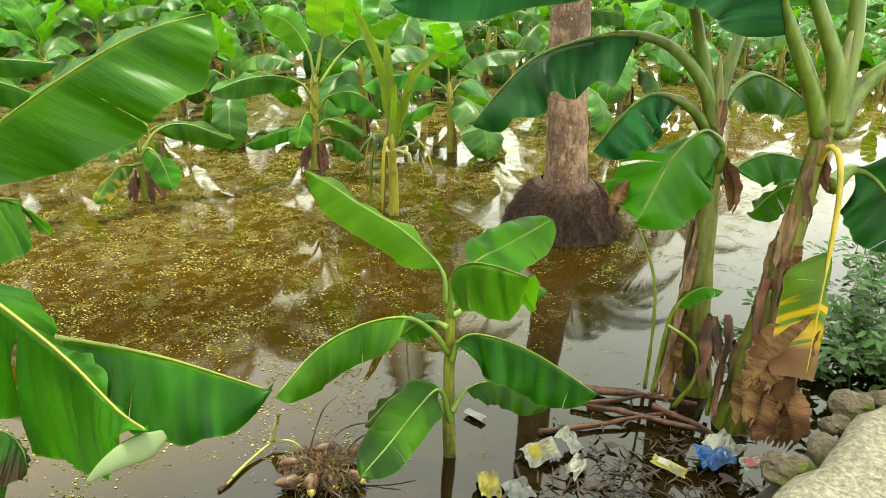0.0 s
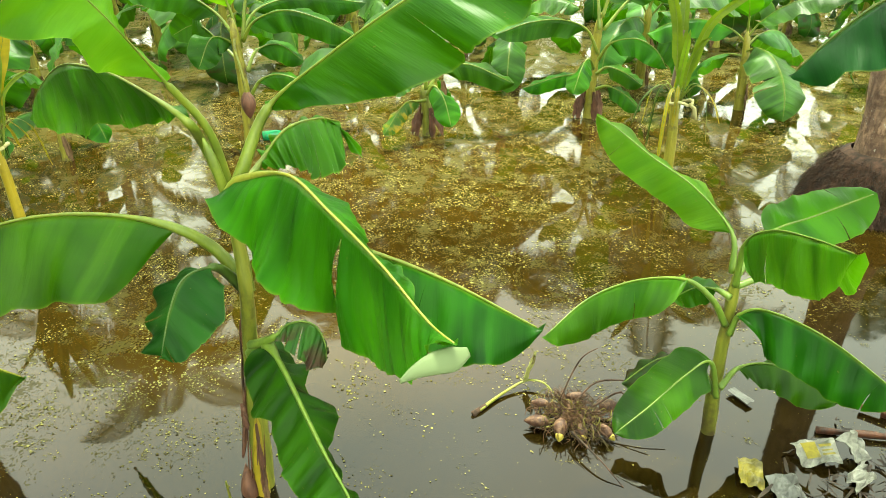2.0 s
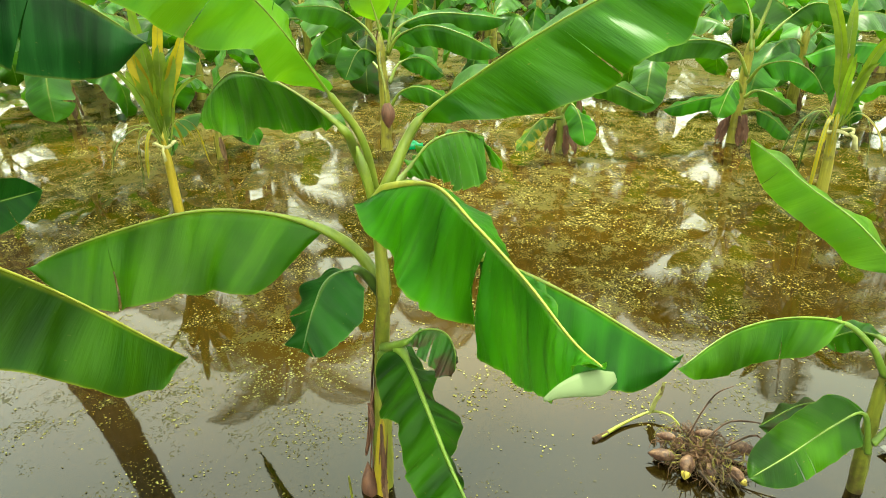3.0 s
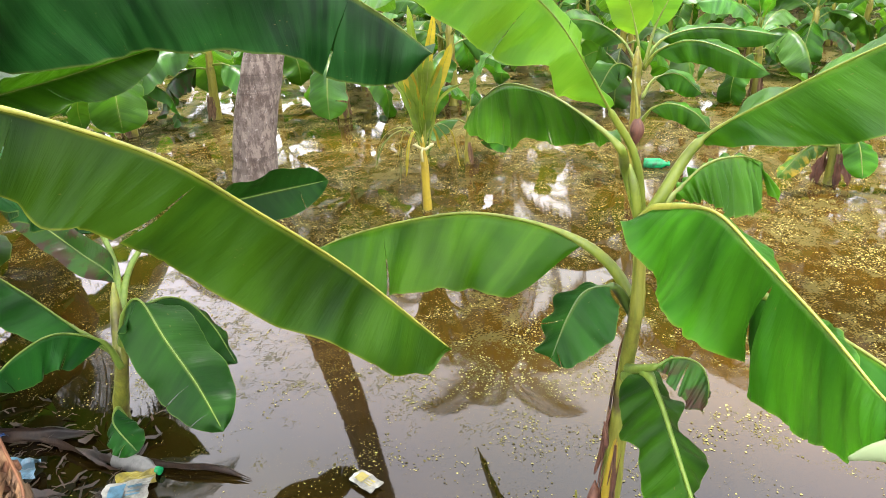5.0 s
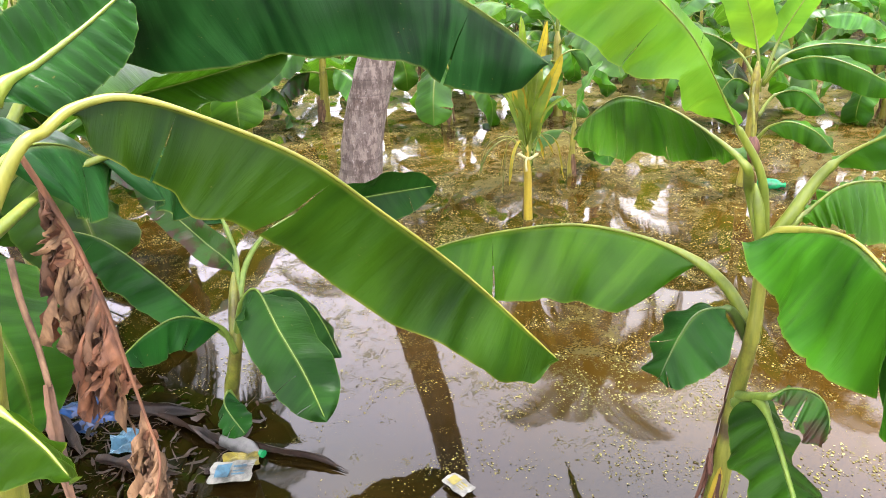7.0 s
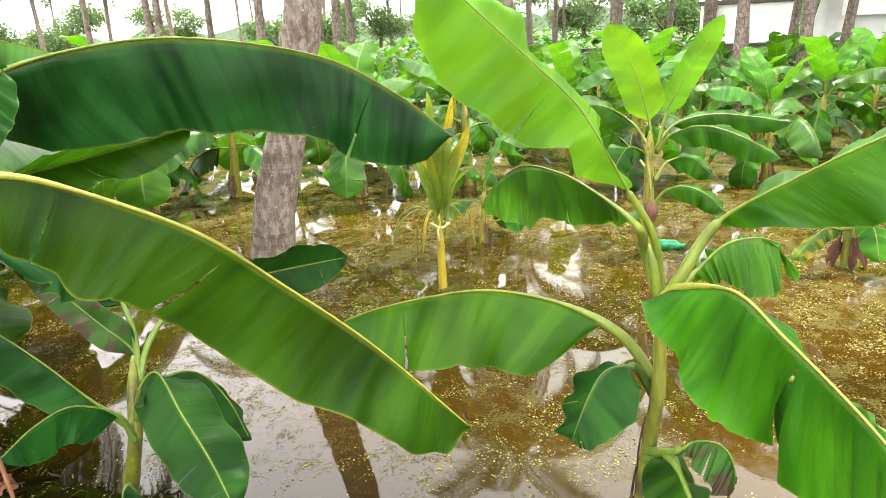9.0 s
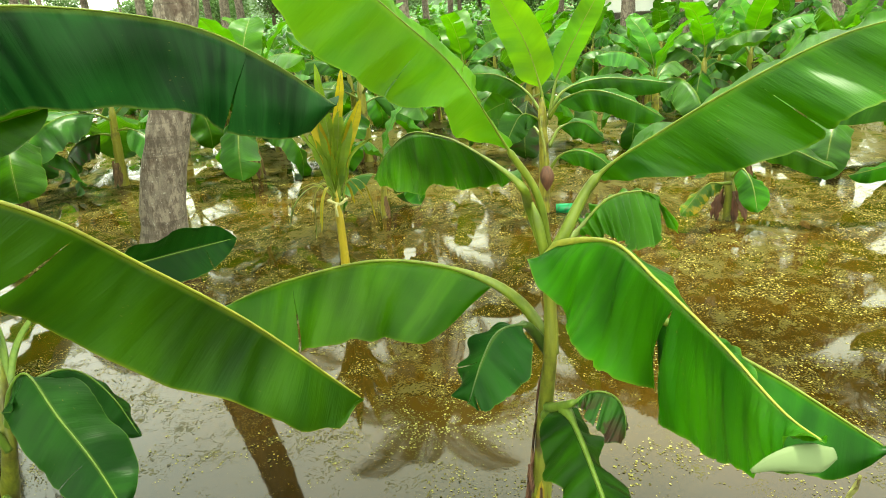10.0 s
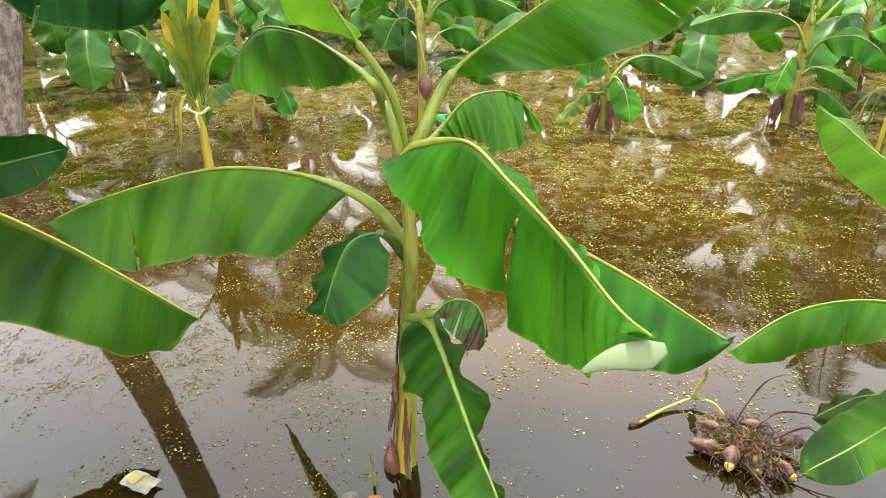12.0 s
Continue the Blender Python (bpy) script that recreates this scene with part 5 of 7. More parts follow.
for k in range(24):
    a, d = radians(-28 + k * 5.6 + rng2.uniform(-2, 2)), rng2.uniform(78, 112)
    far_rows.append((-math.sin(a) * d, math.cos(a) * d, rng2.randint(-5, 5)))
for x, y, tip in far_rows:
    h = rng.uniform(6.5, 9.5)
    palm = thing("coconut_palm", "slender grey coconut palm at the far edge of the field", "palm tree", "coconut palms", (x, y, 0))
    lean = tip * 0.1
    palm_trunk(palm, [(0, 0, -0.2), (lean * 0.3, lean * 0.1, h * 0.35), (lean * 0.8, lean * 0.2, h * 0.7), (lean * 1.2, 0, h)], 0.17, 0.12, 0.3, 10, 16)
    pick, size = rng.randint(0, 999), rng.uniform(0.8, 1.0)
    if math.hypot(x, y) < 24:
        crown(palm, (lean * 1.2, 0, h), pick, 20 if math.hypot(x, y) < 18 else 12, size)
    else:
        top = new("crown", CROWNS[pick % 4])
        top.parent = palm
        top.matrix_basis = pose(lean * 1.2, 0, h, 0, 0, pick) @ Matrix.Diagonal((size, size, size, 1))

# palms mostly out of view, added so that their crowns darken the reflected sky
for x, y, h, tip in ((-10.5, -1.7, 6.4, 0.2), (-13.0, -0.6, 7.6, -0.3), (-9.0, -3.2, 7.0, 0.2)):
    palm = thing("coconut_palm", "coconut palm added along the bank to darken the reflections", "palm tree", "coconut palms", (x, y, 0))
    palm_trunk(palm, [(0, 0, -0.2), (tip * 0.3, 0, h * 0.35), (tip * 0.8, 0.1, h * 0.7), (tip, 0, h)], 0.17, 0.12, 0.3, 10, 16)
    crown(palm, (tip, 0, h), int(h * 10), 16, 0.95)

# ---- hero plants of the middle distance ----
banana_clump = thing("banana_plant", "young banana plant with long drooping leaves in duckweed water", "banana plant", "bananas of the field")
pseudostem(banana_clump, [(-1.46, 6.04, -0.1), (-1.45, 6.05, 0.4), (-1.43, 6.06, 0.9)], 0.055, 0.03, stem_yellow, 5, 31)
leaf(banana_clump, [(-1.396, 5.938, 0.583), (-1.484, 5.849, 0.790), (-1.653, 5.707, 0.877), (-1.875, 5.522, 0.869), (-2.091, 5.366, 0.787)], 0.14, (-0.45, -0.34, -0.83), (-0.91, 0.41, 0.10), leaf_green, 1, n=18, nq=4, stalk=0.016)
leaf(banana_clump, [(-1.382, 5.931, 0.536), (-1.279, 5.883, 0.686), (-1.072, 5.838, 0.744), (-0.899, 5.806, 0.675), (-0.799, 5.795, 0.538)], 0.14, (-0.47, -0.29, -0.83), (-0.59, 0.80, 0.12), leaf_green, 1, n=18, nq=4, stalk=0.016)
leaf(banana_clump, [(-1.415, 5.906, 0.466), (-1.509, 5.769, 0.445), (-1.659, 5.611, 0.428), (-1.862, 5.413, 0.365)], 0.1, (0.01, -0.27, -0.96), (-0.28, 0.95, 0.10), leaf_green, 1, n=18, nq=4, stalk=0.016)
leaf(banana_clump, [(-1.415, 5.906, 0.466), (-1.414, 5.720, 0.580), (-1.405, 5.505, 0.556), (-1.420, 5.347, 0.376)], 0.12, (-0.58, -0.36, -0.73), (0.63, -0.03, -0.77), leaf_green, 1, n=18, nq=4, stalk=0.016)
leaf(banana_clump, [(-1.394, 5.951, 0.407), (-1.302, 5.938, 0.478), (-1.148, 5.915, 0.449), (-0.984, 5.876, 0.365)], 0.1, (0.02, -0.25, -0.97), (-0.10, 0.98, 0.18), leaf_green, 1, n=18, nq=4, stalk=0.016)
leaf(banana_clump, [(-1.384, 5.923, 0.287), (-1.277, 5.907, 0.326), (-1.121, 5.878, 0.279), (-0.964, 5.826, 0.167)], 0.1, (-0.41, -0.34, -0.85), (-0.05, 1.00, 0.05), leaf_green, 1, n=18, nq=4, stalk=0.016)
leaf(banana_clump, [(-1.395, 5.991, 0.864), (-1.334, 6.050, 1.187), (-1.301, 6.030, 1.460), (-1.345, 5.978, 1.720)], 0.16, (-0.94, -0.25, 0.24), (0.83, 0.21, 0.51), leaf_young, 1, n=18, nq=4, stalk=0.016)
leaf(banana_clump, [(-1.405, 5.972, 0.771), (-1.473, 6.049, 1.043), (-1.653, 6.127, 1.263), (-1.888, 6.113, 1.350)], 0.15, (-0.68, -0.30, -0.67), (-0.44, 0.54, 0.72), leaf_young, 1, n=18, nq=4, stalk=0.016)
leaf(banana_clump, [(-1.372, 5.981, 0.771), (-1.229, 6.154, 0.989), (-1.055, 6.310, 1.120), (-0.759, 6.349, 1.027)], 0.14, (0.36, -0.07, -0.93), (0.19, 0.95, 0.25), leaf_green, 1, n=18, nq=4, stalk=0.016)
banana_flowering = thing("banana_plant", "tall young banana plant with yellow-green leaf stalks", "banana plant", "bananas of the field")
pseudostem(banana_flowering, [(-3.84, 4.3, -0.1), (-3.83, 4.3, 0.4), (-3.83, 4.28, 0.98)], 0.055, 0.03, stem_yellow, 5, 33)
leaf(banana_flowering, [(-3.826, 4.332, 0.748), (-3.862, 4.300, 1.066), (-3.945, 4.209, 1.440), (-4.076, 4.034, 1.816)], 0.16, (-0.68, -0.64, 0.35), (0.74, 0.65, 0.19), leaf_young, 1, n=18, nq=4, stalk=0.016)
leaf(banana_flowering, [(-3.815, 4.352, 0.794), (-3.792, 4.437, 1.134), (-3.675, 4.570, 1.486), (-3.522, 4.696, 1.842)], 0.1, (-0.66, -0.50, 0.56), (0.79, 0.57, -0.25), leaf_young, 1, n=18, nq=4, stalk=0.016)
leaf(banana_flowering, [(-3.815, 4.352, 0.794), (-3.684, 4.363, 0.954), (-3.444, 4.438, 1.036), (-3.140, 4.517, 0.966), (-2.912, 4.634, 0.824)], 0.16, (0.11, -0.14, -0.98), (-0.40, 0.91, 0.08), leaf_green, 1, n=18, nq=4, stalk=0.016)
leaf(banana_flowering, [(-3.853, 4.395, 0.831), (-3.801, 4.539, 1.006), (-3.626, 4.750, 1.079), (-3.400, 4.966, 1.057), (-3.142, 5.121, 1.013)], 0.13, (0.07, -0.13, -0.99), (-0.63, 0.74, 0.23), leaf_green, 1, n=18, nq=4, stalk=0.016)
leaf(banana_flowering, [(-3.821, 4.359, 0.358), (-3.739, 4.400, 0.486), (-3.602, 4.459, 0.535), (-3.420, 4.516, 0.482), (-3.291, 4.570, 0.353)], 0.13, (0.21, -0.16, -0.97), (-0.25, 0.97, 0.04), leaf_green, 1, n=18, nq=4, stalk=0.016)
leaf(banana_flowering, [(-3.852, 4.390, 0.544), (-3.830, 4.515, 0.697), (-3.720, 4.673, 0.721), (-3.552, 4.762, 0.574)], 0.13, (0.16, -0.14, -0.98), (-0.29, 0.95, 0.06), leaf_green, 1, n=18, nq=4, stalk=0.016)
leaf(banana_flowering, [(-3.849, 4.354, 0.647), (-3.852, 4.255, 0.803), (-3.892, 4.096, 0.858), (-3.922, 3.945, 0.653)], 0.13, (0.43, 0.13, -0.89), (-0.66, -0.70, -0.29), leaf_green, 1, n=18, nq=4, stalk=0.016)
leaf(banana_flowering, [(-3.875, 4.366, 0.785), (-4.046, 4.330, 1.011), (-4.300, 4.252, 1.146), (-4.610, 4.078, 1.156)], 0.15, (-0.08, -0.27, -0.96), (-0.96, 0.05, 0.27), leaf_green, 1, n=18, nq=4, stalk=0.016)
leaf(banana_flowering, [(-3.849, 4.341, 0.600), (-4.043, 4.403, 0.712), (-4.310, 4.404, 0.883), (-4.567, 4.344, 0.790)], 0.13, (-0.05, -0.29, -0.96), (-0.94, -0.13, 0.32), leaf_green, 1, n=18, nq=4, stalk=0.016)
banana_stunted = thing("banana_plant", "stunted banana plant with a yellow-edged leaf and brown base", "banana plant", "bananas of the field")
pseudostem(banana_stunted, [(-2.55, 5.03, -0.08), (-2.55, 5.02, 0.2), (-2.58, 5.0, 0.42)], 0.06, 0.03, stem_green, 4, 35)
leaf(banana_stunted, [(-2.511, 4.931, 0.319), (-2.539, 4.858, 0.325), (-2.591, 4.712, 0.336), (-2.656, 4.482, 0.143)], 0.1, (-0.50, -0.55, -0.67), (0.31, -0.14, -0.94), leaf_mottled, 1, n=18, nq=4, stalk=0.016)
leaf(banana_stunted, [(-2.511, 4.944, 0.360), (-2.445, 4.945, 0.441), (-2.321, 4.871, 0.366), (-2.223, 4.797, 0.168)], 0.11, (-0.68, -0.53, -0.51), (0.75, 0.18, -0.64), leaf_green, 1, n=18, nq=4, stalk=0.016)
leaf(banana_stunted, [(-2.521, 4.951, 0.401), (-2.520, 4.931, 0.537), (-2.555, 4.810, 0.599), (-2.619, 4.644, 0.563)], 0.12, (-0.24, -0.40, -0.88), (-0.58, 0.80, 0.14), leaf_green, 1, n=18, nq=4, stalk=0.016)
leaf(banana_stunted, [(-2.510, 4.956, 0.400), (-2.402, 5.056, 0.555), (-2.218, 5.153, 0.583), (-1.861, 5.215, 0.448)], 0.13, (0.44, -0.05, -0.90), (0.11, 0.99, 0.05), leaf_green, 1, n=18, nq=4, stalk=0.016)
for k in range(4):
    a = k * 1.7 + 0.4
    for plant, x, y in ((banana_stunted, -2.55, 5.03), (banana_clump, -1.46, 6.04)):
        dry_strip(plant, [(x + 0.06 * math.cos(a), y + 0.06 * math.sin(a), 0.24), (x + 0.09 * math.cos(a), y + 0.09 * math.sin(a), 0.12), (x + 0.12 * math.cos(a), y + 0.12 * math.sin(a), -0.02)], 0.045, 40 + k, sheath_red)


def bulb(bm, at, way, size, long=1.6):
    """A pointed bulb shape."""
    pts = [Vector(at) + Vector(way).normalized() * (size * long * (i / 8 - 0.5) * 2) for i in range(9)]
    tube(bm, pts, lambda s: size * max(math.sin(math.pi * min(0.06 + s * 0.94, 1)) ** 0.7 * (1 - 0.35 * s), 0.05), 10, wobble=0.15)


bud = thing("banana_flower_bud", "purple-brown banana flower bud hanging beside the stem", "flower bud")
bm = bmesh.new()
bulb(bm, (-3.70, 4.18, 0.34), (0.05, -0.05, -1), 0.07, 1.5)
part("bud", bm, sheath_red, bud)
bm = bmesh.new()
tube(bm, curve([(-3.83, 4.28, 0.85), (-3.77, 4.2, 0.75), (-3.72, 4.18, 0.6), (-3.70, 4.18, 0.42)], 12)[0], 0.012, 7)
part("stalk", bm, stem_green, bud)


# ---- coconut seedlings tied to sticks ----
tie_mat = speckle_material("tie_cloth", [(0.3, (0.275, 0.25, 0.1)), (0.7, (0.375, 0.35, 0.175))], 30.0, 0.7, 0.2)
stick_mat = fibre_material("stick", (0.0715, 0.0495, 0.033), (0.121, 0.088, 0.0605), (0.044, 0.0275, 0.01925), 0.85)


def seedling(at, height, leaves, seed, yellow, face):
    rng = random.Random(seed)
    ob = thing("coconut_seedling", "yellowing coconut seedling tied to a stick in the water" if yellow else "green coconut seedling tied to a stick in the water", "palm seedling", "coconut seedlings", (*at, 0))
    bm = bmesh.new()
    tube(bm, curve([(0, 0, -0.1), (0.0, 0, 0.3), (-0.02, 0.0, height * 0.42)], 14)[0], lambda s: 0.042 - 0.012 * s, 10, 0.8, 0.1)
    part("stem", bm, rib_gold if yellow else stem_yellow, ob)
    for i, (out_x, out_y, top, w, bend) in enumerate(leaves):
        base = Vector((0.015 * math.cos(i * 2.2), 0.015 * math.sin(i * 2.2), height * 0.3))
        tip = Vector((out_x, out_y, top))
        mid = base.lerp(tip, 0.5) + Vector((-out_x * 0.2, -out_y * 0.2, bend))
        cross = Vector((*face, 0)).normalized()
        d = Vector((cross.y, -cross.x, 0))
        leaf(ob, [base, base.lerp(mid, 0.5), mid, mid.lerp(tip, 0.55) + Vector((0, 0, bend * 0.35)), tip], w, tuple(cross * 0.9 + d * 0.35), tuple(-cross * 0.9 + d * 0.35), palm_yellow if yellow and i % 3 == 1 else palm_lime, 1, stalk=0.007, n=18, nq=3)
    bm = bmesh.new()
    tube(bm, [Vector((-0.09, 0.02, -0.1)), Vector((-0.06, 0.03, 0.5)), Vector((-0.02, 0.04, height * 0.7))], 0.012, 6, wobble=0.2)
    part("stick", bm, stick_mat, ob)
    bm = bmesh.new()
    ring = [Vector((0.03 + 0.075 * math.cos(a), -0.02 + 0.065 * math.sin(a), height * 0.37 + 0.012 * math.sin(3 * a))) for a in [k * math.pi / 8 for k in range(17)]]
    tube(bm, ring, 0.011, 5)
    tube(bm, [Vector((0.09, -0.06, height * 0.37)), Vector((0.13, -0.1, height * 0.36)), Vector((0.14, -0.1, height * 0.31))], lambda s: 0.012 + 0.016 * s, 5, 0.4)
    part("tie", bm, tie_mat, ob, "knotted pale yellow cloth strip")
    for i in range(9):
        a = rng.uniform(0, 6.28)
        r, z = rng.uniform(0.18, 0.4), rng.uniform(0.05, 0.35)
        leaf(ob, [(0.02 * math.cos(a), 0.02 * math.sin(a), height * 0.38), (r * 0.4 * math.cos(a), r * 0.4 * math.sin(a), height * 0.46), (r * 0.8 * math.cos(a), r * 0.8 * math.sin(a), height * 0.4), (r * math.cos(a), r * math.sin(a), z + 0.1)], 0.012, (-math.sin(a), math.cos(a), 0.1), (math.sin(a), -math.cos(a), 0.1), palm_yellow if rng.random() < 0.7 else palm_green, 1, stalk=0.004, n=12, nq=2)
    return ob


seedling((-4.15, 2.45), 1.35, [(-0.07, -0.12, 0.98, 0.04, 0.0), (-0.05, -0.09, 1.12, 0.05, 0.0), (-0.01, -0.02, 1.2, 0.055, 0.0), (0.04, 0.07, 1.12, 0.05, 0.0), (0.12, 0.20, 1.18, 0.045, 0.0), (0.08, 0.13, 1.06, 0.045, 0.0), (-0.02, -0.04, 1.44, 0.034, 0.02), (0.07, 0.11, 1.40, 0.034, 0.02), (-0.15, -0.25, 1.1, 0.014, 0.06), (0.2, 0.32, 0.9, 0.014, 0.14)], 3, True, (0.5, 0.86))
seedling((-0.576, 4.93), 1.4, [(-0.26, -0.05, 1.5, 0.036, 0.1), (0.44, 0.05, 1.2, 0.032, 0.2), (-0.06, 0.1, 1.3, 0.032, 0.04), (0.16, 0.0, 0.95, 0.026, 0.1), (0.03, -0.06, 1.0, 0.026, 0.02)], 5, False, (1.0, 0.1))


# ---- corm pulled out of the mud, beside the small plant ----
corm_mat = speckle_material("corm", [(0.36, (0.016, 0.007, 0.005)), (0.48, (0.058, 0.022, 0.013)), (0.64, (0.15, 0.085, 0.045))], 46.0, 0.6, 0.4)
corm_yellow = speckle_material("corm_tip", [(0.3, (0.2475, 0.1815, 0.022)), (0.7, (0.341, 0.275, 0.0495))], 30.0, 0.5, 0.2)
moss_root = fibre_material("moss_root", (0.07, 0.062, 0.008), (0.19, 0.165, 0.022), (0.04, 0.026, 0.008), 0.8)
straw = fibre_material("straw_root", (0.035, 0.014, 0.007), (0.10, 0.045, 0.018), (0.016, 0.009, 0.005), 0.8)
corm = thing("banana_corm", "uprooted banana corm with brown bulbs and tangled roots in water", "plant root", at=(-0.45, 2.07, 0))
corm.scale = (0.84, 0.84, 0.84)
for x, y, z, wx, wy, wz, size, long in ((-0.129, -0.004, 0.085, -1, -0.1, -0.2, 0.022, 1.9), (-0.113, -0.087, 0.05, -1, -0.25, -0.15, 0.032, 1.75), (0.001, -0.095, 0.052, 0.2, -1, -0.6, 0.036, 1.3), (0.089, -0.063, 0.045, 0.6, -0.8, -0.5, 0.027, 1.3), (0.187, -0.021, 0.045, 1, -0.3, -0.5, 0.03, 1.35), (0.162, 0.137, 0.06, 1, 0.3, 0.15, 0.036, 1.4), (0.013, 0.105, 0.09, 0.8, 0.3, 0.1, 0.024, 2.0)):
    bm = bmesh.new()
    bulb(bm, (x, y, z), (wx, wy, wz), size, long)
    part("bulb", bm, corm_mat, corm)
    if long < 1.38:
        bm = bmesh.new()
        bulb(bm, Vector((x, y, z)) + Vector((wx, wy, wz)).normalized() * size * long * 0.75, (wx, wy, wz), size * 0.62, 1.0)
        part("bulb_tip", bm, corm_yellow, corm, "yellow bulb tip")
rng = random.Random(19)
bm = bmesh.new()
for i in range(700):
    a, r = rng.uniform(0, 6.283), rng.uniform(0.0, 0.18)
    p = Vector((0.03 + r * math.cos(a), 0.02 + r * 0.8 * math.sin(a), rng.uniform(0.0, 0.115) * (1 - 2.2 * r)))
    o = Vector((math.cos(a + rng.uniform(-1, 1)), math.sin(a + rng.uniform(-1, 1)), rng.uniform(-0.6, 0.15)))
    l = rng.uniform(0.02, 0.06)
    q = p + o * l
    q.z = max(q.z, 0.004)
    m = p.lerp(q, 0.5) + Vector((rng.uniform(-0.03, 0.03), rng.uniform(-0.03, 0.03), rng.uniform(0, 0.04)))
    tube(bm, curve([p, m, q], 5)[0], lambda s: 0.0026 * (1 - 0.6 * s), 4)
    if i == 560:
        tagged(part("root_tangle", bm, straw, corm), kind="stuff")
        bm = bmesh.new()
tagged(part("root_tangle", bm, moss_root, corm, "yellow-green mossy rootlets"), kind="stuff")
bm = bmesh.new()
for pts in ([(0.02, 0.05, 0.1), (0.1, 0.15, 0.17), (0.3, 0.2, 0.19), (0.42, 0.22, 0.17)], [(-0.05, 0.05, 0.08), (-0.02, 0.1, 0.2), (0.02, 0.12, 0.3), (0.08, 0.13, 0.36)], [(0.1, 0.05, 0.1), (0.2, 0.14, 0.15), (0.28, 0.1, 0.12), (0.36, 0.14, 0.16)], [(0.05, -0.1, 0.06), (0.2, -0.2, 0.05), (0.32, -0.26, 0.0)]):
    tube(bm, curve(pts, 14)[0], lambda s: 0.0055 * (1 - 0.6 * s), 5, wobble=0.4)
part("long_root", bm, root_mat, corm)

pale_leaf = leaf_material("leaf_pale", (0.14, 0.144, 0.04), (0.2, 0.192, 0.072), (0.22, 0.2, 0.08), (0.275, 0.275, 0.0825), share=0.2, rough=0.6, blotch=(0.08, 0.052, 0.02))
fallen = thing("fallen_leaf", "pale yellow withered leaf stalk lying in the water", "leaf", at=(0, 0, 0))
dry_strip(fallen, [(-0.668, 2.212, 0.03), (-0.658, 2.228, 0.08), (-0.650, 2.245, 0.12), (-0.645, 2.262, 0.165)], 0.026, 61, pale_leaf, "blade")
bm = bmesh.new()
tube(bm, curve([(-0.775, 1.996, 0.010), (-0.729, 2.123, 0.015), (-0.671, 2.215, 0.030), (-0.600, 2.234, 0.034), (-0.541, 2.216, 0.008)], 20)[0], lambda s: 0.010 * (1 - 0.55 * s), 7, 0.7, 0.3)
part("stalk", bm, rib_yellow, fallen)
bm = bmesh.new()
tube(bm, curve([(-0.790, 1.966, 0.006), (-0.778, 1.99, 0.011), (-0.762, 2.03, 0.012)], 8)[0], lambda s: 0.0118 - 0.001 * s, 7, 0.7, 0.5)
part("stalk_end", bm, root_mat, fallen, "rotten dark stalk end")


# ---- litter at the water's edge ----
def plain(name, color, rough=0.5, spec=0.5):
    n = Nodes(name)
    grime = n.noise(n.coords(), 18.0, 5.0, 0.65)
    dirty = tuple(c * 0.3 + 0.012 for c in color)
    return n.done(n.surface(n.mix(n.ramp(grime, [(0.42, 0.0), (0.62, 0.9)]), color, dirty), rough, n.bump(grime, 0.2, 0.004), spec=spec))


white_film = plain("white_film", (0.24, 0.235, 0.2), 0.35)
yellow_film = plain("yellow_film", (0.22, 0.18, 0.02), 0.35)
blue_film = plain("blue_film", (0.012, 0.06, 0.2), 0.3)
sky_film = plain("light_blue_film", (0.07, 0.16, 0.22), 0.3)
red_film = plain("red_film", (0.225, 0.025, 0.025), 0.4)
green_plastic = plain("green_plastic", (0.004, 0.24, 0.075), 0.2, 0.6)
grey_film = plain("grey_film", (0.12, 0.12, 0.11), 0.4)


def crumpled(bm, size, m, seed, amp=0.25, n=9):
    rows = []
    for i in range(n + 1):
        rows.append([])
        for j in range(n + 1):
            u, v = i / n - 0.5, j / n - 0.5
            z = amp * size[1] * (noise.noise(Vector((u * 3.2 + seed, v * 3.2, seed))) + 0.4 * abs(noise.noise(Vector((u * 8, v * 8 + seed, 2)))))
            k = 1 + 0.12 * noise.noise(Vector((u * 5, v * 5, seed + 4)))
            rows[-1].append(bm.verts.new(m @ Vector((u * size[0] * k, v * size[1] * k, z))))
    for a, b in zip(rows, rows[1:]):
        for j in range(n):
            bm.faces.new((a[j], a[j + 1], b[j + 1], b[j]))


def wrapper(name, label, size, at, turn, mat, seed, tilt=(0, 0), amp=0.25, print_mat=None):
    ob = thing(name, label, "litter", "litter in the water", at)
    bm = bmesh.new()
    m = pose(0, 0, 0.012, tilt[0], tilt[1], turn)
    size = (size[0] * 0.82, size[1] * 0.82)
    crumpled(bm, size, m, seed, amp)
    p = part("film", bm, mat, ob, smooth=False)
    solid = p.modifiers.new("thickness", "SOLIDIFY")
    solid.thickness = 0.0015
    if print_mat:
        bm = bmesh.new()
        for k, (dx, dy, sx, sy) in enumerate(((-0.18, 0.0, 0.34, 0.62), (0.2, 0.15, 0.3, 0.1), (0.2, -0.05, 0.26, 0.06), (0.2, -0.2, 0.3, 0.07))):
            mm = m @ Matrix.Translation((dx * size[0], dy * size[1], 0.006 + amp * size[1] * 0.4))
            crumpled(bm, (sx * size[0], sy * size[1]), mm, seed, amp * 0.2, 3)
        part("print", bm, print_mat, ob)
    return ob


wrapper("plastic_wrapper", "crumpled white and yellow wrapper on wet debris", (0.17, 0.12), (0.40, 2.27, 0.02), 25, white_film, 3, (14, -8), 0.3, yellow_film)
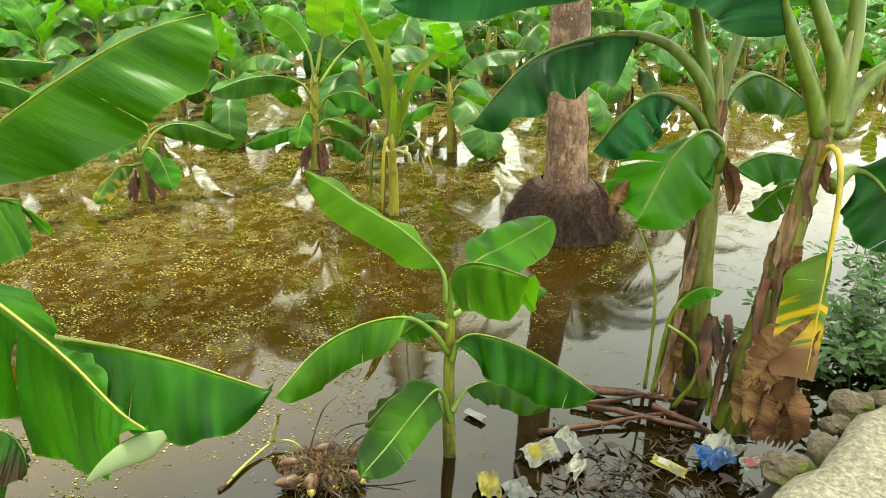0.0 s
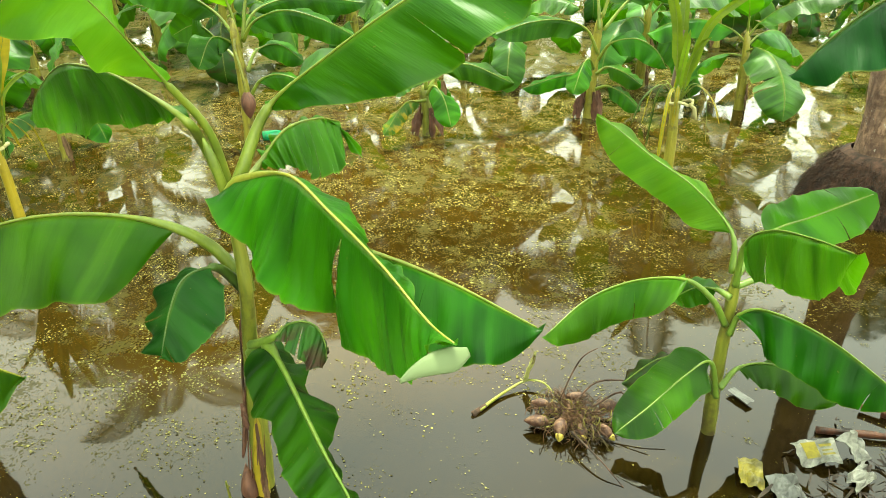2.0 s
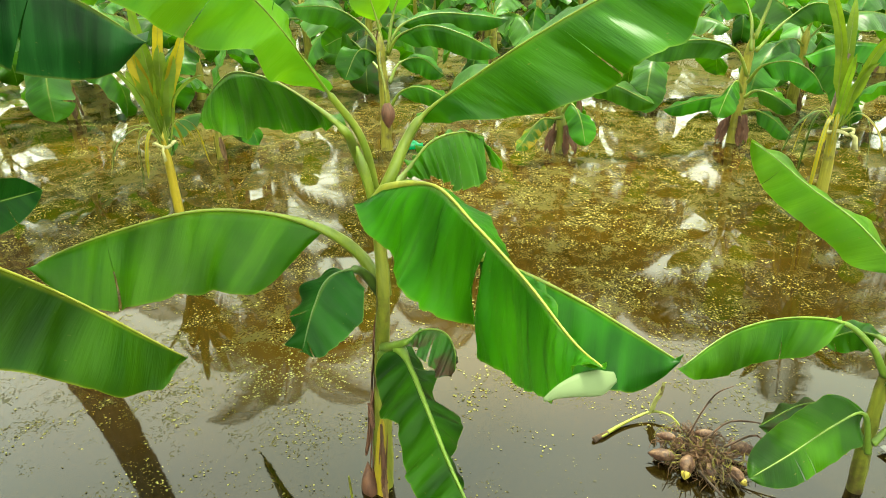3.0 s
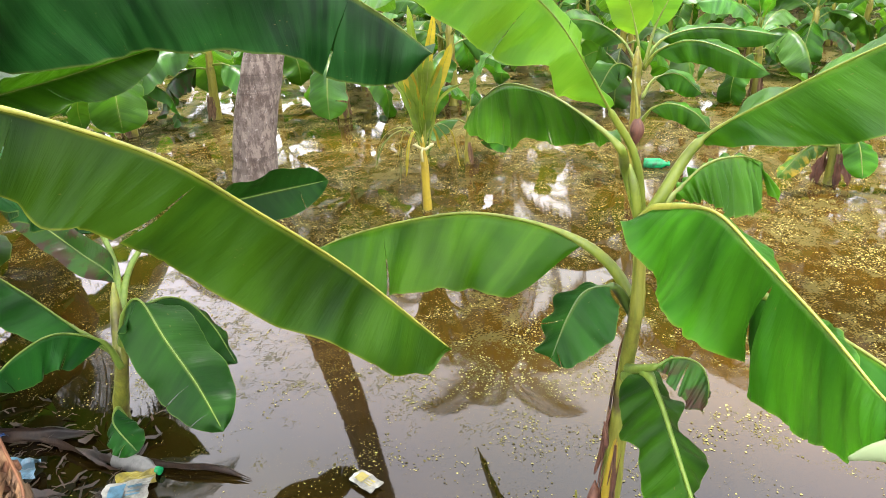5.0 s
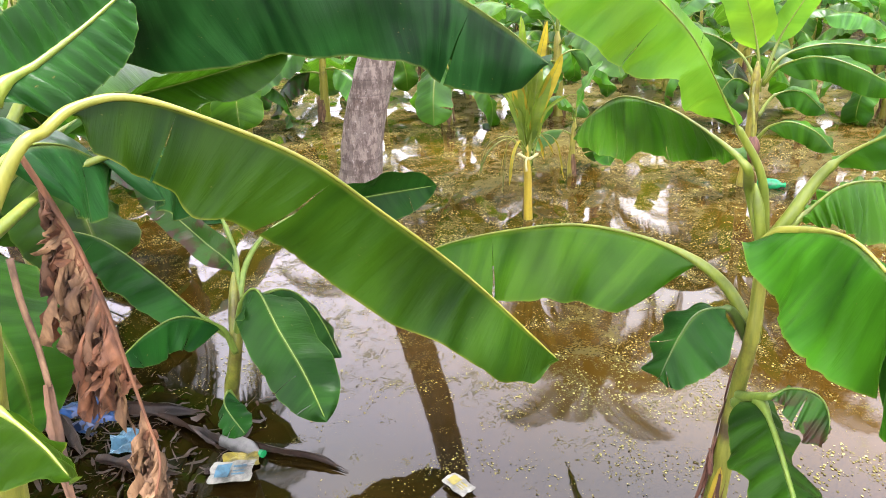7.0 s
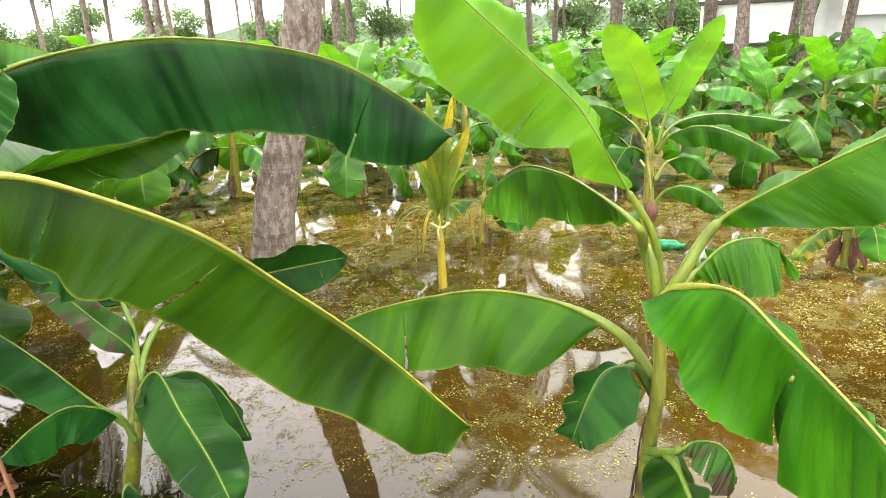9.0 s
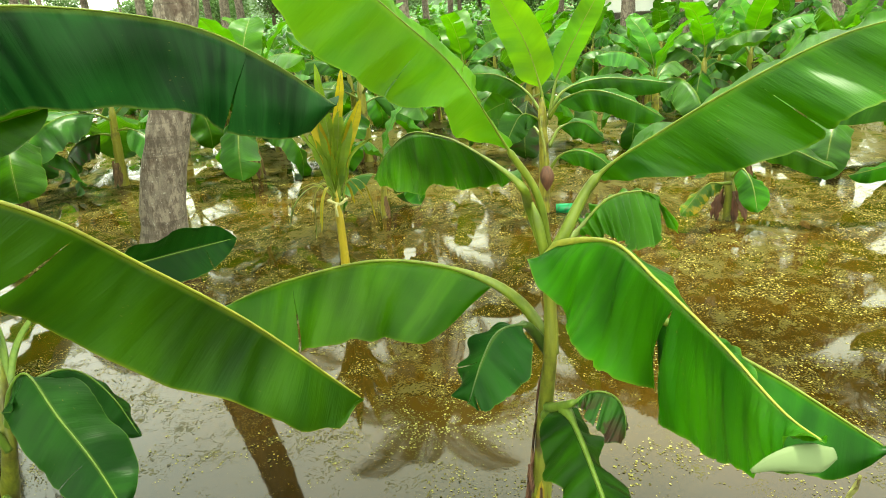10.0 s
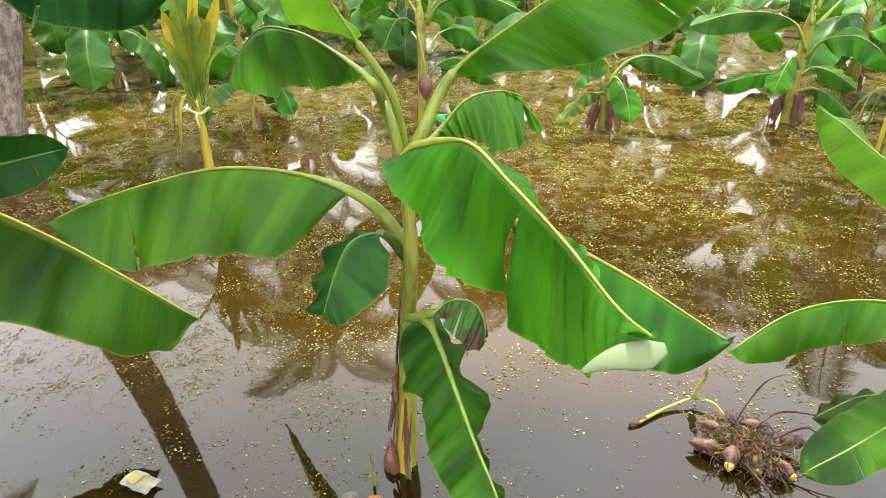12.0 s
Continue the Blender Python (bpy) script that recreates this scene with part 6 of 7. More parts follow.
wrapper("plastic_wrapper", "torn white wrapper standing out of the debris", (0.10, 0.13), (0.52, 2.34, 0.03), 60, white_film, 5, (30, 10), 0.35)
wrapper("plastic_wrapper", "small torn white wrapper on wet debris", (0.07, 0.16), (0.53, 2.2, 0.02), -30, white_film, 8, (-12, 20), 0.3)
wrapper("plastic_packet", "bright yellow empty packet floating at the edge", (0.10, 0.15), (0.20, 2.08, 0.01), 10, yellow_film, 11, (6, 4), 0.15)
wrapper("plastic_wrapper", "grey-white crumpled wrapper floating at the edge", (0.13, 0.11), (0.31, 2.06, 0.01), 35, grey_film, 13, (10, 0), 0.3)
wrapper("plastic_packet", "dirty yellow flattened packet in wet debris", (0.16, 0.06), (0.89, 2.24, 0.02), -28, yellow_film, 17, (8, 6), 0.2, white_film)
wrapper("plastic_bag", "crumpled bright blue plastic bag at the bank's edge", (0.17, 0.13), (1.07, 2.29, 0.04), 10, blue_film, 19, (12, -4), 0.45)
wrapper("plastic_bag", "pale yellow-green crumpled plastic bag in debris", (0.16, 0.14), (1.13, 2.36, 0.04), 40, white_film, 23, (15, 8), 0.45)
wrapper("plastic_wrapper", "white and red torn wrapper beside the stones", (0.13, 0.07), (1.2, 2.24, 0.06), 20, white_film, 29, (18, 0), 0.3, red_film)
wrapper("plastic_wrapper", "white scrap of wrapper floating on water", (0.12, 0.05), (0.13, 2.5, 0.008), -35, grey_film, 31, (0, 0), 0.1)
wrapper("milk_packet", "flat white and blue printed plastic packet at the edge", (0.21, 0.13), (-2.37, -0.03, 0.03), 62, white_film, 37, (6, -6), 0.12, sky_film)
wrapper("plastic_packet", "yellow printed packet beneath a white one", (0.17, 0.10), (-2.45, 0.02, 0.015), 80, yellow_film, 41, (4, 4), 0.15)
wrapper("paper_scrap", "small yellow and white paper floating on water", (0.14, 0.08), (-1.907, 0.716, 0.006), 15, white_film, 43, (0, 0), 0.12, yellow_film)
wrapper("plastic_bag", "crumpled dark blue plastic bag in wet debris", (0.34, 0.26), (-3.12, -0.52, 0.0), 30, blue_film, 47, (3, 4), 0.3)
wrapper("plastic_bag", "torn light blue plastic bag in wet debris", (0.2, 0.14), (-2.75, -0.36, 0.04), 75, sky_film, 53, (14, 0), 0.5)
wrapper("plastic_wrapper", "white scrap of wrapper floating on duckweed", (0.10, 0.08), (-0.72, 6.3, 0.02), 15, white_film, 59, (40, 0), 0.3)


def bottle(at, turn, length, r, mat, label):
    ob = thing("plastic_bottle", label, "bottle", "litter in the water", at)
    m = pose(0, 0, r * 0.6, 0, 90, turn)
    bm = bmesh.new()
    prof = [(0.0, 0.6), (0.03, 1.0), (0.3, 0.96), (0.34, 1.0), (0.62, 1.0), (0.74, 0.85), (0.84, 0.42), (0.9, 0.36), (0.93, 0.36)]
    rings = [[bm.verts.new(m @ Vector((rr * r * math.cos(a), rr * r * math.sin(a), z * length))) for a in [k * math.pi / 8 for k in range(16)]] for z, rr in prof]
    for a, b in zip(rings, rings[1:]):
        for k in range(16):
            bm.faces.new((a[k], a[(k + 1) % 16], b[(k + 1) % 16], b[k]))
    bm.faces.new(rings[0][::-1])
    bm.faces.new(rings[-1])
    body = part("body", bm, mat, ob)
    bm = bmesh.new()
    bmesh.ops.create_cone(bm, cap_ends=True, segments=14, radius1=r * 0.46, radius2=r * 0.46, depth=length * 0.08, matrix=m @ Matrix.Translation((0, 0, length * 0.97)))
    part("cap", bm, green_plastic, body, smooth=False)


bottle((-3.76, 4.36, 0.0), 40, 0.21, 0.045, green_plastic, "green plastic bottle floating on the water")
bottle((-2.62, -0.02, 0.0), 35, 0.22, 0.035, grey_film, "clear grey plastic bottle with green cap in debris")


stalk_wet = fibre_material("stalk_wet", (0.035, 0.014, 0.008), (0.12, 0.045, 0.024), (0.015, 0.008, 0.005), 0.5, (26.0, 26.0, 12.0), 0.6)
wet_debris = fibre_material("wet_debris", (0.009, 0.0045, 0.002), (0.034, 0.018, 0.009), (0.004, 0.002, 0.0014), 0.6, (20.0, 20.0, 8.0), 0.6)


# ---- stalks, sheaths and leaf litter lying at the foot of the stems ----
def log(points, r, mat, label, name="banana_stalk", flat=0.7):
    ob = thing(name, label, "plant debris", "fallen stalks")
    bm = bmesh.new()
    bend = [Vector(p) + Vector((0, 0, 0.012 * noise.noise(Vector(p) * 9))) for p in curve(points, 24)[0]]
    tube(bm, bend, lambda s: r * (0.72 - 0.3 * s) * (1 + 0.25 * noise.noise(Vector((s * 9, r * 300, 2)))), 9, flat, 0.7)
    part("stalk", bm, mat, ob)


def wet_sheath(points, w, seed, label):
    ob = thing("rotten_sheath", label, "plant debris", "fallen stalks")
    dry_strip(ob, points, w, seed, wet_debris, "sheath")


log([(0.62, 2.62, 0.017), (0.85, 2.55, 0.028), (1.12, 2.47, 0.022)], 0.024, stalk_wet, "pink-brown fallen banana stalk in wet debris")
log([(0.6, 2.75, 0.017), (0.85, 2.7, 0.033), (1.1, 2.66, 0.028)], 0.028, stalk_wet, "brown fallen banana stalk in wet debris")
log([(0.4, 2.42, 0.011), (0.7, 2.5, 0.028), (1.0, 2.6, 0.033)], 0.02, stalk_wet, "thin brown fallen stalk across the debris")
log([(0.9, 2.62, 0.039), (1.05, 2.5, 0.044), (1.17, 2.38, 0.028)], 0.022, stalk_wet, "red-brown fallen banana stalk beside the stem")
log([(0.55, 2.62, 0.028), (0.75, 2.63, 0.050), (0.98, 2.72, 0.044)], 0.018, stalk_wet, "thin pink fallen banana stalk in debris")
wet_sheath([(-2.62, 0.02, 0.0), (-2.45, 0.14, 0.02), (-2.3, 0.3, 0.02), (-2.16, 0.4, 0.0)], 0.027, 208, "grey rotten banana sheath lying in the water")
wet_sheath([(-2.95, -0.25, 0.01), (-2.75, -0.12, 0.02), (-2.55, 0.0, 0.02)], 0.036, 207, "grey-brown rotten sheath at the water's edge")
wet_sheath([(-3.2, -0.5, 0.01), (-3.0, -0.3, 0.03), (-2.85, -0.05, 0.01)], 0.048, 222, "dark rotten banana sheath half under water")
wet_sheath([(-2.75, -0.5, 0.01), (-2.6, -0.35, 0.03), (-2.5, -0.2, 0.01)], 0.042, 212, "dark rotten banana sheath half under water")
wet_sheath([(-3.3, -0.75, 0.01), (-3.05, -0.62, 0.03), (-2.8, -0.55, 0.01)], 0.048, 224, "dark rotten banana sheath half under water")
log([(-1.31, 1.2, -0.05), (-1.31, 1.2, 0.06), (-1.315, 1.2, 0.14)], 0.008, stem_green, "thin green sucker shoot standing in the water", "sucker_shoot", 1.0)
for x, y, z in ((1.13, 2.6, 0.10), (1.17, 2.52, 0.08)):
    log([(x, y, 0.02), (x + 0.005, y, z + 0.05), (x + 0.04, y - 0.01, z + 0.1), (x + 0.1, y, z + 0.09), (x + 0.12, y + 0.02, z + 0.02)], 0.014, rib_green, "curled pale green sucker stalk beside the stem", "sucker_shoot", 1.0)
log([(1.0, 2.65, 0.02), (1.06, 2.62, 0.2), (1.02, 2.6, 0.36), (0.9, 2.6, 0.45)], 0.014, rib_green, "curved pale green sucker stalk beside the stem", "sucker_shoot", 1.0)
log([(0.9, 2.78, 0.02), (0.89, 2.78, 0.4), (0.86, 2.8, 0.6), (0.78, 2.82, 0.78)], 0.011, rib_green, "tall thin sucker shoot beside the stem", "sucker_shoot", 1.0)
shoot = thing("banana_sucker", "small banana sucker with one curled green leaf", "banana plant")
leaf(shoot, [(0.93, 2.74, 0.0), (0.94, 2.73, 0.35), (0.96, 2.70, 0.5), (1.03, 2.66, 0.6), (1.11, 2.64, 0.6)], 0.05, (0.2, -0.6, -0.7), (-0.2, 0.8, -0.5), leaf_green, 2)

rng = random.Random(77)
litter = thing("leaf_litter", "wet brown leaf litter and rotten sheaths at the edge", "plant debris")
litter["kind"] = "stuff"
for region in range(2):
    bm = bmesh.new()
    for i in range(520 if region == 0 else 420):
        if region == 0:
            u, v = rng.gauss(0.45, 0.32), rng.gauss(-0.25, 0.17)
        else:
            u, v = min(rng.gauss(-3.95, 0.5), -3.35), rng.gauss(-0.72, 0.26)
        p = bank_point(u, v, rng.uniform(0.003, 0.03))
        l, w, a = rng.uniform(0.02, 0.1), rng.uniform(0.0015, 0.007) * (2.6 if i % 11 == 0 else 1), rng.uniform(0, 6.28)
        t, sd = Vector((math.cos(a), math.sin(a), rng.uniform(-0.12, 0.2))), Vector((-math.sin(a), math.cos(a), rng.uniform(-0.4, 0.4)))
        vs = []
        for k in range(4):
            c = p + t * l * (k / 3 - 0.5) + Vector((0, 0, 0.02 * noise.noise(p * 9 + Vector((k, 0, 0)))))
            ww = w * (0.4, 1, 0.9, 0.3)[k]
            vs.append((bm.verts.new(c - sd * ww), bm.verts.new(c + sd * ww)))
        for a2, b2 in zip(vs, vs[1:]):
            bm.faces.new((a2[0], a2[1], b2[1], b2[0]))
    tagged(part("debris", bm, wet_debris, litter), kind="stuff")


# ---- withered leaves on the stems ----
dry_tan = fibre_material("dry_tan", (0.095, 0.050, 0.022), (0.27, 0.155, 0.072), (0.045, 0.022, 0.010), 0.85, (26.0, 26.0, 4.0), strength=0.7)
leaf_brown = fibre_material("leaf_brown", (0.04, 0.019, 0.009), (0.12, 0.06, 0.028), (0.02, 0.010, 0.005), 0.85, (26.0, 26.0, 4.0), strength=0.7)
dry_rust = fibre_material("dry_rust", (0.065, 0.025, 0.010), (0.175, 0.072, 0.030), (0.030, 0.013, 0.006), 0.75, (26.0, 26.0, 4.0), strength=0.6)


def hanging_flap(plant, spine, s0, s1, drop, out, gather, seed, mat):
    """A withered piece of blade: it hangs from a stretch of the midrib, folded lengthwise and gathered towards its frayed end."""
    rng = random.Random(seed)
    n = len(spine) - 1
    away, near = Vector((-0.475, -0.88, 0.0)), Vector((0.88, -0.475, 0.0))
    near *= rng.choice((1.3, 1.0, 0.5, -0.6, -1.0))
    mid = spine[int((s0 + s1) / 2 * n)]
    rows_, cols = 16, 12
    ph, fr, twist = rng.uniform(0, 6), rng.uniform(5, 9), rng.uniform(-1.4, 1.4)
    length = [1 + rng.uniform(-0.25, 0.12) for _ in range(cols + 1)]
    bm = bmesh.new()
    grid = []
    for j in range(rows_ + 1):
        v = j / rows_
        row = []
        for k in range(cols + 1):
            q = k / cols
            x = (s0 + (s1 - s0) * q) * n
            i = min(int(x), n - 1)
            top = spine[i].lerp(spine[i + 1], x - i)
            wide = 1 - gather * v ** 0.6 * (1 - 0.35 * max(v - 0.7, 0) / 0.3)
            across = (top - mid) * wide
            turn = twist * v * v
            across = across * math.cos(turn) + near * (across.length * math.sin(turn) * (1 if q > 0.5 else -1))
            p = mid + across + away * (out * math.sin(min(v * 1.5, 1.57))) - Vector((0, 0, drop * v * length[k]))
            p += near * (0.017 * min(v * 3, 1) * math.sin(q * fr + ph + v * 2.5 + 2 * noise.noise(Vector((q * 2, v * 2, seed)))) * (0.6 + 0.7 * v) + out * 0.5 * math.sin(math.pi * v * 0.8))
            p += near * (0.035 * v * noise.noise(Vector((q * 4, v * 5, seed * 1.7)))) + away * (0.03 * v * noise.noise(Vector((q * 3, v * 6, seed * 2.9 + 5))))
            if v > 0.75:
                p += near * ((v - 0.75) * 0.08 * math.sin(k * 1.9 + seed))
            row.append(bm.verts.new(p))
        grid.append(row)
    torn = {rng.randrange(1, cols): rng.randrange(6, 13) for _ in range(4)}
    for j in range(rows_):
        for k in range(cols):
            if k in torn and j >= torn[k] or noise.noise(Vector((k * 0.7, j * 0.6, seed * 3.1))) > 0.62:
                continue
            bm.faces.new((grid[j][k], grid[j][k + 1], grid[j + 1][k + 1], grid[j + 1][k]))
    bmesh.ops.delete(bm, geom=[vtx for vtx in bm.verts if not vtx.link_faces], context="VERTS")
    return part("dry_leaf", bm, mat, plant)


spine = curve([(-1.417, -0.296, 1.564), (-1.414, -0.265, 1.454), (-1.402, -0.246, 1.380), (-1.373, -0.228, 1.274), (-1.346, -0.218, 1.172), (-1.312, -0.208, 1.071), (-1.274, -0.200, 0.987), (-1.244, -0.220, 0.932)], 60)[0]
bm = bmesh.new()
tube(bm, spine, lambda s: 0.0085 * (1 - 0.6 * s), 7, 0.6, 0.25)
part("dry_midrib", bm, dry_rust, banana_tall, "rust-brown withered midrib")
# a continuous narrow band of folded blade along the midrib, then longer pieces
rng = random.Random(404)
for k in range(13):
    s0 = rng.uniform(0.0, 0.9)
    hanging_flap(banana_tall, spine, s0, min(s0 + rng.uniform(0.06, 0.16), 1.0), rng.uniform(0.03, 0.10), rng.uniform(0.005, 0.04), rng.uniform(0.1, 0.6), 500 + k, (dry_rust, dry_rust, dry_tan)[k % 3])
for k in range(24):
    s0 = rng.uniform(0.0, 0.5) if k % 3 else rng.uniform(0.6, 0.9)
    drop = rng.uniform(0.14, 0.28) if s0 < 0.55 else rng.uniform(0.08, 0.15)
    hanging_flap(banana_tall, spine, s0, min(s0 + rng.uniform(0.05, 0.13), 1.0), drop, rng.uniform(0.01, 0.075) * (1.0 if s0 < 0.6 else 0.5), rng.uniform(0.35, 0.85), 540 + k, (dry_tan, dry_rust, dry_tan, sheath_dry, dry_tan, leaf_brown)[k % 6])
bm = bmesh.new()
tube(bm, curve([(-1.385, -0.352, 1.395), (-1.359, -0.351, 1.328), (-1.327, -0.342, 1.251), (-1.293, -0.339, 1.184)], 14)[0], 0.0055, 6, 1.0, 0.3)
part("dry_stalk", bm, sheath_dry, banana_tall, "thin withered leaf stalk")
dry_strip(banana_tall, [(-1.293, -0.339, 1.190), (-1.268, -0.342, 1.145), (-1.251, -0.343, 1.113), (-1.214, -0.345, 1.057), (-1.180, -0.341, 1.009), (-1.150, -0.338, 0.95)], 0.012, 142, leaf_brown)
dry_strip(banana_edge, [(1.323, 2.327, 0.669), (1.258, 2.312, 0.580), (1.197, 2.309, 0.482), (1.153, 2.282, 0.349)], 0.085, 121, leaf_dry)
dry_strip(banana_edge, [(1.281, 2.423, 0.467), (1.197, 2.377, 0.389), (1.151, 2.291, 0.266), (1.131, 2.259, 0.210)], 0.08, 122, leaf_dry)
dry_strip(banana_edge, [(1.297, 2.350, 0.463), (1.278, 2.290, 0.353), (1.290, 2.233, 0.243), (1.272, 2.215, 0.153)], 0.075, 123, leaf_dry)
dry_strip(banana_edge, [(1.315, 2.629, 1.057), (1.294, 2.620, 0.900), (1.273, 2.591, 0.746), (1.263, 2.538, 0.549)], 0.05, 124, sheath_dry)
dry_strip(banana_edge, [(1.322, 2.596, 1.197), (1.310, 2.583, 1.050), (1.335, 2.554, 0.928)], 0.05, 125, sheath_dry)
dry_strip(banana_edge, [(1.315, 2.643, 0.892), (1.292, 2.620, 0.806), (1.279, 2.573, 0.632), (1.244, 2.548, 0.440)], 0.06, 126, sheath_dry)
dry_strip(banana_edge, [(1.232, 2.321, 0.327), (1.204, 2.253, 0.247), (1.192, 2.207, 0.179)], 0.08, 127, leaf_dry)
dry_strip(banana_edge, [(1.177, 2.704, 0.453), (1.159, 2.613, 0.341), (1.128, 2.535, 0.196), (1.099, 2.460, 0.108)], 0.05, 128, sheath_red)
dry_strip(banana_right, [(1.054, 2.903, 0.804), (1.021, 2.829, 0.676), (0.975, 2.738, 0.449), (0.942, 2.664, 0.239), (0.910, 2.648, 0.103)], 0.05, 131, sheath_dry)
dry_strip(banana_right, [(1.103, 2.724, 0.437), (1.079, 2.639, 0.375), (1.070, 2.581, 0.273), (1.074, 2.574, 0.166)], 0.05, 132, sheath_red)
dry_strip(banana_right, [(1.030, 2.787, 0.398), (0.988, 2.724, 0.262), (0.960, 2.669, 0.121), (0.945, 2.642, 0.020)], 0.07, 133, leaf_dry)
dry_strip(banana_right, [(1.021, 2.911, 0.800), (1.009, 2.841, 0.617), (0.992, 2.794, 0.503)], 0.03, 134, sheath_dry)
dry_strip(banana_right, [(1.097, 2.879, 1.087), (1.128, 2.837, 1.017), (1.138, 2.810, 0.942), (1.131, 2.797, 0.861)], 0.03, 137, leaf_dry)
dry_strip(banana_right, [(0.663, 2.601, 1.059), (0.632, 2.571, 1.012), (0.607, 2.547, 0.929)], 0.028, 135, leaf_dry)
dry_strip(banana_right, [(1.125, 2.718, 0.442), (1.111, 2.649, 0.371), (1.124, 2.586, 0.273)], 0.04, 136, sheath_dry)


# a stone and a round husk beside the sucker shoot
bm = bmesh.new()
bmesh.ops.create_icosphere(bm, subdivisions=3, radius=0.03)
for vtx in bm.verts:
    vtx.co *= 1 + 0.3 * noise.noise(vtx.co * 30)
grey_stone = mesh_object("stone", bm, stone)
grey_stone.matrix_basis = pose(-1.315, 1.10, 0.01)
tagged(grey_stone, "small smooth grey stone at the water's edge", "stone")
husk_mat = speckle_material("husk", [(0.3, (0.06, 0.02, 0.006)), (0.5, (0.26, 0.095, 0.025)), (0.7, (0.36, 0.16, 0.05))], 60.0, 0.6, 0.3, 0.004)
bm = bmesh.new()
bmesh.ops.create_icosphere(bm, subdivisions=3, radius=0.042)
for vtx in bm.verts:
    vtx.co *= 1 + 0.15 * noise.noise(vtx.co * 20)
husk = mesh_object("fruit_husk", bm, husk_mat)
husk.matrix_basis = pose(-1.235, 1.125, 0.008)
tagged(husk, "round orange-brown speckled husk floating in the water", "fruit")

# ---- stones and concrete edge of the path ----
bm = bmesh.new()
rows = []
for i in range(121):
    u = -6 + i * 0.1
    row = []
    for v in (0.17, 0.2, 0.25, 0.3, 0.4, 0.5, 0.7, 1.0, 1.3, 1.6):
        j = (0.07 * noise.noise(Vector((u * 2.3, 0, 5))) + 0.04 * noise.noise(Vector((u * 8, 0, 9)))) if v < 0.5 else 0
        z = 0.2 if v == 0.17 else 0.42 + 0.02 * noise.noise(Vector((u * 3, v * 3, 2))) + 0.022 * noise.noise(Vector((u * 11, v * 11, 4))) - (0.05 if v < 0.22 else 0)
        row.append(bm.verts.new(bank_point(u, v + j, z)))
    rows.append(row)
for a, b in zip(rows, rows[1:]):
    for k in range(9):
        bm.faces.new((a[k], a[k + 1], b[k + 1], b[k]))
tagged(mesh_object("pavement", bm, concrete), "rough pale concrete path along the bank", "path", kind="structure")


def mossy(name):
    n = Nodes(name)
    o = n.coords()
    big, small = n.noise(o, 9.0, 5.0, 0.6), n.noise(o, 70.0, 3.0, 0.6)
    col = n.ramp(n.math("ADD", n.math("MULTIPLY", big, 0.6), n.math("MULTIPLY", small, 0.4)), [(0.3, (0.04, 0.028, 0.018)), (0.5, (0.11, 0.085, 0.058)), (0.7, (0.19, 0.155, 0.11))])
    moss = n.noise(o, 5.0, 4.0, 0.7)
    col = n.mix(n.ramp(moss, [(0.52, 0.0), (0.6, 1.0)]), col, (0.08, 0.095, 0.006))
    return n.done(n.surface(col, 0.9, n.bump(n.math("ADD", big, small), 0.7, 0.02)))


stone_mat = mossy("mossy_stone")
rng = random.Random(44)
for i in range(34):
    u = -3.2 + i * 0.19 + rng.uniform(-0.05, 0.05)
    v = rng.uniform(0.06, 0.15)
    r = rng.uniform(0.03, 0.062)
    p = bank_point(u, v, rng.uniform(0.2, 0.3))
    if -1.75 < p.x < 1.12:
        continue
    bm = bmesh.new()
    bmesh.ops.create_icosphere(bm, subdivisions=3, radius=r)
    for vtx in bm.verts:
        k = 1 + 0.55 * noise.noise(vtx.co * 7 + Vector((i * 3.7, 0, 0))) + 0.22 * noise.cell(vtx.co * 16 + Vector((0, i, 0))) + 0.14 * noise.noise(vtx.co * 30)
        vtx.co = Vector((vtx.co.x * k * 1.25, vtx.co.y * k, vtx.co.z * k * 0.85))
    ob = mesh_object("stone", bm, stone_mat, smooth=False)
    ob.matrix_basis = pose(*p, 0, 0, rng.uniform(0, 180))
    tagged(ob, "rough grey-brown stone with moss at the path's edge", "stone", "stones of the bank")

# ---- weeds beside the bank ----
weed_green = leaf_material("weed_green", (0.014, 0.045, 0.006), (0.035, 0.10, 0.010), (0.04, 0.10, 0.012), (0.08, 0.22, 0.018))
rng = random.Random(51)
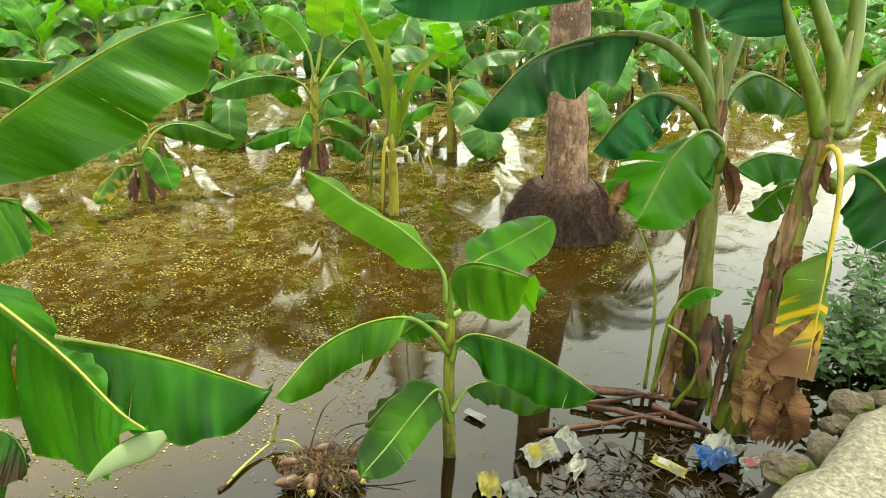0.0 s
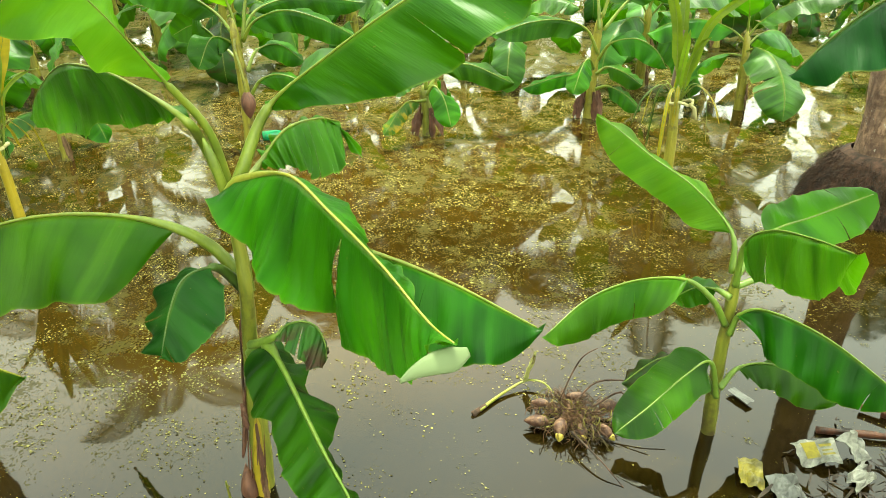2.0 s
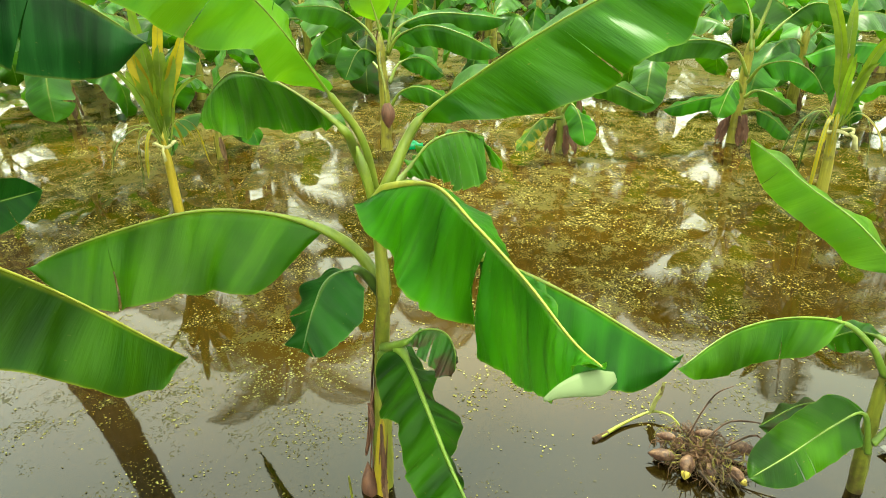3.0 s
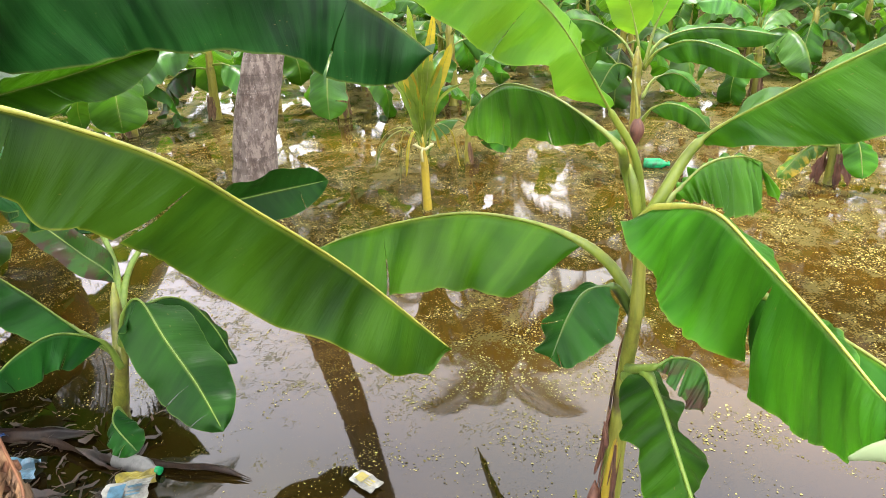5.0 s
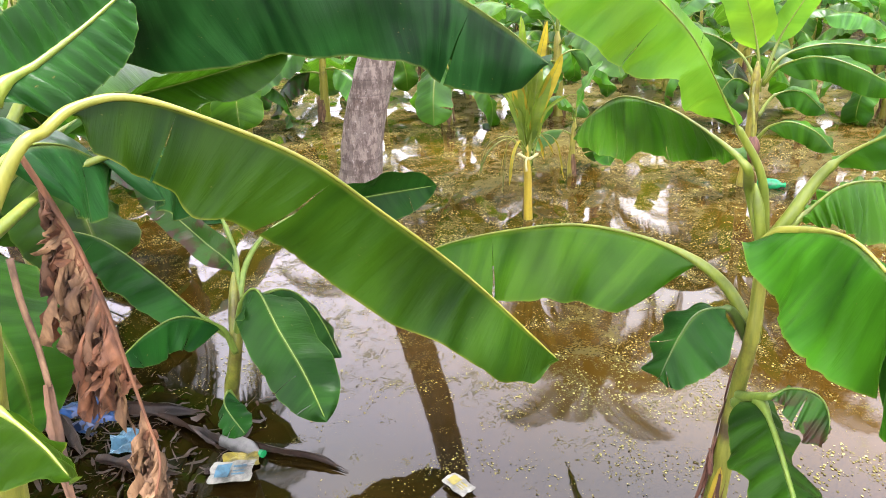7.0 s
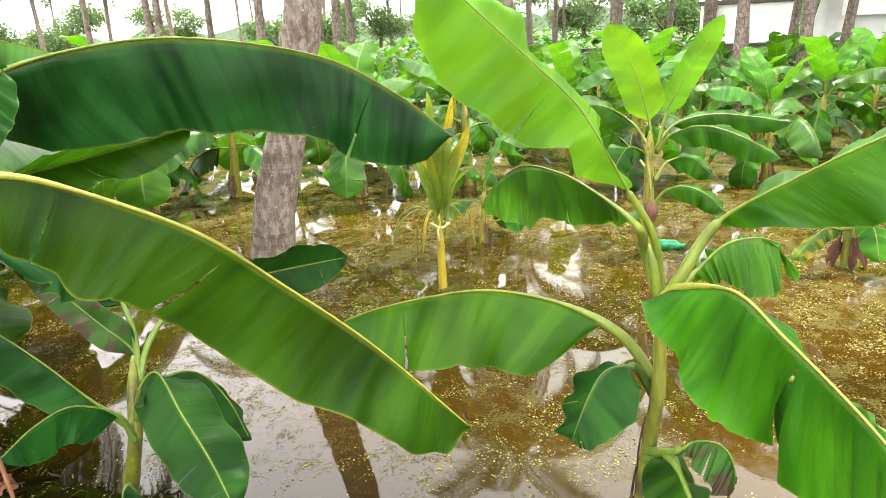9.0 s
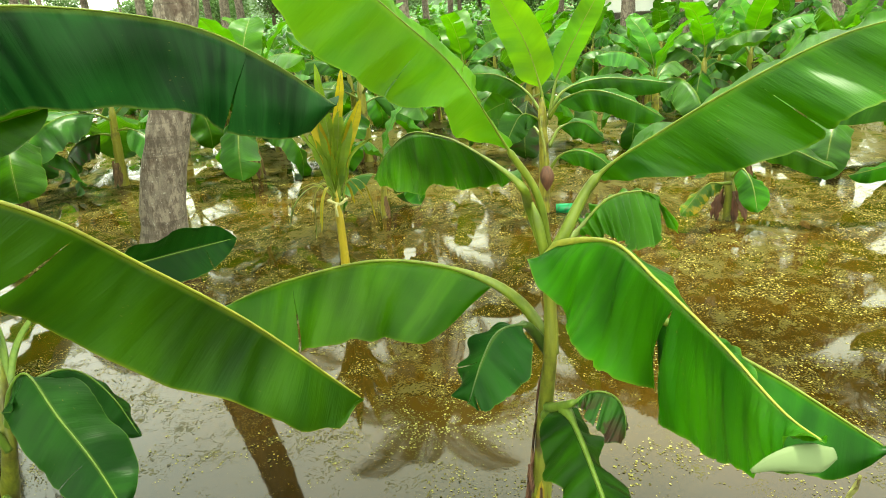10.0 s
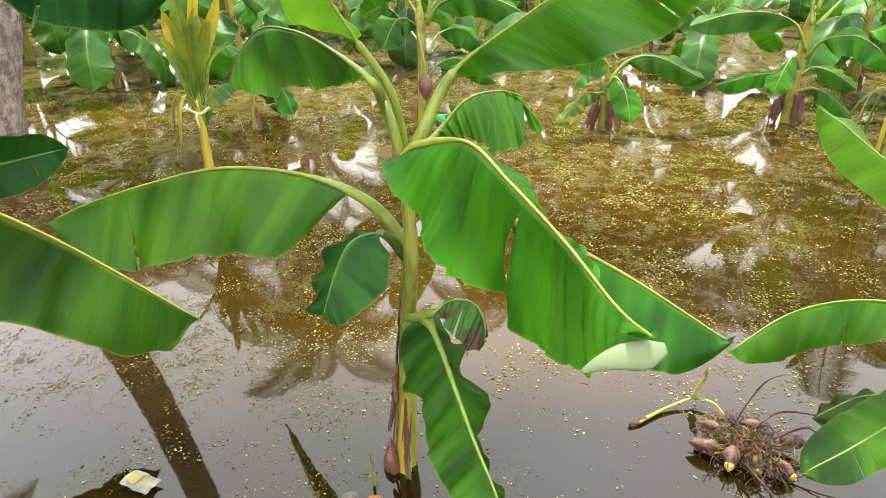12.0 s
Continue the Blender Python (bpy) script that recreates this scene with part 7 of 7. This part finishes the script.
for cx, cy, spread, count, tall in ((2.08, 3.05, 0.24, 60, 0.34), (1.55, 3.2, 0.13, 12, 0.1), (2.6, 3.55, 0.36, 70, 0.42), (3.3, 4.2, 0.4, 50, 0.45)):
    weeds = thing("weed_bush", "low leafy green weeds with thin twigs beside the bank", "bush", "weeds by the bank")
    leafage, twigs = bmesh.new(), bmesh.new()
    fine, rel = leafage.loops.layers.uv.new("fine"), leafage.loops.layers.uv.new("rel")
    for i in range(count):
        p = Vector((cx + rng.gauss(0, spread), cy + rng.gauss(0, spread * 0.8), -0.01))
        q = p + Vector((rng.uniform(-0.3, 0.3), rng.uniform(-0.3, 0.3), tall * rng.uniform(0.3, 1.0)))
        stem, run, _ = curve([p, p.lerp(q, 0.5) + Vector((0, 0, tall * 0.3)), q], 8)
        tube(twigs, stem, lambda s: 0.0028 * (1 - 0.6 * s), 4)
        for k, c in enumerate(stem[2:]):
            for side in range(3):
                a, l = rng.uniform(0, 6.28), rng.uniform(0.035, 0.075)
                t = Vector((math.cos(a), math.sin(a), rng.uniform(-0.35, 0.35)))
                sd = Vector((-math.sin(a), math.cos(a), rng.uniform(-0.3, 0.3)))
                dip = Vector((0, 0, -l * 0.2))
                c0 = c + t * 0.012
                rim = [c0, c0 + t * l * 0.3 + sd * l * 0.22, c0 + t * l * 0.65 + sd * l * 0.2 + dip * 0.5, c0 + t * l + dip, c0 + t * l * 0.65 - sd * l * 0.2 + dip * 0.5, c0 + t * l * 0.3 - sd * l * 0.22]
                f = leafage.faces.new([leafage.verts.new(v) for v in rim])
                for lo, uv in zip(f.loops, ((0, 0), (0.02, 0.6), (0.04, 0.5), (0.06, 0), (0.04, -0.5), (0.02, -0.6))):
                    lo[fine].uv, lo[rel].uv = uv, uv
    tagged(part("leafage", leafage, weed_green, weeds), kind="stuff")
    tagged(part("twig_tangle", twigs, rib_dark, weeds), kind="stuff")

# ---- duckweed: small floating leaves, thick in drifts ----
duck_mat = Nodes("duckweed")
duck_mat = duck_mat.done(duck_mat.surface(duck_mat.ramp(duck_mat.node("ShaderNodeNewGeometry").outputs["Random Per Island"], [(0.0, (0.03, 0.025, 0.004)), (0.5, (0.105, 0.094, 0.022)), (1.0, (0.30, 0.275, 0.095))]), 0.75, spec=0.15))
rng = random.Random(91)
verts, faces = [], []


def fleck(x, y, r):
    """One small floating leaf, five-sided and flat on the water."""
    a0, sx = rng.uniform(0, 6.28), rng.uniform(0.55, 1.0)
    k0, lift = len(verts), rng.uniform(0.0006, 0.003)
    for k in range(5):
        a = a0 + k * 1.2566
        verts.append((x + r * math.cos(a), y + r * sx * math.sin(a), lift + 0.0008 * (k % 2)))
    faces.append(tuple(range(k0, k0 + 5)))


tries = 0
while len(faces) < 190000 and tries < 1300000:
    tries += 1
    u, v = rng.uniform(-7, 5), -rng.random() ** 0.8 * 6.5
    p = bank_point(u, v)
    off = -v
    dens = 0.35 * noise.noise(Vector((p.x * 0.9, p.y * 0.9, 3))) + 0.85 * noise.noise(Vector((p.x * 3.7, p.y * 3.7, 8))) + 0.75 * noise.noise(Vector((p.x * 13, p.y * 13, 1)))
    shore = min(max((off - 0.7) / 0.9, 0), 1)
    thick = max(shore, min(max(-3.0 - u, 0), 1) * 0.5)
    if rng.random() < max(dens - 0.06 + 0.18 * shore, 0.006) * thick * 1.6:
        fleck(p.x, p.y, (0.0015 + 0.0038 * rng.random() ** 2.2) * (0.8 + 0.5 * shore))
    # small loose rafts on the open water by the bank
    elif shore < 0.8 and dens > -0.15 and rng.random() < 0.0045:
        wide, n_raft = rng.uniform(0.008, 0.035), int(4 + 50 * rng.random() ** 3)
        for _ in range(n_raft):
            fleck(p.x + rng.gauss(0, wide * 1.2), p.y + rng.gauss(0, wide * 0.8), 0.001 + 0.0022 * rng.random() ** 2)
me = bpy.data.meshes.new("duckweed")
me.from_pydata(verts, [], faces)
me.materials.append(duck_mat)
tagged(new("duckweed", me), "yellow-green duckweed floating in drifts on the water", "duckweed", kind="stuff")

# ---- far bananas, trees and the white house ----
rng = random.Random(17)
far_leaf = leaf_field
bm = bmesh.new()
fine, rel = bm.loops.layers.uv.new("fine"), bm.loops.layers.uv.new("rel")
for i in range(1500):
    yaw, d = radians(rng.uniform(-40, 105)), 20.5 + 60 * rng.random() ** 1.4
    x, y = -math.sin(yaw) * d, math.cos(yaw) * d
    if y < 1.0 + 0.9 * x + 2:
        continue
    h = rng.uniform(0.35, 0.55) * (1 + max(d - 34, 0) * 0.012)
    for k in range(7):
        a = k * 2.4 + rng.uniform(-0.3, 0.3)
        up = 0.15 + 0.17 * k
        big = 1 + max(d - 30, 0) * 0.02
        l, w = rng.uniform(0.5, 0.75) * big, rng.uniform(0.09, 0.13) * big
        p = Vector((x, y, h))
        prev = None
        for j in range(5):
            wd = Vector((-math.sin(a), math.cos(a), 0.0)) * w * (0.15, 0.9, 1.0, 0.8, 0.05)[j]
            cur = [bm.verts.new(p - wd - Vector((0, 0, w * 0.4))), bm.verts.new(p), bm.verts.new(p + wd - Vector((0, 0, w * 0.4)))]
            if prev:
                for q in range(2):
                    f = bm.faces.new((prev[q], prev[q + 1], cur[q + 1], cur[q]))
                    for lo, uv in zip(f.loops, ((j - 1, q - 1), (j - 1, q), (j, q), (j, q - 1))):
                        lo[fine].uv, lo[rel].uv = (uv[0] * 0.2, uv[1] * w), (uv[0] / 4, uv[1] * 0.9)
            prev = cur
            p = p + Vector((math.cos(a) * math.cos(up), math.sin(a) * math.cos(up), math.sin(up))) * l / 4
            up -= 0.3
tagged(mesh_object("far_bananas", bm, far_leaf), "distant rows of green banana plants", "banana plants", kind="stuff")


# foliage green made paler: the haze of distance is put into the colour
tree_haze_green = leaf_material("tree_haze_green", (0.045, 0.09, 0.026), (0.10, 0.165, 0.055), (0.1, 0.16, 0.05), (0.14, 0.26, 0.05))


def broad_tree(seed, height, spread):
    """A broadleaf tree: trunk, limbs and a crown of small leaf clumps."""
    rng = random.Random(seed)
    ob = thing("tree", "broad green tree at the far edge of the field", "tree", "far trees")
    bm = bmesh.new()
    tube(bm, curve([(0, 0, -0.2), (0.1, 0, height * 0.25), (0, 0.1, height * 0.6)], 10)[0], lambda s: 0.2 * (1 - 0.6 * s), 8, wobble=0.2)
    centres = []
    for i in range(9):
        a = i * 2.4
        e = Vector((math.cos(a) * spread * rng.uniform(0.35, 0.85), math.sin(a) * spread * rng.uniform(0.35, 0.85), height * rng.uniform(0.3, 0.95)))
        tube(bm, curve([(0, 0, height * 0.3), e * 0.5 + Vector((0, 0, height * 0.2)), e], 6)[0], lambda s: 0.07 * (1 - 0.7 * s), 5)
        centres.append(e)
    part("trunk", bm, stick_mat, ob)
    bm = bmesh.new()
    fine, rel = bm.loops.layers.uv.new("fine"), bm.loops.layers.uv.new("rel")
    for i in range(9000):
        c = rng.choice(centres)
        p = c + Vector((rng.gauss(0, 1), rng.gauss(0, 1), rng.gauss(0, 0.7))) * spread * 0.19
        t = Vector((rng.gauss(0, 1), rng.gauss(0, 1), rng.gauss(0, 1))).normalized()
        sd = t.cross(Vector((rng.gauss(0, 1), rng.gauss(0, 1), rng.gauss(0, 1)))).normalized()
        l = rng.uniform(0.1, 0.22)
        f = bm.faces.new([bm.verts.new(q) for q in (p, p + t * l * 0.5 + sd * l * 0.35, p + t * l, p + t * l * 0.5 - sd * l * 0.35)])
        for lo, q in zip(f.loops, ((0, 0), (0.1, 0.4), (0.2, 0), (0.1, -0.4))):
            lo[fine].uv, lo[rel].uv = q, q
    part("crown", bm, tree_haze_green, ob)
    return ob


trees = [broad_tree(3, 3.6, 2.6), broad_tree(4, 4.6, 3.0)]
rng = random.Random(23)
first = [True, True]
for yaw, d in ((99, 40), (91, 47), (85, 56), (78, 60), (70, 56), (66, 50), (62, 58), (57, 52), (52, 46), (46, 50), (40, 42), (34, 44), (28, 47), (20, 50), (12, 46), (3, 49), (-6, 46), (-14, 50), (-24, 46), (-33, 48)):
    k = rng.randint(0, 1)
    m = pose(-math.sin(radians(yaw)) * d, math.cos(radians(yaw)) * d, 0, 0, 0, rng.uniform(0, 360))
    if first[k]:
        first[k] = False
        trees[k].matrix_basis = m
    else:
        copy_thing(trees[k], m)

# woods behind everything: a sheet with the haze put into its colour
bm = bmesh.new()
rows = [[], []]
for i in range(261):
    yaw = radians(-60 + i * 0.7)
    d = 120
    x, y = -math.sin(yaw) * d, math.cos(yaw) * d
    rows[0].append(bm.verts.new((x, y, -1)))
    rows[1].append(bm.verts.new((x, y, 3.5 + 2.2 * noise.noise(Vector((i * 0.21, 0, 0))) + 1.2 * noise.noise(Vector((i * 0.9, 3, 0))))))
for k in range(260):
    bm.faces.new((rows[0][k], rows[0][k + 1], rows[1][k + 1], rows[1][k]))
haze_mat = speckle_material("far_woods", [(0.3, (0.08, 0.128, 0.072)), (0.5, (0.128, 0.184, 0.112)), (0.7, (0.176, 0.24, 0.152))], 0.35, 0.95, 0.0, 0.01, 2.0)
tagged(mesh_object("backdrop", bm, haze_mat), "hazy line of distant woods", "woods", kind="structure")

# the house, seen across the field
HOUSE = pose(-14.93, 25.97, 0.79, 0, 0, 29.7)
house = thing("house", "white plastered flat-roofed house behind a low wall", "house")
house.matrix_basis = HOUSE
wood = fibre_material("door_wood", (0.30, 0.10, 0.035), (0.42, 0.16, 0.06), (0.2, 0.07, 0.03), 0.6)
dark_gap = plain("dark_room", (0.02, 0.02, 0.02), 0.8)


def slab(name, x0, x1, y0, y1, z0, z1, mat, parent, label="", bevel=0.015):
    bm = bmesh.new()
    box_mesh(bm, (x1 - x0, y1 - y0, z1 - z0), ((x0 + x1) / 2, (y0 + y1) / 2, (z0 + z1) / 2))
    bmesh.ops.bevel(bm, geom=bm.edges, offset=bevel, segments=1, affect="EDGES")
    return part(name, bm, mat, parent, label, smooth=False)


slab("wall", -4.06, -0.7, 0.0, 4.0, -1.4, 1.45, plaster, house)
slab("parapet", -4.15, -0.6, -0.1, 0.15, 1.45, 1.62, stone, house, "weathered grey parapet")
slab("wall", 0.1, 7.0, 0.3, 5.0, -1.4, 3.6, plaster, house)
slab("wall", -1.6, 1.2, 1.2, 5.0, 1.75, 3.6, plaster, house)
slab("canopy", -0.9, 0.95, -0.3, 1.4, 1.72, 1.86, plaster, house)
slab("balcony", 0.8, 2.75, -0.5, 0.3, 0.85, 1.75, plaster, house)
slab("ledge", 2.8, 7.0, -0.25, 0.3, 1.42, 1.56, plaster, house)
slab("door_frame", 2.97, 3.86, 0.24, 0.31, -1.0, 1.36, plaster, house, bevel=0.008)
for k in range(6):
    slab("plank", 3.05 + k * 0.123, 3.17 + k * 0.123, 0.2, 0.26, -1.0, 1.28, wood, house, "red-brown door plank" if k == 0 else "", bevel=0.008)
# dark slab on the wall: the unlit room put into its colour
slab("window", 4.6, 5.5, 0.22, 0.3, 2.2, 3.2, dark_gap, house, "dark panel standing for an unlit window opening")
bm = bmesh.new()
vs = [bm.verts.new(q) for q in ((0.1, 0.15, 1.5), (0.1, 0.45, 1.5), (-0.5, 0.45, -1.2), (-0.5, 0.15, -1.2), (0.3, 0.15, 1.5), (0.3, 0.45, 1.5), (0.3, 0.45, -1.2), (0.3, 0.15, -1.2))]
for idx in ((0, 1, 2, 3), (4, 7, 6, 5), (0, 3, 7, 4), (1, 5, 6, 2), (0, 4, 5, 1), (3, 2, 6, 7)):
    bm.faces.new([vs[q] for q in idx])
part("buttress", bm, plaster, house, smooth=False)
dish_mat = plain("dish_paint", (0.42, 0.42, 0.40), 0.5)
bm = bmesh.new()
rings = []
for j in range(6):
    r = 0.26 * j / 5 + 0.02
    rings.append([bm.verts.new((2.65 + r * math.cos(a), -0.75 + 0.5 * r * r, 1.45 + r * math.sin(a))) for a in [k * math.pi / 12 for k in range(24)]])
for a, b in zip(rings, rings[1:]):
    for k in range(24):
        bm.faces.new((a[k], a[(k + 1) % 24], b[(k + 1) % 24], b[k]))
dish = part("satellite_dish", bm, dish_mat, house, "grey round satellite dish")
dish.modifiers.new("thickness", "SOLIDIFY").thickness = 0.02
bm = bmesh.new()
tube(bm, [Vector((2.65, -0.75, 1.45)), Vector((2.65, -0.4, 1.7)), Vector((2.6, 0.3, 1.9))], 0.03, 6)
part("arm", bm, grey_film, dish)
yard = thing("yard_wall", "low grey-brown wall in front of the house", "wall")
yard.matrix_basis = HOUSE
slab("wall", -9.0, 9.0, -1.6, -1.35, -1.5, 0.0, stone, yard)
slab("coping", -9.05, 9.05, -1.65, -1.3, 0.0, 0.06, stone, yard)
